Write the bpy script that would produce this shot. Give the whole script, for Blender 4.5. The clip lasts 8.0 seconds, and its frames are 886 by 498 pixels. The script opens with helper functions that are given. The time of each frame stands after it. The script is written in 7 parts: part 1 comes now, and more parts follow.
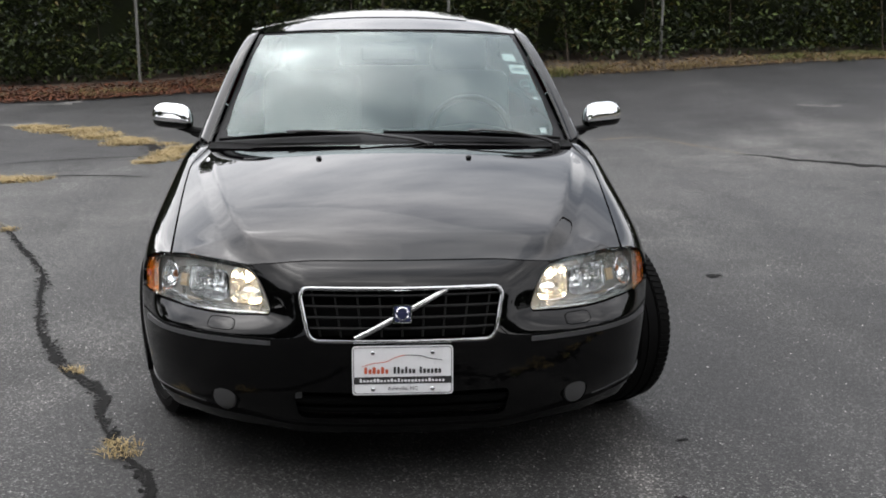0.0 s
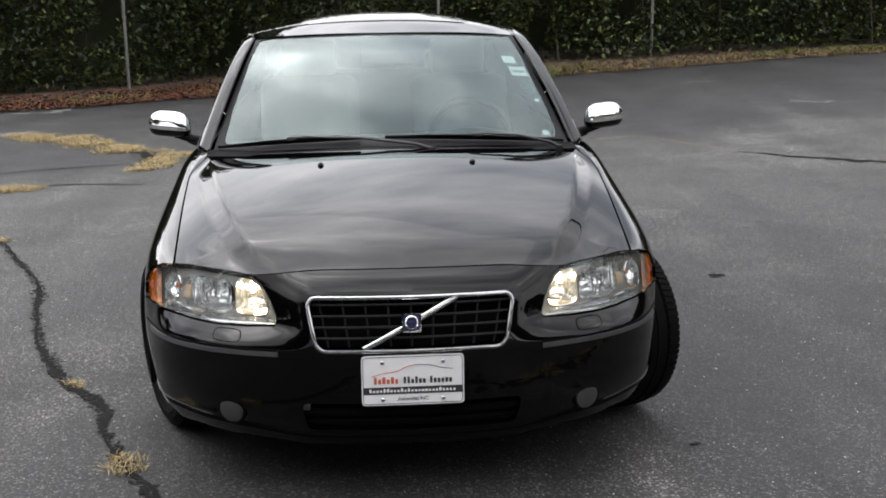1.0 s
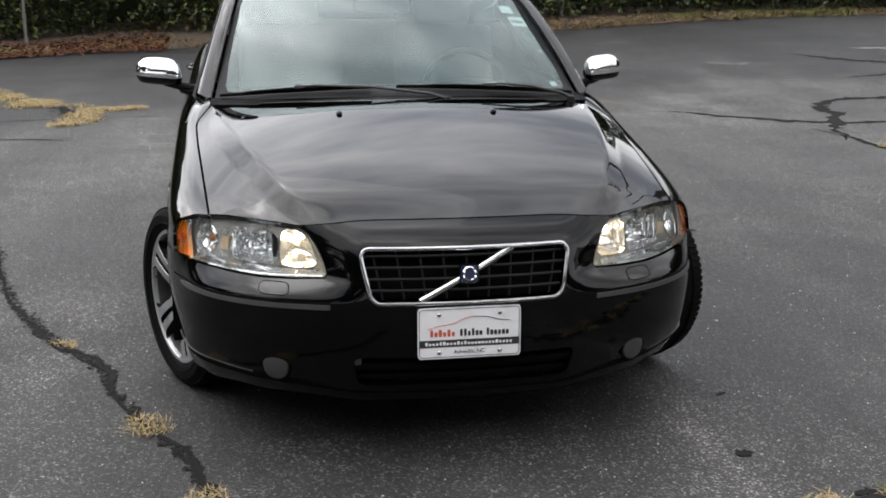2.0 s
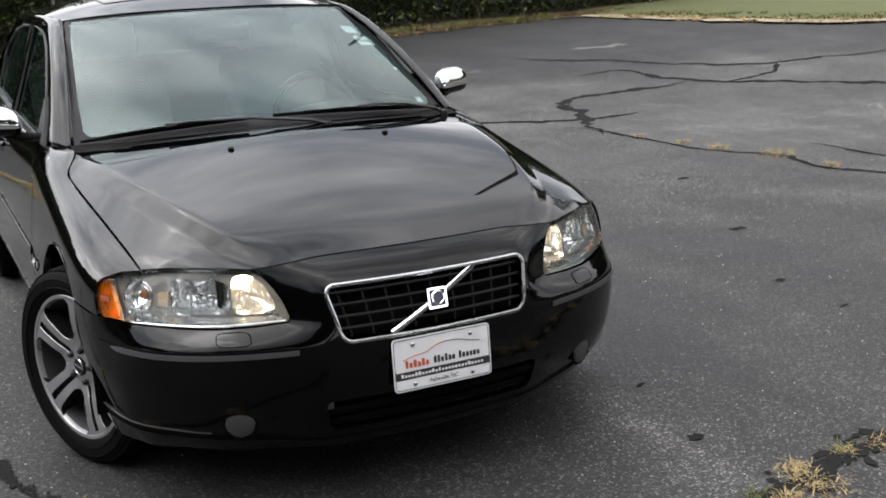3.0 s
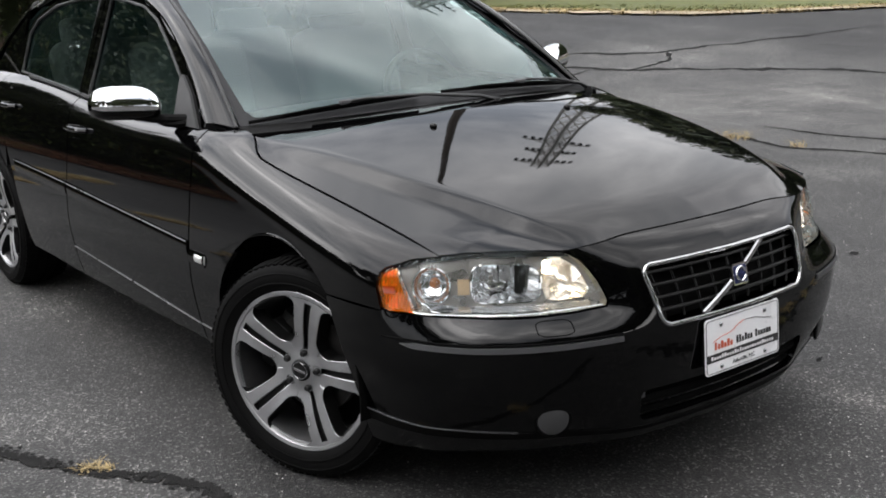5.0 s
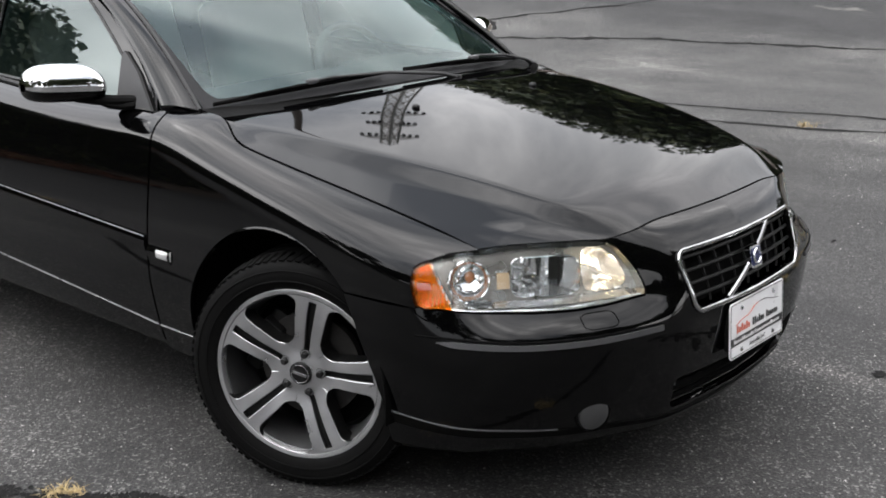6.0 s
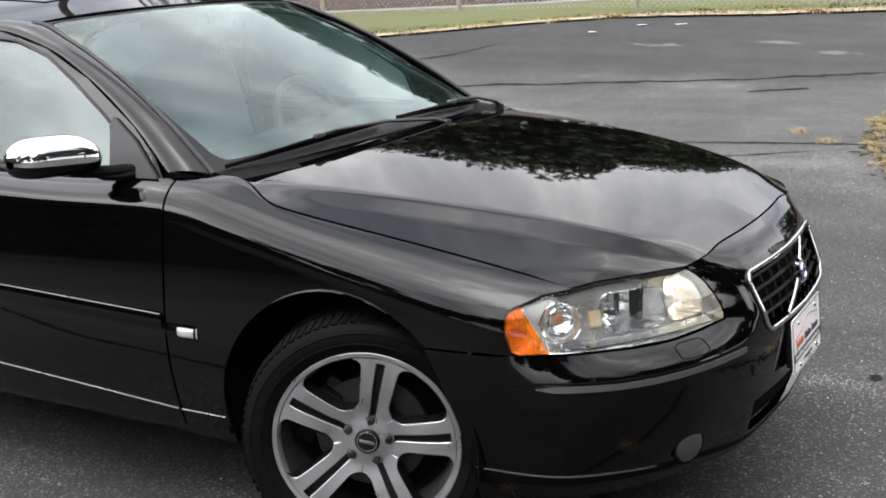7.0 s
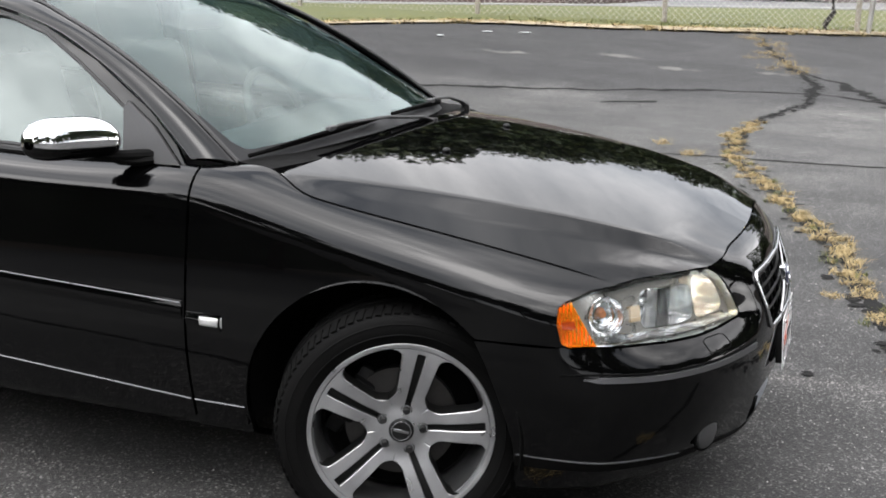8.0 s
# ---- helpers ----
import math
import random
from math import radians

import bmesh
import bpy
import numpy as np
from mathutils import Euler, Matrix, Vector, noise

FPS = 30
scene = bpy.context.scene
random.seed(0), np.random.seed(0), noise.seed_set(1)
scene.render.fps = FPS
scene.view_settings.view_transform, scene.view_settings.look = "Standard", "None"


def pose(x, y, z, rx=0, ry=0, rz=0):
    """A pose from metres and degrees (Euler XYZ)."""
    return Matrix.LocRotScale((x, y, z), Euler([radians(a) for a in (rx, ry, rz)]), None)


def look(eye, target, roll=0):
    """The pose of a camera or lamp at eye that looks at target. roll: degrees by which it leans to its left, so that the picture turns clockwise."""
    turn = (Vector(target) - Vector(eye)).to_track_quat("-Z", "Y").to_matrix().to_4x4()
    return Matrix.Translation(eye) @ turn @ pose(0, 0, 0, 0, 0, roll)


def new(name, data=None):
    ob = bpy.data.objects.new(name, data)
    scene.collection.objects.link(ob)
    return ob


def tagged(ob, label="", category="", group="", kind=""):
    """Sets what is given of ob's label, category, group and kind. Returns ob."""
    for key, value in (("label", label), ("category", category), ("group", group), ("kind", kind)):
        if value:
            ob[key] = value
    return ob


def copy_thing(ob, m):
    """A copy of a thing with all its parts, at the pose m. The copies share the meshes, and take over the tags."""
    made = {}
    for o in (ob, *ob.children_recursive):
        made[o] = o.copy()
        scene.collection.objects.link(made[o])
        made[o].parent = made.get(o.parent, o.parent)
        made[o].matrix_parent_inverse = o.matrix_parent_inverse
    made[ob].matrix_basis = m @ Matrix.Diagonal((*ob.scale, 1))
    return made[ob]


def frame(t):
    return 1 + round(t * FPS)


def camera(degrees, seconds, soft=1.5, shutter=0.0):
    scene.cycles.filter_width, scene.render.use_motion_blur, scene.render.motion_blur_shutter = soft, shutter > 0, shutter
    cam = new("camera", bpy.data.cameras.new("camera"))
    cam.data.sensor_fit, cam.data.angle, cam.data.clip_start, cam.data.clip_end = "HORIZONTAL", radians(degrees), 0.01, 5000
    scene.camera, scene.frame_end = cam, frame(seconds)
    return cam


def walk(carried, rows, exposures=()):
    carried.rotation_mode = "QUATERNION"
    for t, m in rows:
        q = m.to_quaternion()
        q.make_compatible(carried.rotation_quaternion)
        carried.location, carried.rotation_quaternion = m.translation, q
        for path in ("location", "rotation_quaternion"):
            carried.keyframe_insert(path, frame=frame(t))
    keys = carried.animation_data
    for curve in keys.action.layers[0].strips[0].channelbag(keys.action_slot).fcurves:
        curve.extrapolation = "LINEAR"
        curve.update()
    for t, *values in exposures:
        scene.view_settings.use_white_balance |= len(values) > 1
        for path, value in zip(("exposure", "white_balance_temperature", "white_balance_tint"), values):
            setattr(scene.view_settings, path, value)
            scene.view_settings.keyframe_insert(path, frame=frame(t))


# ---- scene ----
cam = camera(42.9, 8.0, 1.8)
PATH = [
    (0, (-0.096, -4.116, 1.558), (0.034, -2.172, 1.107), 0.2),
    (0.1, (-0.089, -4.11, 1.557), (0.007, -2.163, 1.109), -0.5),
    (0.2, (-0.084, -4.111, 1.53), (0.017, -2.157, 1.113), -1.2),
    (0.3, (-0.072, -4.1, 1.555), (0.029, -2.153, 1.109), -0.9),
    (0.4, (-0.068, -4.094, 1.554), (0.026, -2.147, 1.103), -1.2),
    (0.5, (-0.069, -4.089, 1.554), (0.025, -2.15, 1.074), -1.4),
    (0.6, (-0.074, -4.079, 1.555), (0.045, -2.139, 1.083), -0.9),
    (0.7, (-0.084, -4.061, 1.538), (0.053, -2.122, 1.066), -0.6),
    (0.8, (-0.094, -4.059, 1.56), (0.03, -2.121, 1.081), -0.8),
    (0.9, (-0.114, -4.053, 1.562), (0.017, -2.111, 1.102), -0.6),
    (1, (-0.146, -4.053, 1.562), (0.001, -2.11, 1.113), -0.7),
    (1.1, (-0.193, -4.062, 1.559), (-0.022, -2.123, 1.096), -0.7),
    (1.2, (-0.241, -4.063, 1.529), (-0.042, -2.126, 1.074), -0.5),
    (1.3, (-0.321, -4.1, 1.551), (-0.062, -2.169, 1.1), -1.1),
    (1.4, (-0.387, -4.113, 1.546), (-0.099, -2.182, 1.112), -1.5),
    (1.5, (-0.445, -4.112, 1.541), (-0.177, -2.182, 1.092), -1.7),
    (1.6, (-0.49, -4.087, 1.534), (-0.252, -2.171, 1.011), -1.8),
    (1.7, (-0.51, -4.04, 1.508), (-0.288, -2.123, 0.984), -3.0),
    (1.8, (-0.566, -4.004, 1.52), (-0.304, -2.097, 0.978), -0.8),
    (1.9, (-0.604, -3.955, 1.512), (-0.3, -2.053, 0.972), 0.0),
    (2, (-0.648, -3.912, 1.504), (-0.293, -2.012, 0.991), 0.6),
    (2.1, (-0.709, -3.863, 1.49), (-0.282, -1.963, 1.035), -0.6),
    (2.2, (-0.78, -3.819, 1.481), (-0.283, -1.937, 1.021), -2.6),
    (3.3, (-1.493, -3.462, 1.498), (-0.569, -1.764, 0.985), -0.4),
    (3.4, (-1.55, -3.414, 1.497), (-0.619, -1.731, 0.947), -0.0),
    (3.5, (-1.601, -3.351, 1.497), (-0.673, -1.668, 0.944), -1.2),
    (3.6, (-1.651, -3.285, 1.496), (-0.689, -1.613, 0.967), -1.2),
    (3.7, (-1.689, -3.267, 1.422), (-0.686, -1.603, 0.946), -3.6),
    (3.8, (-1.755, -3.149, 1.498), (-0.748, -1.519, 0.927), -2.3),
    (3.9, (-1.795, -3.107, 1.466), (-0.83, -1.435, 0.942), -4.1),
    (4, (-1.86, -3.022, 1.498), (-0.904, -1.352, 0.951), -2.4),
    (4.1, (-1.909, -2.971, 1.495), (-0.932, -1.315, 0.947), -0.4),
    (4.2, (-1.967, -2.935, 1.493), (-0.965, -1.286, 0.968), 0.5),
    (5.3, (-2.442, -2.502, 1.425), (-1.195, -1.028, 0.903), -2.7),
    (5.4, (-2.475, -2.429, 1.442), (-1.196, -0.991, 0.9), -2.5),
    (5.5, (-2.508, -2.355, 1.465), (-1.207, -0.947, 0.894), -2.3),
    (5.6, (-2.535, -2.301, 1.466), (-1.218, -0.911, 0.887), -1.0),
    (5.7, (-2.567, -2.255, 1.468), (-1.227, -0.893, 0.878), -0.5),
    (5.8, (-2.58, -2.193, 1.481), (-1.218, -0.864, 0.867), 0.1),
    (5.9, (-2.629, -2.166, 1.464), (-1.229, -0.868, 0.868), 0.0),
    (6, (-2.672, -2.123, 1.47), (-1.235, -0.853, 0.902), -0.5),
    (6.1, (-2.722, -2.065, 1.455), (-1.256, -0.862, 0.821), 0.0),
    (6.2, (-2.754, -2.036, 1.47), (-1.255, -0.847, 0.886), 0.9),
    (6.3, (-2.797, -1.99, 1.473), (-1.28, -0.841, 0.859), 1.3),
    (6.4, (-2.831, -1.942, 1.469), (-1.305, -0.815, 0.834), 2.2),
    (6.5, (-2.871, -1.888, 1.471), (-1.302, -0.807, 0.861), 1.7),
    (6.6, (-2.89, -1.824, 1.462), (-1.291, -0.773, 0.881), 1.3),
    (6.7, (-2.889, -1.742, 1.458), (-1.261, -0.722, 0.903), -0.1),
    (6.8, (-2.928, -1.676, 1.448), (-1.279, -0.662, 0.946), -1.5),
    (6.9, (-2.939, -1.605, 1.437), (-1.285, -0.596, 0.941), -2.6),
    (7, (-2.964, -1.54, 1.437), (-1.303, -0.536, 0.955), -3.3),
    (7.1, (-2.981, -1.487, 1.435), (-1.319, -0.485, 0.949), -2.6),
    (7.2, (-2.968, -1.446, 1.452), (-1.3, -0.451, 0.975), -1.4),
    (7.3, (-3.023, -1.396, 1.445), (-1.314, -0.464, 0.985), -2.7),
    (7.4, (-3.049, -1.352, 1.45), (-1.317, -0.471, 0.974), -1.6),
    (7.5, (-3.078, -1.305, 1.449), (-1.327, -0.464, 0.974), 0.7),
    (7.6, (-3.112, -1.256, 1.451), (-1.329, -0.464, 1.009), 0.8),
    (7.7, (-3.16, -1.214, 1.461), (-1.364, -0.485, 0.967), -0.3),
    (7.8, (-3.201, -1.161, 1.458), (-1.389, -0.475, 0.961), 0.2),
    (7.9, (-3.264, -1.118, 1.468), (-1.45, -0.431, 0.98), -0.2),
    (8, (-3.291, -1.056, 1.461), (-1.481, -0.363, 0.969), 0.7),
]
walk(cam, [(t, look(eye, target, roll)) for t, eye, target, roll in PATH], exposures=((0, -0.1), (3.0, -0.07), (4.0, -0.04), (5.5, 0.10), (6.0, 0.20), (6.5, 0.34), (7.0, 0.38), (8.0, 0.38)))

# ---- sky and light: bright broken overcast ----
world = bpy.data.worlds.new("overcast_sky")
scene.world = world
world.use_nodes = True
wn, wl = world.node_tree.nodes, world.node_tree.links
wn.clear()
SUN_ELEV, SUN_ROT = radians(60), radians(-35)
SUN_DIR = Vector((math.sin(SUN_ROT) * math.cos(SUN_ELEV), math.cos(SUN_ROT) * math.cos(SUN_ELEV), math.sin(SUN_ELEV)))
sky = wn.new("ShaderNodeTexSky")
sky.sky_type, sky.sun_disc, sky.sun_elevation, sky.sun_rotation = "NISHITA", False, SUN_ELEV, SUN_ROT
sky_dim = wn.new("ShaderNodeMix")
sky_dim.data_type, sky_dim.blend_type = "RGBA", "MULTIPLY"
sky_dim.inputs["Factor"].default_value = 1.0
sky_dim.inputs[7].default_value = (1.0, 1.0, 1.0, 1)
geo = wn.new("ShaderNodeTexCoord")
flat = wn.new("ShaderNodeMapping")
flat.inputs["Scale"].default_value = (1.0, 1.0, 1.5)
flat.inputs["Location"].default_value = (11.29, 28.22, 2.03)
cloud = wn.new("ShaderNodeTexNoise")
cloud.inputs["Scale"].default_value = 1.3
cloud.inputs["Detail"].default_value = 7.0
cloud.inputs["Roughness"].default_value = 0.59
cloud.inputs["Distortion"].default_value = 0.35
shade = wn.new("ShaderNodeValToRGB")
shade.color_ramp.elements[0].position, shade.color_ramp.elements[0].color = 0.35, (6.6, 7.0, 7.8, 1)
shade.color_ramp.elements[1].position, shade.color_ramp.elements[1].color = 0.63, (52.0, 51.0, 50.6, 1)
for at, tone in ((0.44, (13.4, 13.6, 14.2, 1)), (0.50, (18.8, 18.7, 19.1, 1)), (0.56, (26.5, 26.2, 26.4, 1))):
    shade.color_ramp.elements.new(at).color = tone
cover = wn.new("ShaderNodeMix")
cover.data_type = "RGBA"
cover.inputs["Factor"].default_value = 0.86
back = wn.new("ShaderNodeBackground")
back.inputs["Strength"].default_value = 0.122
wout = wn.new("ShaderNodeOutputWorld")
wl.new(geo.outputs["Generated"], flat.inputs["Vector"])
wl.new(flat.outputs["Vector"], cloud.inputs["Vector"])
wl.new(cloud.outputs["Fac"], shade.inputs["Fac"])
wl.new(sky.outputs["Color"], sky_dim.inputs[6])
wl.new(sky_dim.outputs[2], cover.inputs[6])
wl.new(shade.outputs["Color"], cover.inputs[7])
# the overcast is brighter round the hidden sun
toward = wn.new("ShaderNodeVectorMath")
toward.operation = "DOT_PRODUCT"
toward.inputs[1].default_value = SUN_DIR
near_sun = wn.new("ShaderNodeMapRange")
near_sun.interpolation_type = "SMOOTHERSTEP"
near_sun.inputs["From Min"].default_value, near_sun.inputs["From Max"].default_value = 0.45, 1.0
near_sun.inputs["To Min"].default_value, near_sun.inputs["To Max"].default_value = 0.98, 2.1
glowing = wn.new("ShaderNodeVectorMath")
glowing.operation = "SCALE"
wl.new(geo.outputs["Generated"], toward.inputs[0])
wl.new(toward.outputs["Value"], near_sun.inputs["Value"])
wl.new(cover.outputs[2], glowing.inputs[0])
wl.new(near_sun.outputs["Result"], glowing.inputs["Scale"])
wl.new(glowing.outputs["Vector"], back.inputs["Color"])
wl.new(back.outputs["Background"], wout.inputs["Surface"])

sun = new("sun", bpy.data.lights.new("sun", "SUN"))
sun.data.energy, sun.data.angle, sun.data.color = 0.5, radians(60), (1.0, 0.97, 0.92)
sun.matrix_world = look(SUN_DIR * 30, (0, 0, 0))


# ---- materials ----
def shader(name):
    m = bpy.data.materials.new(name)
    m.use_nodes = True
    nt = m.node_tree
    return m, nt, nt.nodes["Principled BSDF"]


def ramp(nt, fac, stops):
    r = nt.nodes.new("ShaderNodeValToRGB")
    e = r.color_ramp.elements
    e[0].position, e[0].color = stops[0][0], (*stops[0][1], 1)
    e[1].position, e[1].color = stops[-1][0], (*stops[-1][1], 1)
    for p, c in stops[1:-1]:
        k = e.new(p)
        k.color = (*c, 1)
    nt.links.new(fac, r.inputs["Fac"])
    return r.outputs["Color"]


def noise_tex(nt, scale, detail=4.0, rough=0.55, kind="Object", distort=0.0):
    c = nt.nodes.new("ShaderNodeTexCoord")
    n = nt.nodes.new("ShaderNodeTexNoise")
    n.inputs["Scale"].default_value, n.inputs["Detail"].default_value = scale, detail
    n.inputs["Roughness"].default_value, n.inputs["Distortion"].default_value = rough, distort
    nt.links.new(c.outputs[kind], n.inputs["Vector"])
    return n.outputs["Fac"]


def mixed(nt, a, b, fac, blend="MIX"):
    m = nt.nodes.new("ShaderNodeMix")
    m.data_type, m.blend_type = "RGBA", blend
    for socket, value in ((m.inputs[6], a), (m.inputs[7], b)):
        if isinstance(value, tuple):
            socket.default_value = (*value, 1)
        else:
            nt.links.new(value, socket)
    if isinstance(fac, float):
        m.inputs["Factor"].default_value = fac
    else:
        nt.links.new(fac, m.inputs["Factor"])
    return m.outputs[2]


def bumped(nt, bsdf, height, strength, distance=0.01):
    b = nt.nodes.new("ShaderNodeBump")
    b.inputs["Strength"].default_value, b.inputs["Distance"].default_value = strength, distance
    nt.links.new(height, b.inputs["Height"])
    nt.links.new(b.outputs["Normal"], bsdf.inputs["Normal"])


def surface(name, low, high, rough=0.5, metal=0.0, scale=6.0, fine=90.0, bump=0.0, spread=0.12, coat=0.0, coat_rough=0.03, spec=0.5):
    """A plain surface: colour drifting between low and high, fine grain in gloss and relief."""
    m, nt, p = shader(name)
    wide, grain = noise_tex(nt, scale), noise_tex(nt, fine, 3.0)
    nt.links.new(ramp(nt, mixed(nt, wide, grain, 0.35), [(0.3, low), (0.7, high)]), p.inputs["Base Color"])
    lo, hi = max(0.0, rough - spread), min(1.0, rough + spread)
    nt.links.new(ramp(nt, wide, [(0.3, (lo,) * 3), (0.7, (hi,) * 3)]), p.inputs["Roughness"])
    p.inputs["Metallic"].default_value = metal
    p.inputs["Specular IOR Level"].default_value = spec
    p.inputs["Coat Weight"].default_value, p.inputs["Coat Roughness"].default_value = coat, coat_rough
    if bump:
        bumped(nt, p, grain, bump, 0.004)
    return m


PAINT = surface("black_metallic_paint", (0.0006, 0.0006, 0.0007), (0.0011, 0.0011, 0.0012), 0.4, 0.0, 3.0, 700.0, 0.0, 0.06, 1.0, 0.03, 0.0)
PAINT.node_tree.nodes["Principled BSDF"].inputs["Coat IOR"].default_value = 1.36
TRIM = surface("black_plastic_trim", (0.0025, 0.0025, 0.0025), (0.005, 0.005, 0.005), 0.42, fine=300, bump=0.05, spec=0.22)
STRIP = surface("grey_bumper_strip", (0.035, 0.035, 0.037), (0.055, 0.055, 0.058), 0.4, fine=400, bump=0.05)
# near-black for gaps and backings: their missing light is put into the colour
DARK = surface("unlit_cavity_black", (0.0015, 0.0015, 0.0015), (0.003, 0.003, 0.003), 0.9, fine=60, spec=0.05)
RUBBER = surface("tyre_rubber", (0.0018, 0.0018, 0.0018), (0.004, 0.0039, 0.0038), 0.7, scale=9, fine=220, bump=0.15, spec=0.06)
SEAL = surface("window_seal_rubber", (0.008, 0.008, 0.008), (0.013, 0.013, 0.013), 0.6)
CHROME = surface("chrome", (0.80, 0.81, 0.82), (0.88, 0.88, 0.89), 0.05, 1.0, spread=0.025)
GRILLE_CHROME = surface("weathered_grille_chrome", (0.42, 0.42, 0.43), (0.58, 0.58, 0.59), 0.16, 1.0, spread=0.06, scale=12)
ALLOY = surface("machined_alloy", (0.28, 0.28, 0.285), (0.39, 0.39, 0.395), 0.36, 0.75, scale=14, fine=500, bump=0.04)
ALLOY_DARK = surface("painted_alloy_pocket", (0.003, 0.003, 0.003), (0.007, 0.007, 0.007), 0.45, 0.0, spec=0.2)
BARREL = surface("grey_wheel_barrel", (0.05, 0.05, 0.051), (0.09, 0.09, 0.091), 0.45, 0.6, scale=14, fine=300)
NUT = surface("dark_lug_nut", (0.012, 0.012, 0.012), (0.025, 0.025, 0.025), 0.4, 0.5, scale=30)
STEEL = surface("brake_steel", (0.03, 0.029, 0.028), (0.055, 0.052, 0.05), 0.5, 0.7, scale=20)
CABIN = surface("cabin_plastic", (0.03, 0.031, 0.032), (0.05, 0.051, 0.052), 0.7, fine=250, bump=0.08)
SEAT = surface("grey_seat_leather", (0.30, 0.30, 0.29), (0.38, 0.375, 0.36), 0.55, scale=8, fine=160, bump=0.08)
WHITE = surface("white_plate_enamel", (0.62, 0.62, 0.63), (0.70, 0.70, 0.71), 0.35, scale=12)
BORDER = surface("black_glass_print", (0.010, 0.010, 0.011), (0.018, 0.018, 0.019), 0.5, spec=0.12)
SAIL = surface("grey_mirror_plastic", (0.022, 0.022, 0.023), (0.036, 0.036, 0.037), 0.6, fine=250, bump=0.06)
INK = surface("black_ink", (0.012, 0.012, 0.012), (0.02, 0.02, 0.02), 0.5)
INK_RED = surface("red_ink", (0.42, 0.075, 0.03), (0.5, 0.10, 0.045), 0.5)
BLUE = surface("blue_badge_enamel", (0.004, 0.008, 0.045), (0.007, 0.013, 0.065), 0.3, coat=0.25)
LAMP_GREY = surface("lamp_bezel_grey", (0.33, 0.315, 0.295), (0.41, 0.395, 0.37), 0.32, 0.85, scale=20)
SILVER = surface("aluminised_reflector", (0.90, 0.91, 0.92), (0.96, 0.96, 0.97), 0.12, 0.9, spread=0.06, scale=25)
MOULD_STRIP = surface("bright_moulding_strip", (0.10, 0.10, 0.105), (0.15, 0.15, 0.155), 0.35, 0.5, scale=5)
DULL_CHROME = surface("dull_bright_strip", (0.11, 0.11, 0.115), (0.17, 0.17, 0.175), 0.3, 0.75, scale=5)
FOG = surface("fog_lamp_cover", (0.03, 0.03, 0.031), (0.044, 0.044, 0.045), 0.4, fine=240, bump=0.06)


def pane(name, tint, gloss_rough=0.01, ior=1.52, dust=0.03, film_low=0.004, film_tint=(0.5, 0.5, 0.48)):
    """A thin pane: tinted see-through, mirror gloss by angle, faint dust."""
    m, nt, p = shader(name)
    nt.nodes.remove(p)
    out = nt.nodes["Material Output"]
    clear = nt.nodes.new("ShaderNodeBsdfTransparent")
    clear.inputs["Color"].default_value = (*tint, 1)
    gloss = nt.nodes.new("ShaderNodeBsdfGlossy")
    gloss.inputs["Color"].default_value = (0.90, 1.0, 0.99, 1)
    gloss.inputs["Roughness"].default_value = gloss_rough
    fres = nt.nodes.new("ShaderNodeFresnel")
    fres.inputs["IOR"].default_value = ior
    both = nt.nodes.new("ShaderNodeMixShader")
    nt.links.new(fres.outputs["Fac"], both.inputs["Fac"])
    nt.links.new(clear.outputs["BSDF"], both.inputs[1])
    nt.links.new(gloss.outputs["BSDF"], both.inputs[2])
    film = nt.nodes.new("ShaderNodeBsdfDiffuse")
    film.inputs["Color"].default_value = (*film_tint, 1)
    dusty = nt.nodes.new("ShaderNodeMixShader")
    nt.links.new(ramp(nt, noise_tex(nt, 3.0, 2.0, 0.4), [(0.35, (film_low,) * 3), (0.75, (dust,) * 3)]), dusty.inputs["Fac"])
    nt.links.new(both.outputs["Shader"], dusty.inputs[1])
    nt.links.new(film.outputs["BSDF"], dusty.inputs[2])
    nt.links.new(dusty.outputs["Shader"], out.inputs["Surface"])
    return m


GLASS = pane("side_window_glass", (0.17, 0.215, 0.205), ior=1.6, dust=0.008, film_low=0.003, film_tint=(0.26, 0.56, 0.53))
SCREEN = pane("dusty_windscreen_glass", (0.55, 0.66, 0.645), ior=1.56, dust=0.028, film_low=0.009, film_tint=(0.34, 0.60, 0.58))
LENS = pane("clear_lamp_lens", (0.97, 0.98, 0.98), ior=1.5, dust=0.03, film_low=0.010, film_tint=(0.6, 0.6, 0.58))


AMBER = pane("amber_lamp_lens", (1.0, 0.34, 0.03), ior=1.5, dust=0.16, film_low=0.12, film_tint=(0.95, 0.23, 0.015))
TURN_BULB = surface("amber_turn_bulb_glass", (0.36, 0.13, 0.05), (0.46, 0.19, 0.08), 0.2, coat=0.6)
AMBER_BULB = surface("amber_bulb_glass", (0.50, 0.36, 0.22), (0.62, 0.47, 0.30), 0.2, coat=0.6)


def glow(name, colour, strength):
    m, nt, p = shader(name)
    p.inputs["Base Color"].default_value = (0.8, 0.8, 0.78, 1)
    p.inputs["Emission Color"].default_value = (*colour, 1)
    p.inputs["Emission Strength"].default_value = strength
    return m


BULB = glow("lit_headlamp_bulb", (1.0, 0.72, 0.40), 40.0)
MIRROR_CHROME = surface("lamp_reflector", (0.9, 0.9, 0.9), (0.95, 0.95, 0.95), 0.11, 1.0, spread=0.05, scale=30)

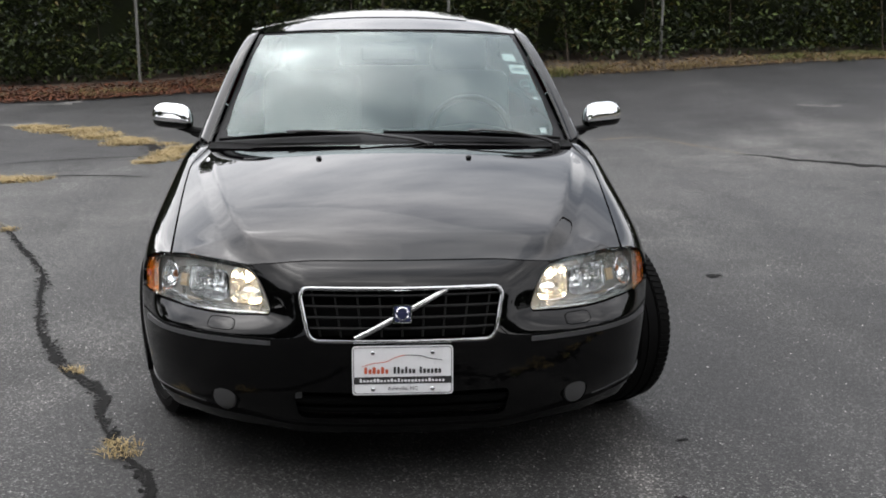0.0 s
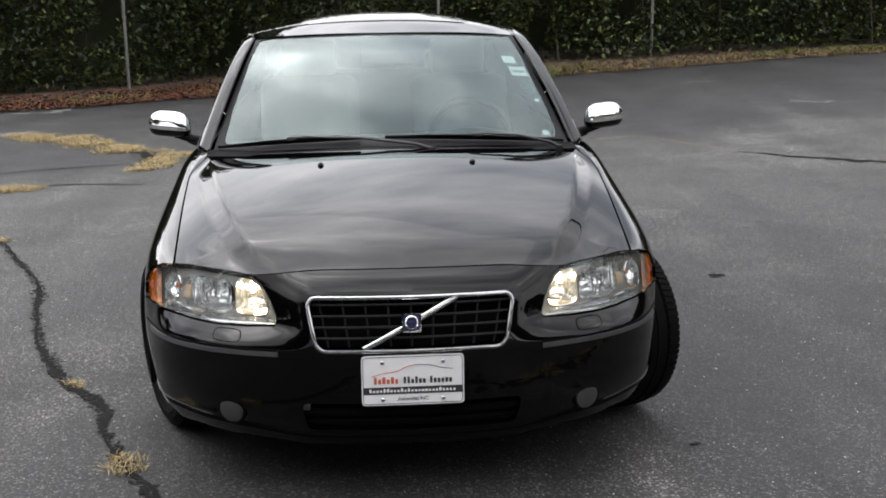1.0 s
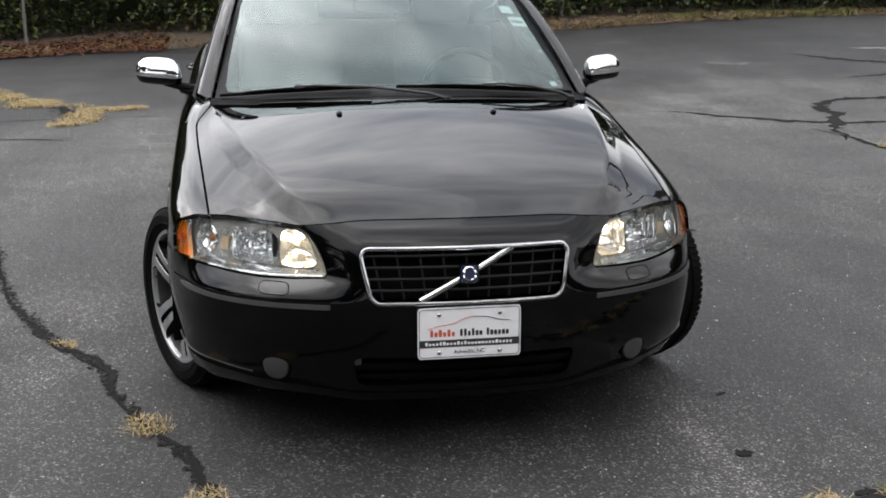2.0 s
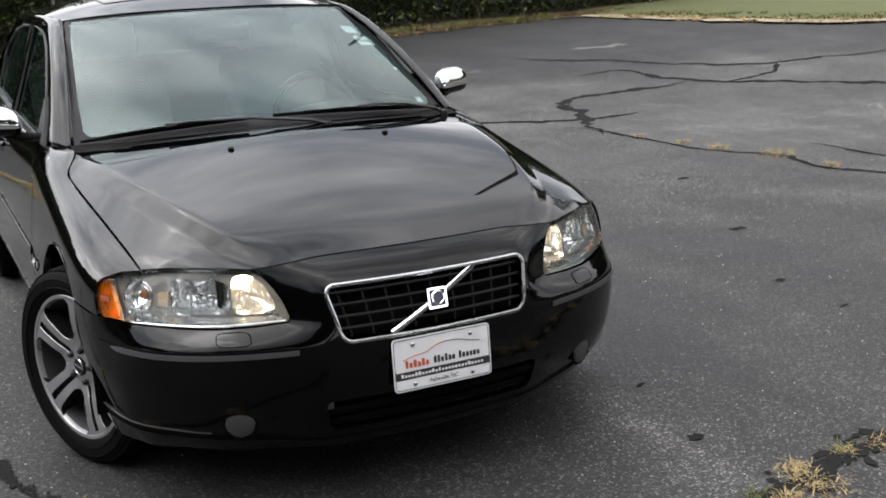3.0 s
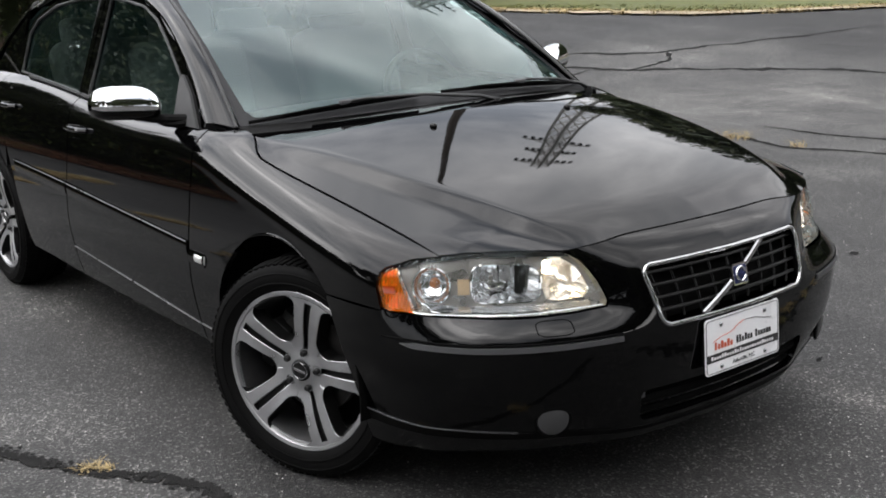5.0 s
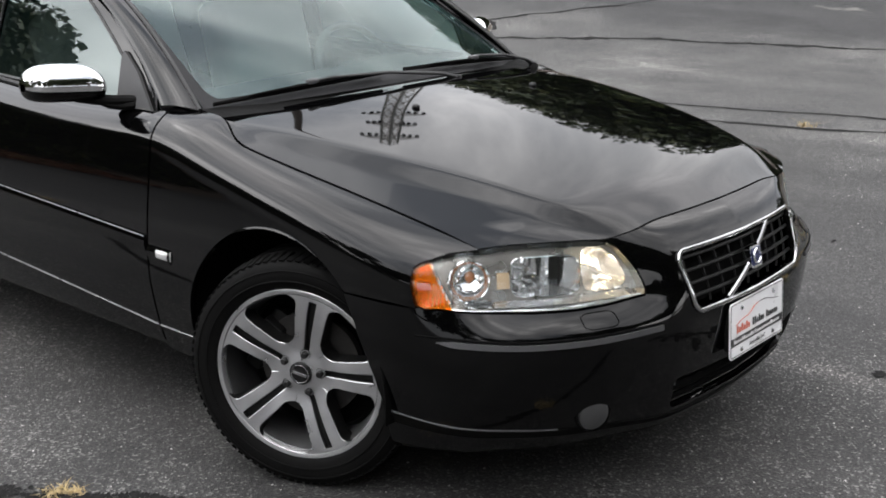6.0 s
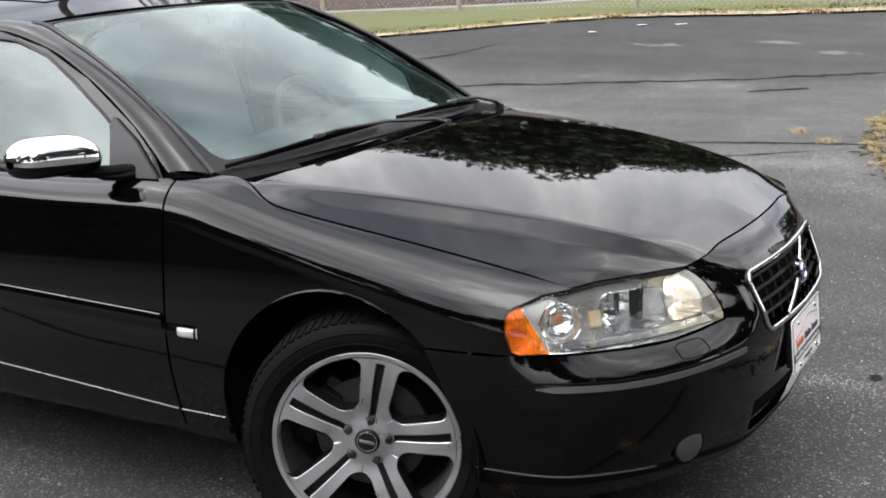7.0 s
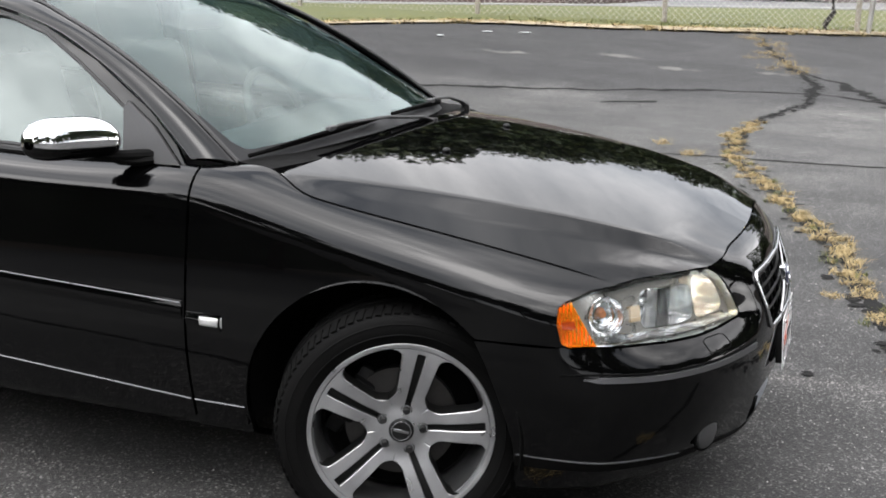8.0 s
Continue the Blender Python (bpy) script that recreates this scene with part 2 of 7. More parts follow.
# ---- mesh tools ----
def curve(xs, ys):
    """A smooth curve through few knots that never overshoots."""
    x, y = np.array(xs, float), np.array(ys, float)
    h, d = np.diff(x), np.diff(y) / np.diff(x)
    m = np.zeros(len(x))
    m[0], m[-1] = d[0], d[-1]
    for k in range(1, len(x) - 1):
        if d[k - 1] * d[k] > 0:
            a, b = 2 * h[k] + h[k - 1], h[k] + 2 * h[k - 1]
            m[k] = (a + b) / (a / d[k - 1] + b / d[k])

    def f(t):
        if t <= x[0]:
            return float(y[0] + m[0] * (t - x[0]))
        if t >= x[-1]:
            return float(y[-1] + m[-1] * (t - x[-1]))
        k = int(np.searchsorted(x, t)) - 1
        s = (t - x[k]) / h[k]
        return float((1 + 2 * s) * (1 - s) ** 2 * y[k] + s * (1 - s) ** 2 * h[k] * m[k] + s * s * (3 - 2 * s) * y[k + 1] + s * s * (s - 1) * h[k] * m[k + 1])

    return f


def eased(f, lo, hi, r, n=900):
    """The curve f between lo and hi with its corners rounded over about r, read from a table."""
    step = (hi - lo) / n
    k = max(1, int(3 * r / step))
    w = np.exp(-0.5 * (np.arange(-k, k + 1) * step / r) ** 2)
    w /= w.sum()
    raw = np.array([f(lo + step * j) for j in range(-k, n + k + 1)])
    table = [float(v) for v in np.convolve(raw, w, "valid")]

    def g(t):
        q = (t - lo) / step
        if q <= 0:
            return table[0] + (table[1] - table[0]) * q
        if q >= n - 1:
            return table[n - 1] + (table[n] - table[n - 1]) * (q - n + 1)
        j = int(q)
        return table[j] + (table[j + 1] - table[j]) * (q - j)

    return g


def ease(a, b, t):
    q = min(max((t - a) / (b - a), 0.0), 1.0)
    return q * q * (3 - 2 * q)


def spans(a, b, n):
    return [a + (b - a) * k / n for k in range(n + 1)]


def part(name, bm, material, parent=None, label="", sharp=35, m=None):
    """Links a bmesh as one mesh object, under a thing or a part."""
    me = bpy.data.meshes.new(name)
    for f in bm.faces:
        f.smooth = True
    bm.to_mesh(me)
    bm.free()
    me.set_sharp_from_angle(angle=radians(sharp))
    me.materials.append(material)
    ob = new(name, me)
    ob.parent = parent
    if m is not None:
        ob.matrix_basis = m
    if label:
        ob["label"] = label
    return ob


def thing(name, label, category, group="", kind="", m=None):
    ob = new(name)
    ob.empty_display_size = 0.2
    if m is not None:
        ob.matrix_basis = m
    return tagged(ob, label, category, group, kind)


def mirrored(bm):
    """A copy of a bmesh on the other side of the car."""
    c = bm.copy()
    for v in c.verts:
        v.co.x = -v.co.x
    bmesh.ops.reverse_faces(c, faces=c.faces[:])
    return c


def pair(name, bm, material, parents, label=""):
    """The same part on the right (as built, x < 0) and mirrored on the left."""
    other = mirrored(bm)
    return part(name, bm, material, parents[0], label), part(name, other, material, parents[1], label)


def sheet(fn, us, vs, flip=False):
    bm = bmesh.new()
    rows = [[bm.verts.new(fn(u, v)) for v in vs] for u in us]
    for a, b in zip(rows, rows[1:]):
        for k in range(len(vs) - 1):
            q = (a[k], b[k], b[k + 1], a[k + 1])
            bm.faces.new(q[::-1] if flip else q)
    return bm


def inside(poly, p, q):
    hit = False
    for (a, b), (c, d) in zip(poly, poly[1:] + poly[:1]):
        if (b > q) != (d > q) and p < (c - a) * (q - b) / (d - b) + a:
            hit = not hit
    return hit


def nearest(poly, p, q, sx):
    best, out = 1e9, (p, q)
    for (a, b), (c, d) in zip(poly, poly[1:] + poly[:1]):
        ex, ey = (c - a) * sx, d - b
        t = min(max(((p - a) * sx * ex + (q - b) * ey) / (ex * ex + ey * ey + 1e-12), 0), 1)
        x, y = a + t * (c - a), b + t * (d - b)
        far = ((p - x) * sx) ** 2 + (q - y) ** 2
        if far < best:
            best, out = far, (x, y)
    return out


def cut_sheet(fn, us, vs, holes=(), outer=None, sx=1.0, flip=False):
    """A sheet over the chart (u, v), with holes cut out and, if given, an outer outline kept; fn lays the chart into space."""
    keep = {}
    for i in range(len(us) - 1):
        for k in range(len(vs) - 1):
            p, q = (us[i] + us[i + 1]) / 2, (vs[k] + vs[k + 1]) / 2
            gone = [h for h in holes if inside(h, p, q)]
            if outer and not inside(outer, p, q):
                gone.append(outer)
            keep[i, k] = gone
    bm = bmesh.new()
    made = {}

    def vert(i, k):
        if (i, k) not in made:
            polys = []
            for a in (i - 1, i):
                for b in (k - 1, k):
                    polys += keep.get((a, b), [])
            p, q = us[i], vs[k]
            if polys:
                p, q = nearest(polys[0], p, q, sx)
            made[i, k] = bm.verts.new(fn(p, q))
        return made[i, k]

    for (i, k), gone in keep.items():
        if not gone:
            quad = [vert(i, k), vert(i + 1, k), vert(i + 1, k + 1), vert(i, k + 1)]
            bm.faces.new(quad[::-1] if flip else quad)
    bmesh.ops.remove_doubles(bm, verts=bm.verts[:], dist=0.0006)
    return bm


def dirs(bm, want):
    """Faces of an open sheet turned to look along want on average."""
    bm.normal_update()
    if sum(f.normal.dot(Vector(want)) * f.calc_area() for f in bm.faces) < 0:
        bmesh.ops.reverse_faces(bm, faces=bm.faces[:])
        bm.normal_update()
    return bm


def turned_in(bm, depth=0.014, want=(0, 0, 1)):
    """Folds all open edges of a panel inwards, so that it reads as thick sheet with a real gap beside it."""
    dirs(bm, want)
    edges = [e for e in bm.edges if e.is_boundary]
    normal = {v: v.normal.copy() for e in edges for v in e.verts}
    fresh = [g for g in bmesh.ops.extrude_edge_only(bm, edges=edges)["geom"] if isinstance(g, bmesh.types.BMVert)]
    for v in fresh:
        for e in v.link_edges:
            o = e.other_vert(v)
            if o in normal:
                v.co = o.co - normal[o] * depth
    return bm


def thick(bm, depth):
    """Gives a sheet a back, depth metres behind it."""
    bm.normal_update()
    bmesh.ops.solidify(bm, geom=bm.faces[:], thickness=depth)
    return bm


def tube(points, radius, sides=8, closed=False, flat=1.0, up=(0, 0, 1), ends=None):
    """A bar along points; flat squeezes it along the second axis; ends scales the radius along the way."""
    bm = bmesh.new()
    pts = [Vector(p) for p in points]
    n = len(pts)
    rings = []
    for k, p in enumerate(pts):
        a, b = (pts[(k - 1) % n], pts[(k + 1) % n]) if closed else (pts[max(k - 1, 0)], pts[min(k + 1, n - 1)])
        ahead = (b - a).normalized()
        side = ahead.cross(Vector(up)).normalized()
        if side.length < 0.1:
            side = ahead.cross(Vector((1, 0.01, 0))).normalized()
        top = side.cross(ahead)
        r = radius * (ends(k / max(n - 1, 1)) if ends else 1.0)
        rings.append([bm.verts.new(p + side * r * math.cos(t) + top * r * flat * math.sin(t)) for t in (2 * math.pi * j / sides for j in range(sides))])
    loops = list(zip(rings, rings[1:])) + ([(rings[-1], rings[0])] if closed else [])
    for a, b in loops:
        for j in range(sides):
            bm.faces.new((a[j], a[(j + 1) % sides], b[(j + 1) % sides], b[j]))
    if not closed:
        bm.faces.new(rings[0][::-1])
        bm.faces.new(rings[-1])
    bmesh.ops.recalc_face_normals(bm, faces=bm.faces[:])
    return bm


def lathe(profile, n=48, axis="x"):
    """A turned shape round the x axis; profile: (along, radius)."""
    bm = bmesh.new()
    rings = []
    for a, r in profile:
        rings.append([bm.verts.new((a, r * math.cos(2 * math.pi * j / n), r * math.sin(2 * math.pi * j / n))) for j in range(n)])
    for a, b in zip(rings, rings[1:]):
        for j in range(n):
            bm.faces.new((a[j], b[j], b[(j + 1) % n], a[(j + 1) % n]))
    bmesh.ops.remove_doubles(bm, verts=bm.verts[:], dist=1e-5)
    bmesh.ops.recalc_face_normals(bm, faces=bm.faces[:])
    return bm


def box(size, m=None, bevel=0.0, seg=2):
    bm = bmesh.new()
    bmesh.ops.create_cube(bm, size=1.0, matrix=(m or Matrix()) @ Matrix.Diagonal((*size, 1)))
    if bevel:
        bmesh.ops.bevel(bm, geom=bm.edges[:], offset=bevel, segments=seg, affect="EDGES", profile=0.5)
    return bm


def joined(*bms):
    out = bmesh.new()
    for b in bms:
        me = bpy.data.meshes.new("tmp")
        b.to_mesh(me)
        b.free()
        out.from_mesh(me)
        bpy.data.meshes.remove(me)
    return out


def flat_shape(outline, depth, m):
    """A plate cut to a 2D outline (x, z), depth thick along y, laid by m."""
    bm = bmesh.new()
    front = [bm.verts.new(m @ Vector((x, 0, z))) for x, z in outline]
    rear = [bm.verts.new(m @ Vector((x, depth, z))) for x, z in outline]
    bm.faces.new(front)
    bm.faces.new(rear[::-1])
    for k in range(len(outline)):
        j = (k + 1) % len(outline)
        bm.faces.new((front[k], rear[k], rear[j], front[j]))
    bmesh.ops.recalc_face_normals(bm, faces=bm.faces[:])
    return bm


def rounded(w, h, r, n=5):
    """The outline of a rounded rectangle, w wide and h high."""
    out = []
    for cx, cz, a0 in ((w / 2 - r, h / 2 - r, 0), (r - w / 2, h / 2 - r, 90), (r - w / 2, r - h / 2, 180), (w / 2 - r, r - h / 2, 270)):
        for k in range(n + 1):
            a = radians(a0 + 90 * k / n)
            out.append((cx + r * math.cos(a), cz + r * math.sin(a)))
    return out

# ---- the car: a black sedan, nose towards -y, front axle at y = 0 ----
car = thing("sedan_car", "glossy black four-door sedan with chrome mirrors and lit headlights", "car")

# the widest plan line of the side, its fall-off with height, and the shoulder line where it turns over
wide_at = eased(curve([-0.60, -0.52, -0.44, -0.36, -0.28, -0.18, 0.0, 0.3, 0.6, 1.5, 2.7, 3.1, 3.4, 3.6], [0.775, 0.822, 0.852, 0.87, 0.88, 0.887, 0.893, 0.897, 0.899, 0.901, 0.896, 0.876, 0.84, 0.795]), -0.62, 3.65, 0.05)
drop_at = eased(curve([0.16, 0.2, 0.3, 0.40, 0.48, 0.54, 0.6, 0.7, 0.8, 0.9], [0.078, 0.058, 0.028, 0.009, 0.0, 0.001, 0.005, 0.0165, 0.0315, 0.049]), 0.15, 1.0, 0.025)
top_x = eased(curve([-0.533, -0.2, 0.1, 0.28, 0.6, 0.9, 1.6, 2.3, 2.9, 3.3, 3.6], [0.738, 0.762, 0.782, 0.789, 0.789, 0.79, 0.79, 0.775, 0.745, 0.71, 0.66]), -0.56, 3.65, 0.05)
top_z = eased(curve([-0.533, -0.2, 0.1, 0.28, 0.36, 0.41, 0.51, 0.61, 0.8, 1.0, 1.3, 1.65, 1.95, 2.4, 2.9, 3.3, 3.6], [0.724, 0.792, 0.846, 0.878, 0.902, 0.916, 0.935, 0.944, 0.938, 0.932, 0.938, 0.958, 0.978, 0.992, 0.99, 0.975, 0.95]), -0.56, 3.65, 0.10)
knee_z = eased(curve([-0.56, -0.42, -0.2, 0.1, 0.27, 0.4, 0.6, 1.2, 1.95, 2.9, 3.6], [0.59, 0.62, 0.675, 0.74, 0.775, 0.80, 0.842, 0.85, 0.875, 0.885, 0.85]), -0.6, 3.65, 0.06)


TURN = radians(62)


def side(y, w):
    """The right flank: w is the height up to the knee, and goes on round the shoulder."""
    zk, zt = knee_z(y), top_z(y)
    if w <= zk:
        return Vector((-(wide_at(y) - drop_at(w)), y, w))
    xk, xt = wide_at(y) - drop_at(zk), top_x(y)
    q = min((w - zk) / (top_w(y) - zk), 1.0) * TURN
    return Vector((-(xt + (xk - xt) * (math.cos(q) - math.cos(TURN)) / (1 - math.cos(TURN))), y, zk + (zt - zk) * math.sin(q) / math.sin(TURN)))


def top_w(y):
    zk = knee_z(y)
    return zk + 0.5 * math.pi * 0.5 * (top_z(y) - zk + wide_at(y) - drop_at(zk) - top_x(y))


def w_of(y, z):
    zk, zt = knee_z(y), top_z(y)
    if z <= zk:
        return z
    return zk + (top_w(y) - zk) * math.asin(min((z - zk) / (zt - zk), 1.0) * math.sin(TURN)) / TURN


def side_x(y, z):
    zk, zt = knee_z(y), top_z(y)
    if z <= zk:
        return wide_at(y) - drop_at(z)
    xk, xt = wide_at(y) - drop_at(zk), top_x(y)
    q = math.asin(min((z - zk) / (zt - zk) * math.sin(TURN), 1.0))
    return xt + (xk - xt) * (math.cos(q) - math.cos(TURN)) / (1 - math.cos(TURN))


# the nose: columns round the front, each drawn back by an amount that depends on height
COLS = list(range(14))
col_x = eased(curve(COLS, [0, 0.15, 0.28, 0.34, 0.40, 0.50, 0.60, 0.70, 0.77, 0.82, 0.85, 0.87, 0.88, 0.887]), 0.0, 13.0, 0.35)
col_y = eased(curve(COLS, [-0.868, -0.862, -0.847, -0.837, -0.823, -0.792, -0.748, -0.678, -0.603, -0.52, -0.44, -0.36, -0.28, -0.18]), 0.0, 13.0, 0.35)
col_a = eased(curve(COLS, [0, 0, 0, 0, 1, 8, 18, 32, 45, 58, 70, 80, 88, 90]), 0.0, 13.0, 0.5)
back_mid = eased(curve([0.18, 0.22, 0.26, 0.33, 0.42, 0.50, 0.56, 0.604, 0.668, 0.70, 0.725, 0.742, 0.80], [0.09, 0.055, 0.035, 0.014, 0.004, 0.0, 0.007, 0.021, 0.046, 0.07, 0.098, 0.128, 0.3]), 0.18, 0.8, 0.006)
back_lamp = eased(curve([0.18, 0.22, 0.26, 0.305, 0.36, 0.42, 0.50, 0.522, 0.53, 0.54, 0.55, 0.56, 0.57, 0.582, 0.65, 0.72, 0.80], [0.13, 0.085, 0.058, 0.034, 0.016, 0.006, 0.0, 0.0005, 0.004, 0.0115, 0.0205, 0.031, 0.043, 0.06, 0.076, 0.094, 0.13]), 0.18, 0.8, 0.006)
back_side = eased(curve([0.18, 0.24, 0.30, 0.40, 0.46, 0.49, 0.515, 0.53, 0.545, 0.56, 0.575, 0.585, 0.65, 0.69, 0.72, 0.80], [0.09, 0.05, 0.022, 0.007, 0.003, 0.005, 0.009, 0.0120, 0.0155, 0.0195, 0.0240, 0.0270, 0.041, 0.054, 0.066, 0.12]), 0.18, 0.8, 0.006)


def nose(i, z, inset=0.0):
    """The front skin, right half, at column i and height z, drawn in by inset."""
    n = abs(i)
    mid, lamp, flank = 1 - ease(2.0, 5.3, n), ease(2.0, 5.3, n) * (1 - ease(7.2, 9.2, n)), ease(7.2, 9.2, n)
    d = mid * back_mid(z) + lamp * back_lamp(z) + flank * back_side(z) + inset
    a = radians(col_a(n))
    x, y = col_x(n) - d * math.sin(a), col_y(n) + d * math.cos(a)
    k = ease(9.2, 11.0, n)
    if k > 0:
        x += k * (side_x(y, z) - inset - x)
    return Vector((-x if i >= 0 else x, y, z))


# outlines in the nose's chart
LAMP = [(4.08, 0.585), (5, 0.578), (6, 0.576), (7, 0.577), (8, 0.58), (9.3, 0.586), (9.95, 0.585), (10.16, 0.593), (10.33, 0.63), (10.40, 0.672), (10.28, 0.688), (9.9, 0.699), (9.2, 0.712), (8.4, 0.722), (7.5, 0.728), (6.5, 0.730), (5.6, 0.728), (5.1, 0.722), (4.84, 0.714), (4.6, 0.699), (4.38, 0.672), (4.2, 0.643), (4.07, 0.615), (4.01, 0.596)]
hood_edge = curve([0, 1.5, 3, 4.2, 4.9, 5.6, 6.5, 7.5, 8.4], [0.742, 0.741, 0.737, 0.731, 0.726, 0.731, 0.733, 0.731, 0.725])


def other_side(poly):
    return [(-p, q) for p, q in poly[::-1]]


def grown(poly, by, sx):
    """An outline moved outwards by metres."""
    n, out = len(poly), []
    area = sum(a * d - c * b for (a, b), (c, d) in zip(poly, poly[1:] + poly[:1]))
    s = 1 if area > 0 else -1
    for k in range(n):
        (a, b), (c, d) = poly[k - 1], poly[(k + 1) % n]
        ex, ey = (c - a) * sx, d - b
        far = math.hypot(ex, ey)
        out.append((poly[k][0] + s * by * ey / far / sx, poly[k][1] - s * by * ex / far))
    return out


# grille opening: wider above, rounded corners; and the lower air intake
def tapered(x_top, x_low, z_top, z_low, r, n=7):
    """A rounded opening whose sides lean in towards the foot."""
    out = []
    for sx, sz, a0 in ((1, 1, 0), (-1, 1, 90), (-1, -1, 180), (1, -1, 270)):
        cx, cz = sx * (x_top - r), (z_top - r) if sz > 0 else (z_low + r)
        for k in range(n + 1):
            a = radians(a0 + 90 * k / n)
            x, z = cx + r * math.cos(a), cz + r * math.sin(a)
            out.append((x * (x_low + (x_top - x_low) * (z - z_low) / (z_top - z_low)) / x_top, z))
    return out


def x_to_col(x):
    lo, hi = 0.0, 13.0
    for _ in range(30):
        m = (lo + hi) / 2
        lo, hi = (m, hi) if col_x(m) < abs(x) else (lo, m)
    return math.copysign((lo + hi) / 2, x)


GRILLE = tapered(0.312, 0.281, 0.671, 0.520, 0.030)
INTAKE = tapered(0.335, 0.318, 0.352, 0.258, 0.022)
grille_chart = [(x_to_col(-x), z) for x, z in GRILLE]
intake_chart = [(x_to_col(-x), z) for x, z in INTAKE]
ARCH = [(0.045 + 0.372 * math.cos(radians(a)), 0.318 + 0.384 * math.sin(radians(a))) for a in range(-16, 197, 6)]

# bumper cover, cut by lamps, grille, intake and the wheel arch
cover_top = curve([0, 1.5, 3, 4.2, 4.9, 5.1, 6], [0.7395, 0.7385, 0.7345, 0.7285, 0.7235, 0.72, 0.72])


us = spans(-12.75, 12.75, 250)
vs = spans(0.2, 0.745, 70)
outline = [(c, cover_top(c)) for c in spans(0, 5.0, 12)] + [(5.0, 0.60), (10.18, 0.584), (12.66, 0.588)]
arch_cols = [(12.66, 0.588), (12.35, 0.53), (12.05, 0.46), (11.75, 0.38), (11.6, 0.32), (11.55, 0.2)]
outline = outline + arch_cols[1:]
full = outline + [(-a, b) for a, b in outline[::-1]]
lamp_hole = grown(LAMP, 0.004, 0.09)
cover = cut_sheet(nose, us, vs, [lamp_hole, other_side(lamp_hole), grille_chart, intake_chart], full, 0.09)
bumper_cover = part("bumper_cover", turned_in(cover, 0.02, (0, -1, 0)), PAINT, car)

# fender
def flank_sheet(y0, y1, ny, w0, nw, holes=(), outer=None, flip=False):
    """A panel of the flank between two stations: rows run from w0 to the shoulder line."""
    uu, keep = spans(y0, y1, ny), {}
    for i in range(ny):
        for k in range(nw):
            y = (uu[i] + uu[i + 1]) / 2
            w = w0 + (top_w(y) - w0) * (k + 0.5) / nw
            gone = [h for h in holes if inside(h, y, w)]
            if outer and not inside(outer, y, w):
                gone.append(outer)
            keep[i, k] = gone
    bm, made = bmesh.new(), {}

    def vert(i, k):
        if (i, k) not in made:
            polys = [p for a in (i - 1, i) for b in (k - 1, k) for p in keep.get((a, b), [])]
            y, w = uu[i], w0 + (top_w(uu[i]) - w0) * k / nw
            if polys:
                y, w = nearest(polys[0], y, w, 1.0)
            made[i, k] = bm.verts.new(side(y, min(w, top_w(y))))
        return made[i, k]

    for (i, k), gone in keep.items():
        if not gone:
            quad = [vert(i, k), vert(i, k + 1), vert(i + 1, k + 1), vert(i + 1, k)]
            bm.faces.new(quad[::-1] if flip else quad)
    bmesh.ops.remove_doubles(bm, verts=bm.verts[:], dist=0.0006)
    return bm


lamp_back = [(-0.527, 0.7285), (-0.47, 0.716), (-0.445, 0.704), (-0.420, 0.694), (-0.406, 0.682), (-0.408, 0.64), (-0.420, 0.60), (-0.428, 0.5885), (-0.36, 0.5925), (-0.2, 0.5925)]
fender_outline = [(-0.62, 0.9)] + [(-0.60, 0.735)] + [(y, w_of(y, z)) for y, z in lamp_back] + [(-0.2, 0.5925)]
arch_over = [p for p in ARCH[::-1] if not (p[0] < -0.2 and p[1] < 0.5925)]
fender_outline += [p for p in arch_over if p[1] > 0.24] + [(0.42, 0.22), (0.6, 0.22), (0.6, 1.5), (-0.62, 1.5)]
fender_bm = flank_sheet(-0.56, 0.579, 100, 0.235, 66, (), fender_outline)
# the hood's side edge leaves the shoulder line near the screen; the fender fills the corner behind it
edge_x = eased(curve([-0.6, -0.2, 0.1, 0.26, 0.30, 0.35, 0.41, 0.505, 0.55, 0.585], [0.733, 0.762, 0.782, 0.7885, 0.782, 0.758, 0.736, 0.741, 0.765, 0.787]), -0.6, 0.6, 0.016)
edge_lift = eased(curve([-0.6, 0.26, 0.30, 0.35, 0.41, 0.505, 0.55, 0.585], [0, 0, 0.003, 0.014, 0.024, 0.010, 0.004, 0.001]), -0.6, 0.6, 0.02)


def edge_z(y):
    return top_z(y) + edge_lift(y)


ear_y = [y for y in spans(-0.56, 0.579, 100) if y > 0.24]


def ear_skin(y, q):
    a, b = side(y, top_w(y)), Vector((-min(edge_x(y), top_x(y) - 0.0002), y, edge_z(y)))
    return a.lerp(b, q) + Vector((0, 0, 0.25 * (a - b).length * 0.25 * math.sin(math.pi * q)))


fender_bm = joined(fender_bm, sheet(ear_skin, ear_y, spans(0, 1, 6), True))
bmesh.ops.remove_doubles(fender_bm, verts=fender_bm.verts[:], dist=0.0008)
bmesh.ops.recalc_face_normals(fender_bm, faces=fender_bm.faces[:])
fenders = pair("fender", turned_in(fender_bm, 0.02, (-1, 0, 0)), PAINT, (car, car))

lip = [side(y, z) + Vector((-0.002, 0, 0)) for y, z in ARCH if z > 0.655]
pair("arch_lip", tube(lip, 0.004, 8, up=(1, 0, 0), ends=lambda s: 0.15 + 0.85 * math.sin(math.pi * s) ** 0.6), PAINT, fenders)

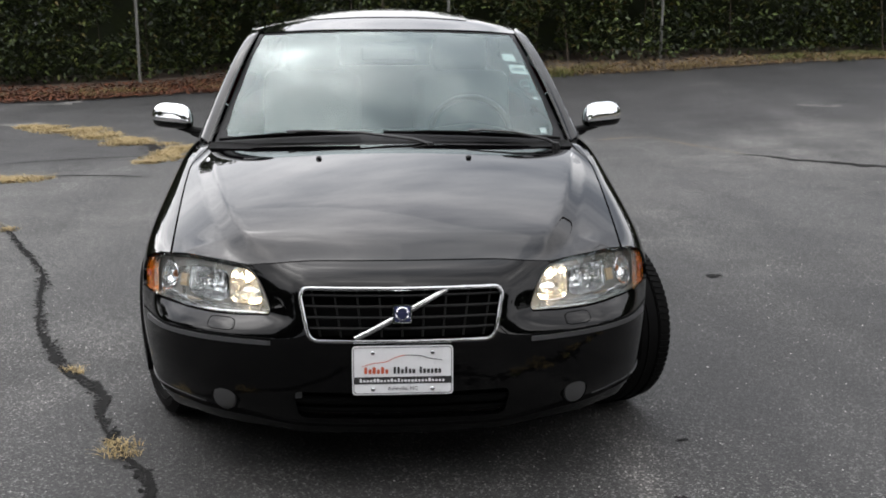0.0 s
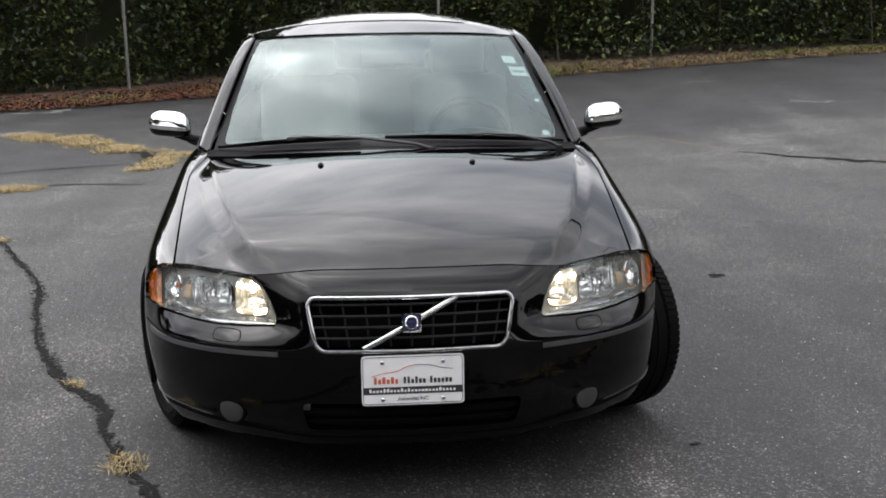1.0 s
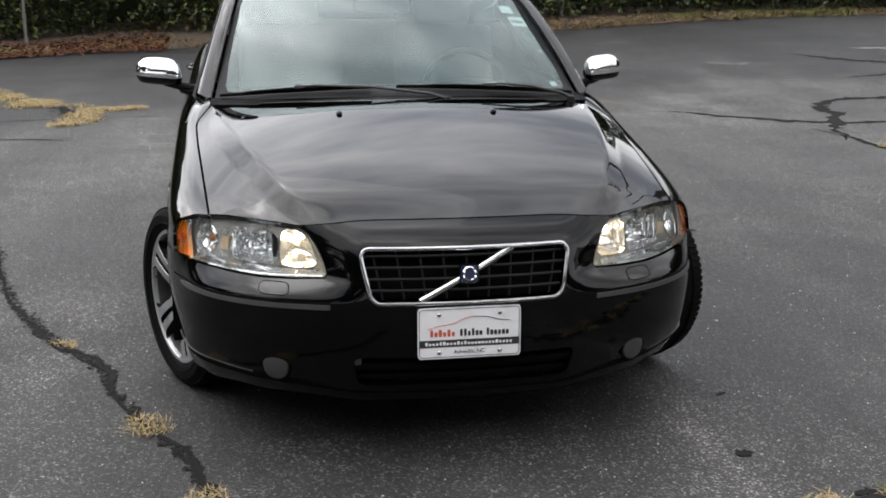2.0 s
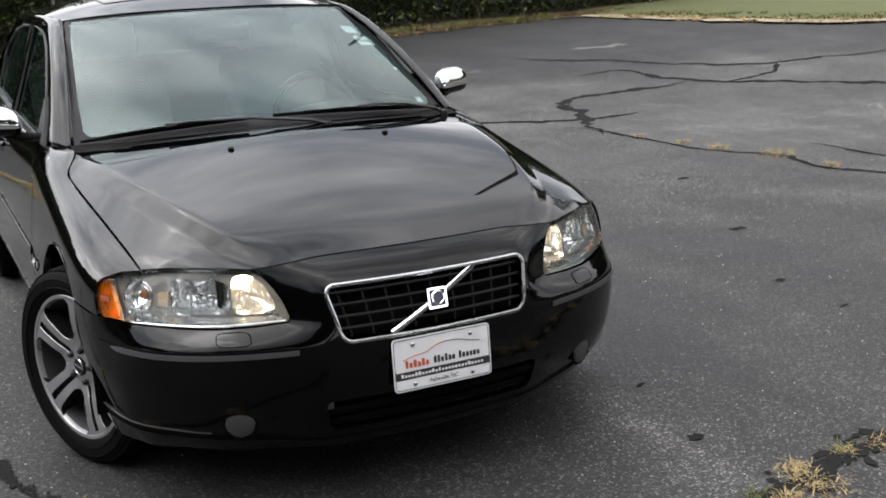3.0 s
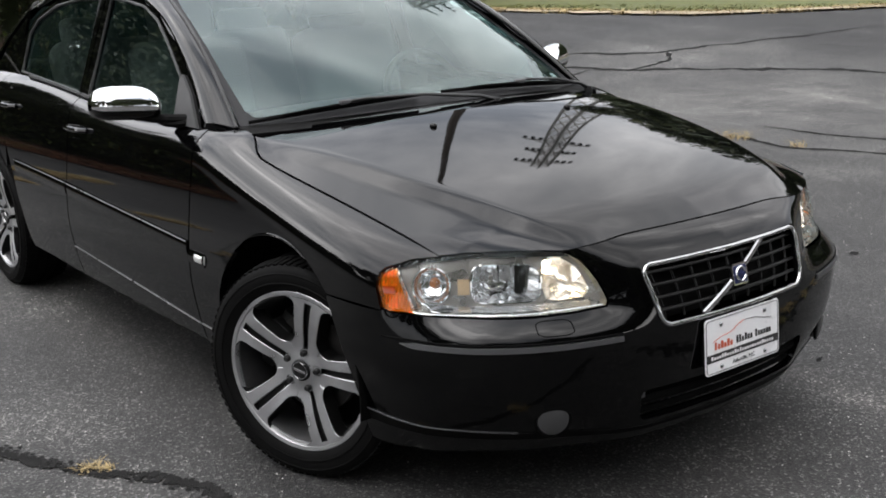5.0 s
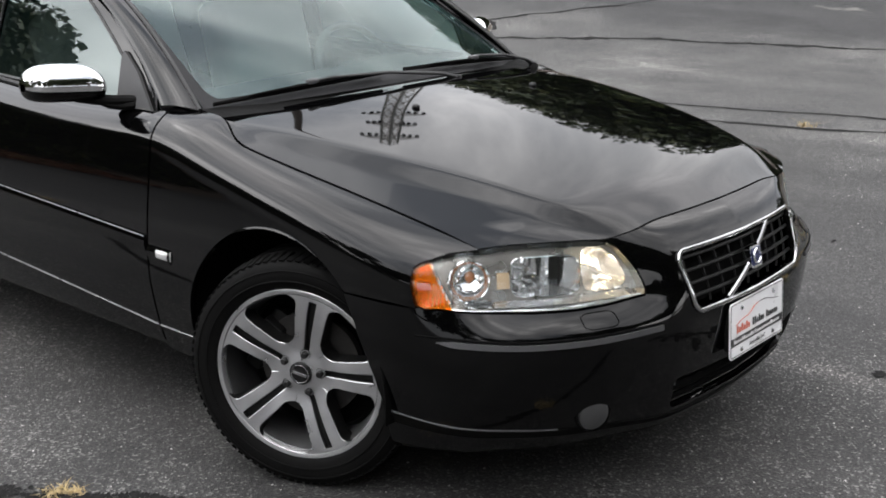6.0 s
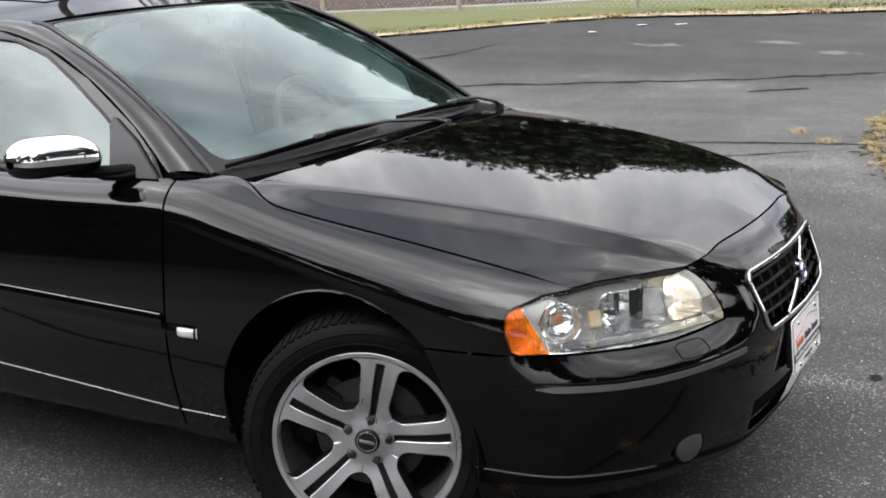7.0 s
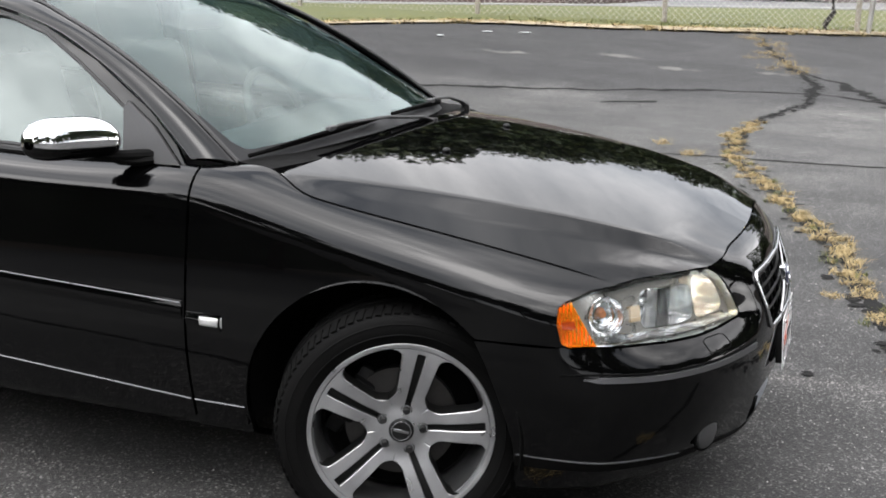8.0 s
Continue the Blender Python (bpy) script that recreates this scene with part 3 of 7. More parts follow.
# hood: a crowned middle between two ridges that spread rearwards; outside each ridge a steep narrow band, then a flatter flank down to the shut line
hood_mid = eased(curve([-0.80, -0.76, -0.6, -0.4, -0.2, 0.0, 0.2, 0.36], [0.722, 0.741, 0.799, 0.853, 0.894, 0.928, 0.954, 0.967]), -0.82, 0.42, 0.05)
ridge_line = eased(curve([-0.78, -0.70, -0.62, -0.5, -0.25, 0.0, 0.2, 0.42], [0.402, 0.436, 0.474, 0.522, 0.597, 0.652, 0.690, 0.726]), -0.8, 0.45, 0.05)


def ridge_x(y):
    return min(ridge_line(y), edge_x(max(y, -0.55)) - 0.026)


def foot_x(y):
    xr, xs = ridge_x(y), edge_x(max(y, -0.55))
    return xr + min(0.056, 0.5 * (xs - xr))


def hood_z(x, y):
    """Height of the hood: straight runs between ridge, foot and shut line, with the corners rounded."""
    ax, yy = abs(x), max(y, -0.55)
    xr, xf, xs = ridge_x(y), foot_x(y), edge_x(yy)
    zc, zs = hood_mid(y), edge_z(yy) + 0.36 * min(y + 0.55, 0.0)
    crown = 0.020 + 0.012 * ease(-0.7, 0.2, y)
    at_ridge = zc - crown * (xr / 0.6) ** 2
    steep = (1.14 + 0.41 * (1 - ease(-0.45, 0.2, y)) + 0.5 * (1 - ease(-0.7, -0.4, y))) * (xf - xr)
    low = at_ridge - (at_ridge - zs) * steep / (steep + xs - xf)

    def run(p):
        if p <= xr:
            return zc - crown * (p / 0.6) ** 2
        if p <= xf:
            return at_ridge + (low - at_ridge) * (p - xr) / (xf - xr)
        return low + (zs - low) * (p - xf) / (xs - xf)

    if ax < xr - 0.016:
        return run(ax)
    return sum(run(ax + 0.0024 * k) * (7 - abs(k)) for k in range(-6, 7)) / 49


front_line = [nose(i, hood_edge(i)) for i in spans(0, 8.9, 60)]
front_y = curve([-p.x for p in front_line], [p.y for p in front_line])
front_z = curve([-p.x for p in front_line], [p.z for p in front_line])
hood_back = curve([0, 0.5, 0.8, 0.95, 1.0], [0.318, 0.338, 0.383, 0.422, 0.434])


def hood_x(u, y):
    """Lines that run along the hood: u from 0 to 1 reaches the ridge, to 2 the foot, to 3 the shut line."""
    xr, xf, xs = ridge_x(y), foot_x(y), edge_x(max(y, -0.55)) - 0.007
    if u <= 1:
        return u * xr
    return xr + (xf - xr) * (u - 1) if u <= 2 else xf + (xs - xf) * (u - 2)


def hood_ends(u):
    lo, hi = -0.7, 0.35
    for _ in range(40):
        lo = 0.5 * (lo + front_y(hood_x(u, lo)))
        hi = 0.5 * (hi + hood_back(min(hood_x(u, hi) / 0.736, 1.0)))
    return lo, hi


def hood_skin(u, v):
    lo, hi = hood_ends(abs(u)) if abs(u) not in ends_of else ends_of[abs(u)]
    ends_of[abs(u)] = (lo, hi)
    y = lo + (hi - lo) * v
    x = hood_x(abs(u), y)
    lip = front_z(hood_x(abs(u), lo)) - hood_z(hood_x(abs(u), lo), lo)
    return Vector((-x if u >= 0 else x, y, hood_z(x, y) + lip * (1 - ease(0, 0.16, v)) ** 1.5))


ends_of = {}
half_us = spans(0, 0.94, 34)[1:] + spans(0.96, 1.2, 10) + spans(1.24, 1.8, 10) + spans(1.84, 2.3, 10) + spans(2.36, 3, 18)
hood_us = [-u for u in half_us[::-1]] + [0.0] + half_us
hood_vs = [s * s * 0.35 + s * 0.65 for s in spans(0, 1, 80)]
hood = part("hood", turned_in(sheet(hood_skin, hood_us, hood_vs, True), 0.02), PAINT, car)

# ---- glasshouse ----
roof_mid = curve([1.19, 1.5, 1.9, 2.3, 2.66], [1.370, 1.424, 1.450, 1.434, 1.352])
rail_x = curve([1.25, 1.6, 2.1, 2.65], [0.615, 0.63, 0.62, 0.575])
rail_z = curve([1.25, 1.6, 2.1, 2.65], [1.345, 1.368, 1.37, 1.292])


def roof_skin(u, v):
    y = (1.2 + 0.07 * u * u) * (1 - v) + (2.67 - 0.04 * u * u) * v
    zc, zr = roof_mid(y), rail_z(y)
    return Vector((u * rail_x(y), y, zc - (zc - zr) * abs(u) ** 2.4))


roof = part("roof", turned_in(sheet(roof_skin, spans(-1, 1, 40), spans(0, 1, 40)), 0.02), PAINT, car)


SUNROOF = surface("dark_sunroof_glass", (0.003, 0.003, 0.0035), (0.006, 0.006, 0.0065), 0.08, spec=0.3, spread=0.03)


def sunroof_skin(u, v):
    p = roof_skin(0.62 * u, 0.17 + 0.34 * v)
    p.z += 0.003
    return p


part("sunroof", turned_in(sheet(sunroof_skin, spans(-1, 1, 16), spans(0, 1, 10)), 0.006), SUNROOF, roof, "dark tinted glass sunroof panel")


def screen_skin(u, v, lift=0.0):
    a = Vector((0.728 * u, 0.345 + 0.165 * abs(u) ** 2.2, 0.968 - 0.03 * u * u))
    b = Vector((0.598 * u, 1.193 + 0.068 * u * u, 1.365 - 0.02 * u * u))
    p = a.lerp(b, v)
    bow = 0.028 * 4 * v * (1 - v) * (1 - 0.35 * u * u)
    return p + Vector((0.04 * u, -0.42, 0.9)) * (bow + lift)


screen_us, screen_vs = spans(-0.985, 0.985, 36), spans(0.0, 0.99, 26)
windscreen = part("windscreen", dirs(sheet(screen_skin, screen_us, screen_vs), (0, -0.4, 1)), SCREEN, car, "lightly tinted windscreen glass reflecting clouds")
windscreen.visible_shadow = False


# black printed border round the glass
def border_skin(u, v):
    return screen_skin(u, v, 0.0012)


border_hole = [(-0.92, 0.045), (0.92, 0.045), (0.945, 0.09), (0.955, 0.3), (0.962, 0.82), (0.955, 0.985), (-0.955, 0.985), (-0.962, 0.82), (-0.955, 0.3), (-0.945, 0.09)]
part("screen_border", cut_sheet(border_skin, spans(-0.99, 0.99, 90), spans(-0.01, 0.995, 70), [border_hole], None, 1.0), BORDER, windscreen, "black printed glass border")

# stickers inside the driver's upper corner
def sticker(u0, u1, v0, v1, material, label, name="sticker"):
    part(name, sheet(lambda u, v: screen_skin(u, v, -0.0015), spans(u0, u1, 4), spans(v0, v1, 3)), material, windscreen, label)


PAPER = surface("white_paper", (0.62, 0.63, 0.63), (0.72, 0.72, 0.72), 0.7, scale=20)
TEAL = surface("faded_teal_print", (0.08, 0.15, 0.16), (0.14, 0.22, 0.23), 0.7, scale=40)
sticker(0.825, 0.94, 0.56, 0.65, PAPER, "white paper windscreen sticker")
sticker(0.84, 0.925, 0.588, 0.618, surface("grey_print", (0.2, 0.2, 0.2), (0.3, 0.3, 0.3), 0.7), "grey printed line", "print_bar")
sticker(0.81, 0.90, 0.685, 0.76, PAPER, "white paper windscreen sticker")
ring_pts = [screen_skin(0.893 + 0.042 * math.cos(t), 0.455 + 0.05 * math.sin(t), -0.004) for t in (2 * math.pi * k / 28 for k in range(28))]
part("ring_sticker", tube(ring_pts, 0.0028, 5, True), TEAL, windscreen, "round outlined teal inspection sticker")
sticker(0.87, 0.915, 0.44, 0.455, TEAL, "teal printed line", "print_bar")
sticker(0.90, 0.93, 0.33, 0.35, PAPER, "small white sticker strip")
sticker(0.86, 0.90, 0.065, 0.10, PAPER, "small white corner sticker")


# pillars and cant rails: from the scuttle up beside the screen and on along the roof
pillar_in_x = curve([0.505, 0.7, 0.9, 1.1, 1.27, 1.6, 2.1, 2.66], [0.742, 0.702, 0.665, 0.633, 0.61, 0.632, 0.622, 0.577])
pillar_in_z = curve([0.505, 0.7, 0.9, 1.1, 1.27, 1.6, 2.1, 2.66], [0.943, 1.083, 1.200, 1.292, 1.348, 1.369, 1.371, 1.29])
pillar_out_z = curve([0.612, 0.75, 0.95, 1.15, 1.38, 1.7, 2.1, 2.66], [0.953, 1.065, 1.191, 1.281, 1.333, 1.345, 1.338, 1.25])


def glass_x(y, z):
    """The side glass plane leans in towards the roof."""
    taper = 0.0 if y < 2.0 else 0.05 * (y - 2.0) ** 1.5
    return 0.792 - (z - 0.94) * 0.34 - 0.09 * max(z - 1.15, 0) ** 2 - taper


def pillar_skin(s, c):
    yi, yo = 0.505 + (2.66 - 0.505) * s, 0.612 + (2.66 - 0.612) * s
    a = Vector((-pillar_in_x(yi), yi, pillar_in_z(yi)))
    zo = pillar_out_z(yo)
    b = Vector((-glass_x(yo, zo) - 0.006, yo, zo))
    p = a.lerp(b, c)
    away = Vector((-0.75, -0.45 * (1 - ease(0.3, 0.5, s)), 0.6)).normalized()
    return p + away * 0.014 * math.sin(math.pi * c) ** 0.8


pair("pillar", turned_in(sheet(pillar_skin, spans(0, 1, 70), spans(0, 1, 10)), 0.015, (-1, 0, 0.5)), PAINT, (roof, roof))
pair("pillar_seal", tube([pillar_skin(s, 0.0) + Vector((0.004, -0.002, 0.001)) for s in spans(0, 0.36, 30)], 0.006, 6), SEAL, (roof, roof), "black rubber screen seal")


# ---- doors ----
MOULD_Z = curve([0.55, 0.6, 1.2, 1.85, 2.4], [0.572, 0.574, 0.596, 0.618, 0.63])


def window_skin(y, z, out=0.0):
    return Vector((-(glass_x(y, z) + out), y, z))


FRONT_DLO = [(0.81, 0.945), (0.832, 1.062), (0.90, 1.108), (1.02, 1.186), (1.14, 1.254), (1.28, 1.298), (1.45, 1.316), (1.60, 1.322), (1.62, 0.967)]
FRONT_FRAME = [(0.628, 0.935), (0.665, 0.985), (0.76, 1.066), (0.96, 1.19), (1.15, 1.276), (1.36, 1.327), (1.66, 1.338), (1.678, 0.952)]
REAR_DLO = [(1.725, 0.972), (1.715, 1.322), (1.95, 1.318), (2.2, 1.29), (2.42, 1.225), (2.50, 1.165), (2.50, 1.005)]
REAR_FRAME = [(1.684, 0.955), (1.67, 1.338), (1.98, 1.336), (2.25, 1.305), (2.47, 1.235), (2.60, 1.12), (2.61, 0.985)]


def door_set(name, bm_panel, frame, dlo, y0, y1, handle_y):
    """Right and left door: outer panel, window frame, glass, seal, moulding, sill strip, handle."""
    panels = pair(name, turned_in(bm_panel, 0.02, (-1, 0, 0)), PAINT, (car, car), "glossy black car door with chrome-edged moulding")
    lo, hi = min(p[0] for p in frame), max(p[0] for p in frame)
    bz, tz = min(p[1] for p in frame), max(p[1] for p in frame)
    f = cut_sheet(lambda y, z: window_skin(y, z, 0.004), spans(lo, hi, 170), spans(bz, tz, 90), [dlo], frame)
    pair("window_frame", turned_in(f, 0.016, (-1, 0, 0)), PAINT, panels)
    g = cut_sheet(lambda y, z: window_skin(y, z, -0.006), spans(lo, hi, 40), spans(bz, tz, 24), (), grown(dlo, 0.008, 1.0))
    for ob in pair("window_glass", dirs(g, (-1, 0, 0)), GLASS, panels, "tinted side window"):
        ob.visible_shadow = False
    ring = grown(dlo, 0.001, 1.0)
    pair("window_seal", tube([window_skin(y, z, 0.003) for y, z in ring], 0.006, 6, True), SEAL, panels)
    belt = [side(y, top_w(y)) + Vector((-0.004, 0, 0.004)) for y in spans(max(y0, 0.82), y1, 30)]
    pair("belt_strip", tube(belt, 0.009, 6), TRIM, panels, "black belt weatherstrip")

    def band(y, q):
        z = MOULD_Z(y) - 0.028 + 0.05 * q
        return side(y, z) + Vector((-0.006 * math.sin(math.pi * min(max(q, 0.08), 0.92)), 0, 0))

    mould = sheet(band, spans(y0 + 0.006, y1 - 0.006, 30), spans(0, 1, 6))
    pair("moulding", turned_in(mould, 0.012, (-1, 0, 0)), PAINT, panels, "body-coloured side moulding")
    pair("moulding_strip", tube([side(y, MOULD_Z(y) + 0.017) + Vector((-0.006, 0, 0)) for y in spans(y0 + 0.008, y1 - 0.008, 24)], 0.0022, 6), MOULD_STRIP, panels, "thin chrome strip")
    if y1 < 2:
        low = curve([0.58, 1.2, 1.9], [0.315, 0.352, 0.388])
        pair("sill_strip", tube([side(y, low(y)) + Vector((-0.002, 0, 0)) for y in spans(y0 + 0.004, y1 - 0.004, 24)], 0.0022, 6), DULL_CHROME, panels, "thin bright sill strip")
    hz = 0.838 if y1 < 2 else 0.86
    cup = sheet(lambda a, b: side(handle_y + 0.055 * a, hz + 0.026 * b) + Vector((0.016 * (1 - a * a) * (1 - b * b) - 0.001, 0, 0)), spans(-1, 1, 12), spans(-1, 1, 8))
    pair("handle_recess", dirs(cup, (-1, 0, 0)), DARK, panels)
    grip = [side(handle_y - 0.085, hz + 0.012), side(handle_y - 0.07, hz + 0.014) + Vector((-0.022, 0, 0)), side(handle_y, hz + 0.016) + Vector((-0.03, 0, 0)), side(handle_y + 0.07, hz + 0.014) + Vector((-0.022, 0, 0)), side(handle_y + 0.085, hz + 0.012)]
    pair("handle", tube(grip, 0.013, 8, flat=0.8), PAINT, panels)
    return panels


front_doors = door_set("front_door", flank_sheet(0.587, 1.675, 70, 0.262, 48), FRONT_FRAME, FRONT_DLO, 0.587, 1.675, 1.57)
rear_arch = [(2.70 + 0.378 * math.cos(radians(a)), 0.318 + 0.38 * math.sin(radians(a))) for a in range(-16, 197, 6)]
rear_outline = [(1.683, 0.2), (1.683, 1.4), (2.64, 1.4), (2.62, 0.95), (2.56, 0.82), (2.46, 0.70), (2.36, 0.585), (2.30, 0.45), (2.29, 0.2)]
door_set("rear_door", flank_sheet(1.683, 2.65, 70, 0.262, 44, (), rear_outline), REAR_FRAME, REAR_DLO, 1.683, 2.33, 2.42)

# the triangle in front of the door glass that carries the mirror
tri = [(0.640, 0.936), (0.818, 0.936), (0.84, 1.072), (0.83, 1.092), (0.74, 1.033)]
sail = cut_sheet(lambda y, z: window_skin(y, z, 0.015), spans(0.63, 0.85, 44), spans(0.93, 1.10, 40), (), tri)
pair("mirror_sail", turned_in(sail, 0.012, (-1, 0, 0)), SAIL, front_doors, "grey-black mirror mounting triangle")

# quarter panels, sills, tail
quarter_outline = [(2.646, 1.4), (2.626, 0.95), (2.566, 0.82), (2.466, 0.70)] + [p for p in rear_arch[::-1] if p[0] > 2.42 and p[1] > 0.24] + [(3.08, 0.2), (3.7, 0.2), (3.7, 1.4)]
quarter_bm = flank_sheet(2.30, 3.58, 90, 0.25, 46, (), quarter_outline)
pair("quarter_panel", turned_in(quarter_bm, 0.02, (-1, 0, 0)), PAINT, (car, car))
sill_bm = sheet(lambda y, q: Vector((-(wide_at(y) - drop_at(0.26) - 0.012 - 0.10 * q * q), y, 0.262 - 0.075 * q)), spans(0.42, 2.33, 20), spans(-0.12, 1, 8))
pair("sill", turned_in(sill_bm, 0.015, (-1, 0, 0)), PAINT, (car, car))


def deck_skin(u, v):
    y = 3.13 + 0.5 * v
    half = top_x(y) - 0.004
    return Vector((u * half, y - 0.03 * u * u * (1 - v), 1.035 - 0.01 * v + 0.01 * math.sin(math.pi * v) - (1.035 - top_z(y)) * abs(u) ** 2.2))


part("boot_lid", turned_in(sheet(deck_skin, spans(-1, 1, 30), spans(0, 1, 16)), 0.02), PAINT, car)


def rear_glass_skin(u, v):
    a = Vector((0.565 * u, 2.68 - 0.03 * u * u, 1.338 - 0.045 * u * u))
    b = Vector((0.66 * u, 3.12 - 0.07 * u * u, 1.04 - 0.02 * u * u))
    return a.lerp(b, v) + Vector((0, 0.5, 0.8)) * 0.03 * 4 * v * (1 - v)


part("rear_window", thick(dirs(sheet(rear_glass_skin, spans(-1, 1, 20), spans(0, 1, 14)), (0, 0.5, 1)), 0.005), GLASS, car).visible_shadow = False


def rear_pillar_skin(s, c):
    a = rear_glass_skin(-1, s) + Vector((-0.006, 0, 0))
    y = 2.60 + 0.54 * s
    b = Vector((-(glass_x(y, 1.25 - 0.27 * s) + 0.004), y, 1.262 - 0.275 * s))
    if s > 0.5:
        b = b.lerp(side(y, top_w(y)), (s - 0.5) * 2)
    p = a.lerp(b, c)
    return p + Vector((-0.7, 0.2, 0.7)) * 0.02 * math.sin(math.pi * c)


pair("rear_pillar", turned_in(sheet(rear_pillar_skin, spans(-0.05, 1.02, 20), spans(0, 1, 8)), 0.012, (-1, 0, 0.4)), PAINT, (roof, roof))
low_rear = [(2.595, 1.13), (2.60, 0.97), (3.16, 0.96), (3.10, 1.0), (2.9, 1.08), (2.72, 1.19), (2.62, 1.24)]
rp = cut_sheet(lambda y, z: window_skin(y, z, 0.0), spans(2.58, 3.18, 40), spans(0.95, 1.25, 24), (), low_rear)
pair("pillar_base", turned_in(rp, 0.012, (-1, 0, 0)), PAINT, (roof, roof))


def tail_skin(u, z):
    half = wide_at(3.57) - drop_at(min(z, 0.85)) - 0.10 * ease(0.85, 1.0, z) - 0.004
    back = 3.70 - 0.10 * ease(0.62, 1.0, z) - 0.04 * (1 - ease(0.25, 0.4, z))
    return Vector((u * half, back - (back - 3.585) * abs(u) ** 3.5, z))


tail = part("rear_bumper", turned_in(sheet(tail_skin, spans(-1, 1, 40), spans(0.25, 0.66, 14)), 0.02, (0, 1, 0)), PAINT, car)
part("tail_panel", turned_in(sheet(tail_skin, spans(-0.62, 0.62, 30), spans(0.665, 1.015, 14)), 0.02, (0, 1, 0)), PAINT, car)
TAIL = surface("red_tail_lens", (0.10, 0.004, 0.004), (0.15, 0.007, 0.006), 0.12, coat=1.0)
lamp_bm = turned_in(sheet(lambda u, z: tail_skin(-u, z), spans(0.625, 1.0, 16), spans(0.665, 1.0, 14)), 0.02, (0, 1, 0))
pair("tail_lamp", lamp_bm, TAIL, (car, car), "red tail lamp lens")

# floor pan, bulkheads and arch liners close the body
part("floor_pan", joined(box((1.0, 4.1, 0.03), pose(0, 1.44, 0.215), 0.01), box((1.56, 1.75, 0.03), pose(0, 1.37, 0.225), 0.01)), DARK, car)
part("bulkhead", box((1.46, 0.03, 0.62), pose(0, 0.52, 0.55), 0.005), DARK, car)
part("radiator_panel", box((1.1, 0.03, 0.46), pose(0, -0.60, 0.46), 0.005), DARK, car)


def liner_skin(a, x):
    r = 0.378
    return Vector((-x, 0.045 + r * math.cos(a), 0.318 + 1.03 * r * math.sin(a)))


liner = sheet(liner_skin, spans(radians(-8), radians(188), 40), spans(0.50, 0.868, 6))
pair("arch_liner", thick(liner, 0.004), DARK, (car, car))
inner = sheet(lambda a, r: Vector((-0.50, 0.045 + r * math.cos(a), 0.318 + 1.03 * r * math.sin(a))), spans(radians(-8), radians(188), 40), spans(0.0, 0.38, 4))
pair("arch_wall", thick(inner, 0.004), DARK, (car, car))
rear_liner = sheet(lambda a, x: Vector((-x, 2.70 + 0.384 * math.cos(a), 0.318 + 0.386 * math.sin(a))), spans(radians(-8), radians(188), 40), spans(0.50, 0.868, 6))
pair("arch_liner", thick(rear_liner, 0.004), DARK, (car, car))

# scuttle between hood and screen
cowl = sheet(lambda u, v: Vector((0.735 * u, hood_back(abs(u)) - 0.03 + (0.12 - 0.02 * u * u) * v, 0.945 + 0.012 * v - 0.012 * u * u)), spans(-1, 1, 30), spans(0, 1, 6))
part("cowl", thick(dirs(cowl, (0, 0, 1)), 0.01), RUBBER, car, "black plastic scuttle panel")

# ---- front details ----
AMBER_SPOT = surface("deep_orange_lens_spot", (0.20, 0.022, 0.002), (0.3, 0.04, 0.004), 0.2, coat=1.0)
CLEAR = LAMP[:5] + [(9.10, 0.5848), (9.90, 0.6990), (9.2, 0.712)] + LAMP[13:]
AMBER_POLY = [(9.14, 0.5851)] + LAMP[5:11] + [(9.94, 0.6978)]
lamp_us, lamp_vs = spans(3.9, 10.8, 110), spans(0.57, 0.735, 44)
edge = LAMP + LAMP[:1]
wall = bmesh.new()
rows = [[wall.verts.new(nose(i, z, d)) for d in (0.003, 0.014, 0.026)] for i, z in edge]
for a, b in zip(rows, rows[1:]):
    for k in range(2):
        wall.faces.new((a[k], b[k], b[k + 1], a[k + 1]))


def squarish(ci, cz, ri, rz, power=2.0, n=40):
    """A rounded outline in the nose's chart."""
    out = []
    for k in range(n):
        t = 2 * math.pi * k / n
        s = (abs(math.cos(t)) ** power + abs(math.sin(t)) ** power) ** (-1 / power)
        out.append((ci + ri * s * math.cos(t), cz + rz * s * math.sin(t)))
    return out


TURN_LAMP = squarish(8.72, 0.645, 0.62, 0.046)
MAIN_LAMP = squarish(6.52, 0.648, 0.92, 0.047, 5.0)
LOW_LAMP = [(4.24, 0.602), (5.5, 0.597), (5.56, 0.650), (5.50, 0.704), (4.98, 0.709), (4.52, 0.676)]
for _ in range(3):
    LOW_LAMP = [q for a, b in zip(LOW_LAMP, LOW_LAMP[1:] + LOW_LAMP[:1]) for q in ((0.78 * a[0] + 0.22 * b[0], 0.78 * a[1] + 0.22 * b[1]), (0.22 * a[0] + 0.78 * b[0], 0.22 * a[1] + 0.78 * b[1]))]
FOOT_LAMP = squarish(8.35, 0.5915, 0.46, 0.009)
bezel = cut_sheet(lambda i, z: nose(i, z, 0.026), lamp_us, lamp_vs, [TURN_LAMP, MAIN_LAMP, LOW_LAMP, FOOT_LAMP], LAMP, 0.09)
headlights = pair("headlight", joined(dirs(bezel, (0, -1, 0)), wall), LAMP_GREY, (car, car), "clear headlight with amber corner, low beam lit")
lens = cut_sheet(nose, lamp_us, lamp_vs, (), grown(CLEAR, -0.0008, 0.09), 0.09)
for ob in pair("lens", dirs(lens, (0, -1, 0)), LENS, headlights, "clear plastic lens"):
    ob.visible_shadow = False
amber = cut_sheet(nose, spans(8.95, 10.6, 56), spans(0.575, 0.71, 44), (), AMBER_POLY, 0.09)
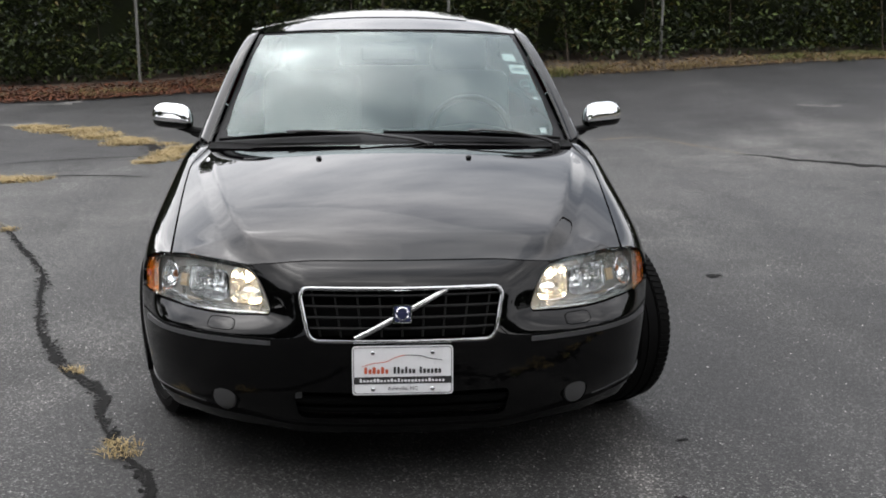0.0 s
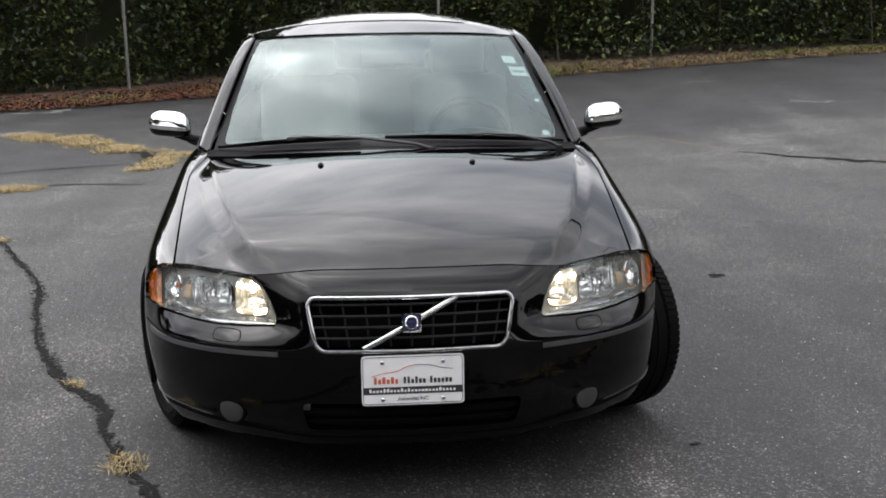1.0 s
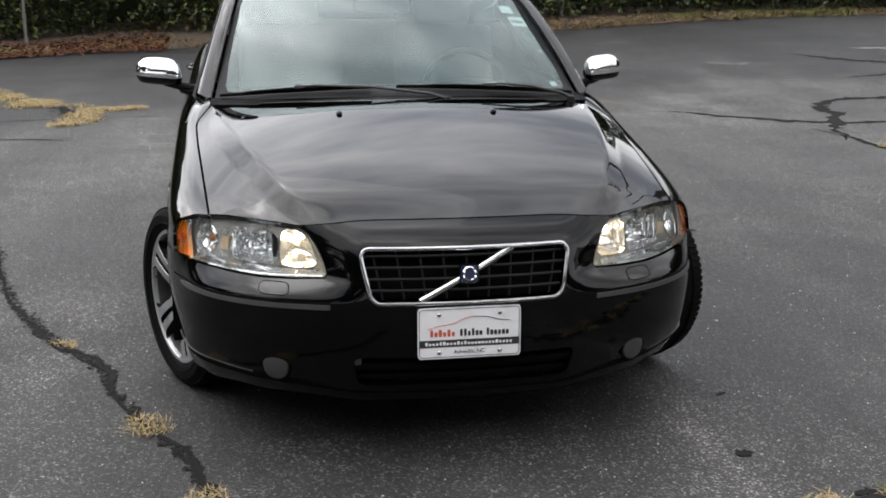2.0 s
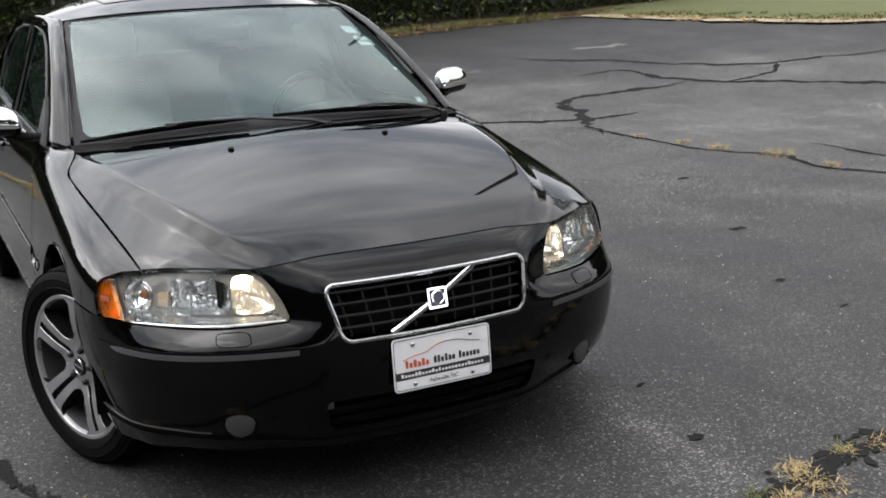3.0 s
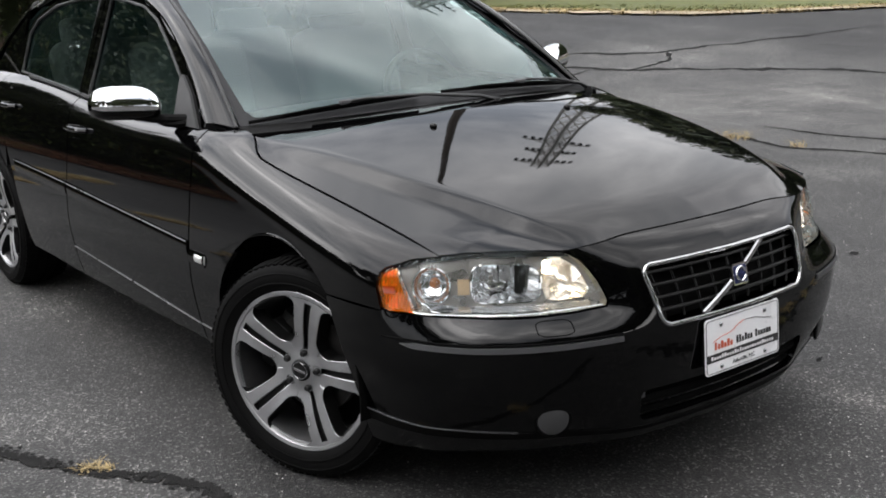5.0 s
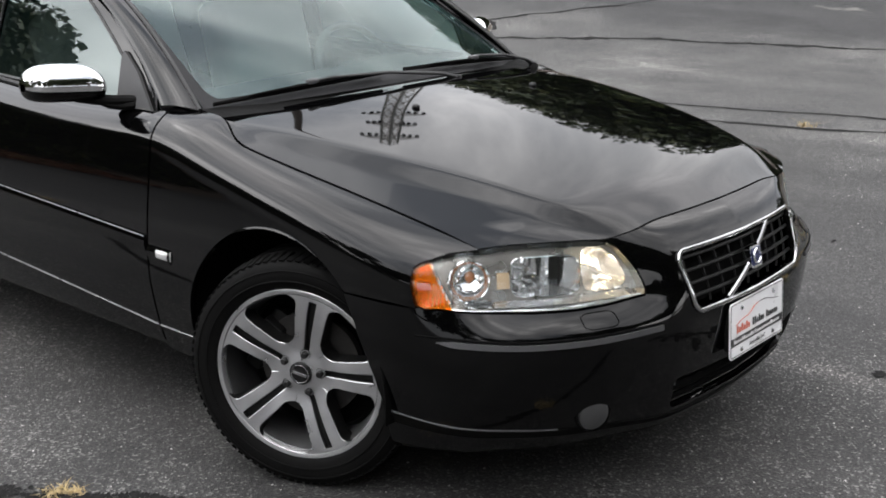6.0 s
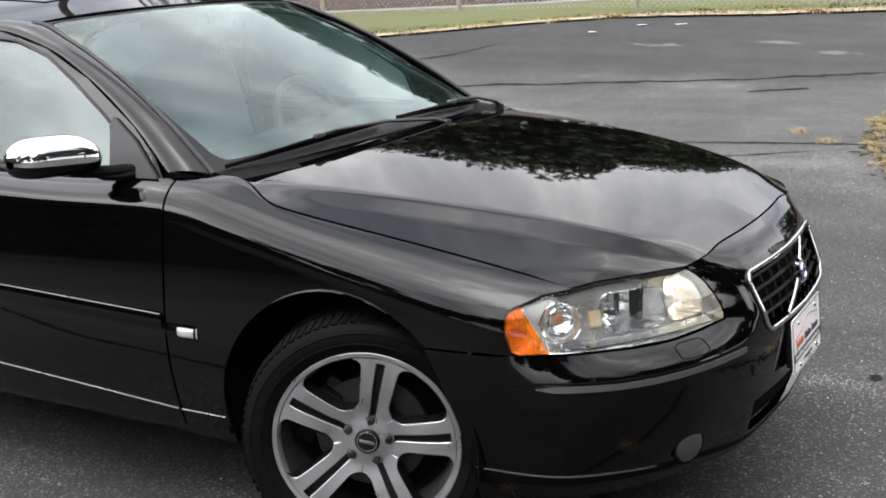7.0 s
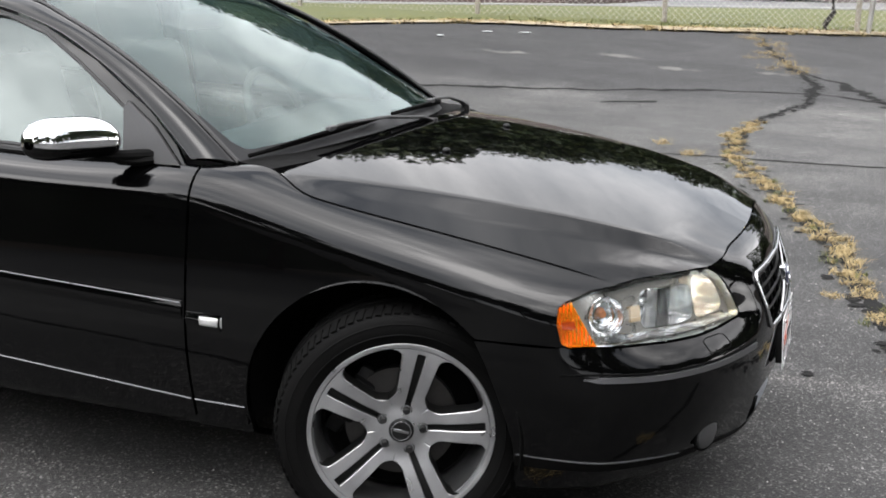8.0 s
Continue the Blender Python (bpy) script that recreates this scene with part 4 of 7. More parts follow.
amber_back = cut_sheet(lambda i, z: nose(i, z, 0.014 + 0.0035 * abs((i * 9.0) % 1 - 0.5)), spans(8.95, 10.6, 60), spans(0.575, 0.71, 40), (), AMBER_POLY, 0.09)
pair("amber_backing", dirs(amber_back, (-1, -1, 0)), SILVER, headlights)
for ob in pair("amber_reflector", dirs(amber, (-1, -1, 0)), AMBER, headlights, "orange side reflector"):
    ob.visible_shadow = False
pair("amber_spot", turned_in(cut_sheet(lambda i, z: nose(i, z, -0.0012), spans(9.6, 10.3, 16), spans(0.622, 0.652, 8), (), [(9.74, 0.629), (10.12, 0.627), (10.16, 0.645), (9.8, 0.647)], 0.09), 0.002, (-1, -1, 0)), AMBER_SPOT, headlights)


def ball(c, r, squash=(1, 1, 1), u=14, v=9):
    bm = bmesh.new()
    bmesh.ops.create_uvsphere(bm, u_segments=u, v_segments=v, radius=r, matrix=pose(*c) @ Matrix.Diagonal((*squash, 1)))
    return bm


def dish(name, outline, deep, label="", flute=0.0, material=SILVER, rib=260.0):
    """A reflector that faces forwards: a wall back from its opening in the bezel, then a fluted bowl. Returns the bowl's middle."""
    ring = [nose(i, z, 0.0255) for i, z in outline]
    cx, cz = (max(p.x for p in ring) + min(p.x for p in ring)) / 2, (max(p.z for p in ring) + min(p.z for p in ring)) / 2
    n, yc = len(ring), max(p.y for p in ring) + 0.004
    bm = bmesh.new()
    rings = [[bm.verts.new(p) for p in ring]]
    for f in (0.985, 0.96, 0.9, 0.82, 0.74, 0.66, 0.58, 0.5, 0.42, 0.34, 0.26, 0.18, 0.1):
        row = []
        for p in ring:
            x, z = cx + (p.x - cx) * f, cz + (p.z - cz) * f
            wave = flute * (1.0 - abs(2 * ((rib * (x - cx) / 6.2832) % 1) - 1)) * ease(0.1, 0.4, f) if f < 0.95 else 0.0
            row.append(bm.verts.new((x, yc + deep * (1 - f ** 2.2) - wave, z)))
        rings.append(row)
    for p, q in zip(rings, rings[1:]):
        for k in range(n):
            bm.faces.new((p[k], q[k], q[(k + 1) % n], p[(k + 1) % n]))
    bm.faces.new(rings[-1])
    pair(name, dirs(bm, (0, -1, 0)), material, headlights, label)
    pair(name + "_rim", tube([nose(i, z, 0.0245) for i, z in outline], 0.0018, 5, True, up=(0, 1, 0)), CHROME, headlights)
    return Vector((cx, yc + deep, cz))


def stub(name, at, back, front, r, material, label="", rise=0.0):
    """A small turned shape standing out of a reflector."""
    line = [at + Vector((0, d, rise)) for d in (back, (back + front) / 2, front)]
    return pair(name, tube(line, r, 14, ends=lambda s: 1 - 0.4 * s * s, up=(0, 0, 1)), material, headlights, label)


main_at = dish("main_reflector", MAIN_LAMP, 0.030, "fluted bright high beam reflector", 0.006, rib=420.0)
low_at = dish("low_beam_reflector", LOW_LAMP, 0.034, "bright low beam reflector glowing warm", 0.002, rib=420.0)
dish("lower_lamp", FOOT_LAMP, 0.004)
stub("bulb_shield", main_at, 0.0, -0.034, 0.014, CHROME, rise=0.004)
stub("bulb_tip", main_at, -0.034, -0.037, 0.007, LAMP_GREY, rise=0.004)
stub("lit_bulb", low_at, 0.0, -0.026, 0.009, BULB, "lit warm-white low beam bulb", 0.008)


def turn_lamp(ci, cz, ri, rz):
    """The indicator: a round bowl set square to the lens, with a bright inner ring and an orange bulb."""
    bm, rings = bmesh.new(), []
    turns = [2 * math.pi * k / 40 for k in range(40)]
    for f, d in ((1.0, 0.0255), (0.97, 0.038), (0.88, 0.046), (0.72, 0.052), (0.5, 0.057), (0.25, 0.060)):
        rings.append([bm.verts.new(nose(ci + ri * f * math.cos(t), cz + rz * f * math.sin(t), d)) for t in turns])
    for p, q in zip(rings, rings[1:]):
        for k in range(40):
            bm.faces.new((p[k], q[k], q[(k + 1) % 40], p[(k + 1) % 40]))
    bm.faces.new(rings[-1])
    pair("turn_reflector", dirs(bm, (0, -1, 0)), SILVER, headlights, "round bright indicator reflector")
    for name, f, d, r in (("turn_reflector_rim", 1.0, 0.0235, 0.0024), ("turn_ring", 0.60, 0.040, 0.0030)):
        pair(name, tube([nose(ci + ri * f * math.cos(t), cz + rz * f * math.sin(t), d) for t in turns], r, 6, True, up=(0, 1, 0)), CHROME, headlights)
    line = [nose(ci, cz, d) for d in (0.060, 0.052, 0.044)]
    pair("turn_bulb", tube(line, 0.013, 14, ends=lambda s: 1 - 0.4 * s * s, up=(1, 0.3, 0)), TURN_BULB, headlights, "orange indicator bulb")


turn_lamp(8.72, 0.645, 0.62, 0.046)
side_lamp = [(7.52, 0.627), (7.84, 0.627), (7.84, 0.661), (7.52, 0.661)]
pair("side_bulb", turned_in(cut_sheet(lambda i, z: nose(i, z, 0.018), spans(7.5, 7.86, 8), spans(0.625, 0.663, 8), (), side_lamp, 0.09), 0.012, (0, -1, 0)), AMBER_BULB, headlights, "small pale orange side bulb")
pair("lower_reflector", sheet(lambda i, q: nose(i, 0.5855 + 0.010 * q, 0.008 + 0.016 * q), spans(4.4, 8.0, 40), spans(0, 1, 4)), SILVER, headlights)
pair("lens_strip", tube([nose(i, 0.5868 - 0.007 * math.sin(math.pi * (i - 4.1) / 5.3), 0.004) for i in spans(4.15, 9.3, 50)], 0.0019, 6), CHROME, headlights)

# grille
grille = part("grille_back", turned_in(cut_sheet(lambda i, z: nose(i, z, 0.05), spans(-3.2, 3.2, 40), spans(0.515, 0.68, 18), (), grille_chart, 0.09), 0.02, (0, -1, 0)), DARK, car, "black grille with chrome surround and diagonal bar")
ring = [nose(x_to_col(-x), z, -0.002) for x, z in GRILLE]
dense = []
for a, b in zip(ring, ring[1:] + ring[:1]):
    n = max(1, int((b - a).length / 0.012))
    dense += [a.lerp(b, k / n) for k in range(n)]
smooth_ring = []
for p in dense:
    i = x_to_col(-p.x)
    smooth_ring.append(nose(i, p.z, -0.003))
part("chrome_frame", tube(smooth_ring, 0.0062, 10, True, up=(0, 1, 0), flat=0.9), GRILLE_CHROME, grille, "polished chrome grille surround")


def half_width(z):
    return 0.273 + (0.306 - 0.273) * (z - 0.522) / 0.15


for z in (0.5535, 0.585, 0.6165, 0.648):
    hw = half_width(z)
    part("slat", tube([nose(x_to_col(-x), z, 0.016) for x in spans(-hw, hw, 16)], 0.0042, 6, flat=1.1, up=(0, 0, 1)), TRIM, grille)
for k in range(-4, 5):
    x = k * 0.0655
    part("slat_upright", tube([nose(x_to_col(-x * half_width(z) / 0.29), z, 0.022) for z in spans(0.526, 0.668, 6)], 0.0035, 6, up=(0, 1, 0)), TRIM, grille)
bar = [nose(x_to_col(-x), 0.526 + (x + 0.142) / 0.28 * 0.142, -0.001) for x in spans(-0.142, 0.138, 10)]
part("diagonal_bar", tube(bar, 0.0085, 8, up=(0, 1, 0), flat=0.7), GRILLE_CHROME, grille, "chrome diagonal bar")
badge_at = pose(0, -0.861, 0.604, -12)
badge = part("badge", flat_shape(rounded(0.058, 0.058, 0.006), 0.014, badge_at), CHROME, grille, "square chrome and blue badge")
part("badge_field", flat_shape(rounded(0.047, 0.047, 0.004), 0.004, badge_at @ pose(0, -0.002, 0)), BLUE, grille)
part("badge_ring", tube([badge_at @ Vector((0.018 * math.cos(t), -0.003, 0.018 * math.sin(t))) for t in (2 * math.pi * k / 28 for k in range(28))], 0.0034, 6, True, up=(0, 1, 0)), CHROME, grille)
part("badge_bar", flat_shape(rounded(0.034, 0.008, 0.001), 0.003, badge_at @ pose(0, -0.006, 0)), BLUE, grille)

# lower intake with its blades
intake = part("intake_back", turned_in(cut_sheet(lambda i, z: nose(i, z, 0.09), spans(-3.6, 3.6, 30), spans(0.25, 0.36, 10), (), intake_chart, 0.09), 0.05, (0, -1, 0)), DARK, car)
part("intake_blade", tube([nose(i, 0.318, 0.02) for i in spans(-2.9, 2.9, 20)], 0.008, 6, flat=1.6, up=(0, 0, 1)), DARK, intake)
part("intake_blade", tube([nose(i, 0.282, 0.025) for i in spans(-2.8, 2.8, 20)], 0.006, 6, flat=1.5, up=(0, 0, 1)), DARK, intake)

# grey rub strips with their groove, washer covers, spoiler lip, fog lamps
strip = sheet(lambda i, z: nose(i, 0.5085 + (z - 0.5085) * (1 - 0.75 * ease(9.0, 9.55, i)), -0.005 + 0.005 * ease(9.2, 9.55, i)), spans(3.95, 9.55, 60), [0.5015, 0.504, 0.5085, 0.513, 0.5155])
pair("rub_strip", turned_in(strip, 0.008, (0, -1, 0)), STRIP, (bumper_cover, bumper_cover), "satin grey rubbing strip")
pair("strip_groove", tube([nose(i, 0.5205, 0.0005) for i in spans(3.95, 10.2, 60)], 0.003, 6), DARK, (bumper_cover, bumper_cover))
wash = sheet(lambda i, z: nose(i, z, -0.0012), spans(5.22, 6.02, 10), spans(0.537, 0.5655, 6))
pair("washer_cover", turned_in(wash, 0.004, (0, -1, 1)), PAINT, (bumper_cover, bumper_cover))
loop = [(5.60 + 0.43 * p, 0.551 + 0.0155 * q) for p, q in [(x / 0.5, z / 0.5) for x, z in rounded(1.0, 1.0, 0.28, 4)]]
pair("washer_gap", tube([nose(i, z, 0.0) for i, z in loop], 0.0017, 5, True), DARK, (bumper_cover, bumper_cover))
lip_top = curve([0, 3.5, 5.2, 6.5, 8, 10, 11.58], [0.240, 0.243, 0.262, 0.272, 0.281, 0.292, 0.299])
lip = sheet(lambda i, q: nose(i, lip_top(abs(i)) - (lip_top(abs(i)) - 0.19) * q, -0.003 + 0.010 * q), spans(-11.55, 11.55, 140), spans(0, 1, 6))
part("spoiler_lip", turned_in(lip, 0.016, (0, -1, 0)), RUBBER, bumper_cover)
# grey line painted as the glint where the lip's edge catches light
edge_line = [nose(i, lip_top(i) + 0.001, -0.0025) for i in spans(6.4, 11.5, 50)]
pair("lip_glint", tube(edge_line, 0.0022, 5), STRIP, (bumper_cover, bumper_cover), "thin grey lip edge, its glint put into the colour")
fog_i = 5.62
fog_c, fog_t = nose(fog_i, 0.306), nose(fog_i + 0.3, 0.306) - nose(fog_i - 0.3, 0.306)
fog_m = Matrix.Translation(fog_c) @ pose(0, 0, 0, 6, 0, math.degrees(math.atan2(fog_t.y, fog_t.x)) + 180)
disc = lathe([(-0.008, 0.0), (-0.008, 0.03), (-0.005, 0.039), (0.002, 0.0425), (0.03, 0.043)], 36)
bmesh.ops.transform(disc, matrix=fog_m @ pose(0, 0, 0, 0, 0, 90), verts=disc.verts[:])
pair("fog_lamp", disc, FOG, (bumper_cover, bumper_cover), "round matt grey fog lamp cover")
rim = tube([fog_m @ Vector((0.0455 * math.cos(t), 0.001, 0.0455 * math.sin(t))) for t in (2 * math.pi * k / 36 for k in range(36))], 0.004, 6, True, up=(0, 1, 0))
pair("fog_rim", rim, DARK, (bumper_cover, bumper_cover))
tow = nose(2.75, 0.336, 0.012)
part("tow_cover", box((0.035, 0.006, 0.022), pose(*tow), 0.003), STRIP, bumper_cover, "small grey tow-eye cover")

# dealer plate
plate_at = pose(0, -0.8775, 0.432, -3.5)
part("plate_bracket", box((0.29, 0.02, 0.11), plate_at @ pose(0, 0.012, 0), 0.004), TRIM, car)
plate = part("dealer_plate", flat_shape(rounded(0.305, 0.152, 0.012), 0.003, plate_at), WHITE, car, "white dealer plate with red and black print")
part("plate_line", tube([plate_at @ Vector((x, -0.0003, z)) for x, z in rounded(0.296, 0.143, 0.010)], 0.0011, 5, True, up=(0, 1, 0)), INK, plate)


def words(x0, x1, z, height, lengths, material, seed, label):
    """Unlettered print: upright marks of the size and spacing of each word."""
    rnd = random.Random(seed)
    total = sum(lengths) + 0.8 * (len(lengths) - 1)
    step, x = (x1 - x0) / total, x0
    bms = []
    for word in lengths:
        for k in range(word):
            w = step * rnd.uniform(0.6, 0.8)
            h = height * (1.0 if k == 0 else rnd.choice([0.66, 0.66, 0.7, 1.0]))
            m = plate_at @ pose(x + step / 2, -0.0012, z + h / 2)
            bms.append(flat_shape(rounded(w, h, w * 0.3, 2), 0.001, m))
            x += step
        x += step * 0.8
    part("print_bar", joined(*bms), material, plate, label)


part("band", flat_shape(rounded(0.296, 0.022, 0.001), 0.001, plate_at @ pose(0, -0.0008, -0.031)), INK, plate, "black band")
words(-0.118, -0.042, -0.010, 0.021, [6], INK_RED, 3, "red word bars")
words(-0.030, 0.118, -0.010, 0.021, [6, 6], INK, 4, "black word bars")
words(-0.132, 0.128, -0.036, 0.011, [25], WHITE, 5, "white word bars")
arc = [(-0.122, 0.013), (-0.09, 0.022), (-0.05, 0.027), (-0.022, 0.04), (0.01, 0.047), (0.05, 0.045), (0.085, 0.036), (0.12, 0.031)]
ax, az = curve([k / 7 for k in range(8)], [p[0] for p in arc]), curve([k / 7 for k in range(8)], [p[1] for p in arc])
part("outline_mark", tube([plate_at @ Vector((ax(s), -0.0006, az(s))) for s in spans(0, 0.55, 24)], 0.0011, 5, up=(0, 1, 0)), INK_RED, plate)
part("outline_mark", tube([plate_at @ Vector((ax(s), -0.0006, az(s))) for s in spans(0.55, 1, 20)], 0.0011, 5, up=(0, 1, 0)), INK, plate)
for x, z in ((-0.09, 0.055), (0.09, 0.055), (-0.09, -0.058), (0.09, -0.058)):
    screw = lathe([(-0.003, 0), (-0.003, 0.004), (-0.001, 0.0065), (0.002, 0.007)], 12)
    bmesh.ops.transform(screw, matrix=plate_at @ pose(x, -0.001, z, 0, 0, 90), verts=screw.verts[:])
    part("screw", screw, GRILLE_CHROME, plate)
font = bpy.data.curves.new("town", "FONT")
font.body, font.size, font.align_x, font.extrude = "Asheville, NC", 0.0165, "CENTER", 0.0003
writing = bpy.data.objects.new("town", font)
me = bpy.data.meshes.new_from_object(writing)
bpy.data.objects.remove(writing)
me.materials.append(INK)
town = new("lettering", me)
town.parent, town.matrix_basis = plate, plate_at @ pose(0, -0.0012, -0.0615, 90)
town["label"] = "black town name lettering"

# hood jets, side markers
for x in (-0.281, 0.281):
    jet = ball((x, 0.09, hood_z(x, 0.09) + 0.003), 0.011, (1, 1.2, 0.8))
    part("washer_jet", jet, TRIM, hood, "black washer jet")
mark = sheet(lambda a, b: side(0.508 + 0.036 * a, 0.549 + 0.0145 * b) + Vector((-0.012 * (1 - a ** 4) * (1 - b ** 4) - 0.001, 0, 0)), spans(-1, 1, 14), spans(-1, 1, 8))
CLEAR_PLASTIC = surface("frosted_clear_plastic", (0.26, 0.26, 0.26), (0.34, 0.34, 0.33), 0.2, coat=1.0, scale=40)
markers = pair("side_marker", turned_in(mark, 0.006, (-1, 0, 0)), CLEAR_PLASTIC, fenders, "clear side marker lamp")


def ghost(y, q):
    z = 0.570 - 0.044 * q
    return side(y, z) + Vector((-0.009 * math.sin(math.pi * min(max(q, 0.1), 0.9)), 0, 0))


pair("moulding_end", turned_in(sheet(ghost, spans(0.475, 0.577, 10), spans(0, 1, 6)), 0.01, (-1, 0, 0)), PAINT, fenders)
pair("sill_strip", tube([side(y, 0.315 + 0.004 * (y - 0.45)) + Vector((-0.002, 0, 0)) for y in spans(0.425, 0.578, 8)], 0.0022, 6), DULL_CHROME, fenders, "thin bright sill strip")

# ---- wheels ----
R_TYRE = 0.318


def build_wheel(m, parent):
    """One wheel, outer face towards -x in its own frame."""
    wheel = part("wheel", lathe([(0.10, 0.211), (0.09, 0.228), (0.02, 0.211), (-0.02, 0.206), (-0.085, 0.218), (-0.098, 0.232)], 64), BARREL, parent, "five-spoke alloy wheel", m=m)
    prof = [(-0.090, 0.232), (-0.100, 0.2365), (-0.105, 0.243), (-0.1125, 0.262), (-0.113, 0.285), (-0.106, 0.302), (-0.094, 0.3125), (-0.075, 0.3165), (-0.03, R_TYRE), (0.03, R_TYRE), (0.075, 0.3165), (0.094, 0.3125), (0.106, 0.302), (0.112, 0.28), (0.106, 0.245), (0.095, 0.228)]
    part("tyre", lathe(prof, 72), RUBBER, wheel, "worn black rubber tyre")
    tread = []
    for k in range(84):
        a = 2 * math.pi * k / 84
        for s in (-1, 1):
            b = box((0.052, 0.0155, 0.006), pose(s * 0.074, 0, -0.0005, 0, s * 10, 0), 0)
            bmesh.ops.transform(b, matrix=pose(0, 0, 0, math.degrees(a)) @ pose(0, 0, 0.3165) @ pose(0, 0, 0, 0, 0, s * 10), verts=b.verts[:])
            tread.append(b)
    blocks = part("tread_pattern", joined(*tread), RUBBER, wheel)
    blocks["kind"] = "stuff"
    for x, r in ((-0.1135, 0.262), (-0.1125, 0.289)):
        part("sidewall_ring", tube([(x, r * math.cos(t), r * math.sin(t)) for t in (2 * math.pi * j / 72 for j in range(72))], 0.0022, 5, True, up=(1, 0, 0)), RUBBER, wheel)
    for x in (-0.045, 0.0, 0.045):
        part("tread_groove", tube([(x, 0.3178 * math.cos(t), 0.3178 * math.sin(t)) for t in (2 * math.pi * j / 64 for j in range(64))], 0.004, 5, True, up=(1, 0, 0)), DARK, wheel)
    part("rim_edge", lathe([(-0.086, 0.220), (-0.096, 0.222), (-0.101, 0.225), (-0.102, 0.235), (-0.099, 0.2385), (-0.092, 0.2385)], 72), ALLOY, wheel, "machined rim edge with kerb scuffs")

    # spoke face: polar sheet with windows and grooves cut into it
    def face(a, r, out=0.0):
        x = -0.082 - 0.018 * ease(0.05, 0.2, r) + 0.005 * ease(0.03, 0.065, r) * (1 - ease(0.065, 0.13, r)) + out
        return Vector((x, r * math.sin(a), r * math.cos(a)))

    def fillet(d, r):
        d = min(max(d, 0.0), r)
        return r - math.sqrt(max(r * r - (r - d) ** 2, 0.0))

    def half_spoke(r):
        """Half the width of a double spoke, with round corners where it meets hub and rim."""
        inner = 0.2 if r < 0.0865 else fillet(r - 0.0865, 0.024)
        return 0.036 + 0.0105 * (r - 0.09) / 0.11 + inner + fillet(0.2205 - r, 0.026)

    def groove(r):
        return (0.0078 + 0.0030 * ease(0.07, 0.21, r)) if 0.067 < r < 0.2125 else 0.0

    for s in range(5):
        mid = 2 * math.pi * s / 5
        spoke, pocket = bmesh.new(), bmesh.new()
        rr = spans(0.03, 0.0665, 5) + [0.0672] + spans(0.073, 0.0862, 3) + [0.0867, 0.0875, 0.089, 0.091, 0.094, 0.098, 0.103, 0.109] + spans(0.118, 0.194, 8) + [0.2, 0.205, 0.2095, 0.2123, 0.2127, 0.215, 0.2175, 0.2195, 0.2225]
        for sgn in (-1, 1):
            rows, flank, inner = [], [], []
            for r in rr:
                limit = math.pi / 5 * r
                h = min(half_spoke(r), limit)
                g = groove(r)
                rows.append([spoke.verts.new(face(mid + sgn * (g + (h - g) * q) / r, r, 0.0018 * (1 if q in (0.0, 1.0) and 0.07 < r < 0.211 else 0))) for q in (0.0, 0.06, 0.35, 0.65, 0.94, 1.0)])
            for a, b in zip(rows, rows[1:]):
                for k in range(5):
                    f = (a[k], b[k], b[k + 1], a[k + 1])
                    spoke.faces.new(f if sgn < 0 else f[::-1])
                for k, dest in ((5, 0.052), (0, 0.02)):
                    c, d = a[k], b[k]
                    e1, e2 = pocket.verts.new(c.co), pocket.verts.new(d.co)
                    e3, e4 = pocket.verts.new(d.co + Vector((dest, 0, 0))), pocket.verts.new(c.co + Vector((dest, 0, 0)))
                    pocket.faces.new((e1, e2, e3, e4))
        bed = [[pocket.verts.new(face(mid + q * groove(r) / r, r, 0.014)) for q in (-1.3, 0, 1.3)] for r in spans(0.0675, 0.2122, 14)]
        for a, b in zip(bed, bed[1:]):
            for k in range(2):
                pocket.faces.new((a[k], b[k], b[k + 1], a[k + 1]))
        bmesh.ops.remove_doubles(spoke, verts=spoke.verts[:], dist=0.0004)
        part("spoke", dirs(spoke, (-1, 0, 0)), ALLOY, wheel, "machined grey split spoke", sharp=18)
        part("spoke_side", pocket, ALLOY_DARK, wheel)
        nut = lathe([(-0.0965, 0.0), (-0.0965, 0.007), (-0.093, 0.0095), (-0.07, 0.010)], 12)
        bmesh.ops.transform(nut, matrix=Matrix.Translation((0.004, 0.054 * math.sin(mid), 0.054 * math.cos(mid))), verts=nut.verts[:])
        part("lug_nut", nut, NUT, wheel)
        well = lathe([(-0.0835, 0.0145), (-0.082, 0.0125), (-0.065, 0.012)], 16)
        bmesh.ops.transform(well, matrix=Matrix.Translation((0.004, 0.054 * math.sin(mid), 0.054 * math.cos(mid))), verts=well.verts[:])
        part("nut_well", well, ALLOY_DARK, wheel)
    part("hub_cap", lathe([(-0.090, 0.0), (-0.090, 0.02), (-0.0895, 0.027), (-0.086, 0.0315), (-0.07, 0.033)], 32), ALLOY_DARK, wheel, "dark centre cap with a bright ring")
    part("cap_ring", tube([(-0.0902, 0.0245 * math.sin(t), 0.0245 * math.cos(t)) for t in (2 * math.pi * k / 32 for k in range(32))], 0.0016, 6, True, up=(1, 0, 0)), GRILLE_CHROME, wheel)
    part("cap_bar", box((0.002, 0.040, 0.009), pose(-0.0906, 0, 0), 0.0008), GRILLE_CHROME, wheel)
    part("brake_disc", lathe([(-0.02, 0.06), (-0.02, 0.145), (0.005, 0.145), (0.005, 0.06)], 48), STEEL, wheel)
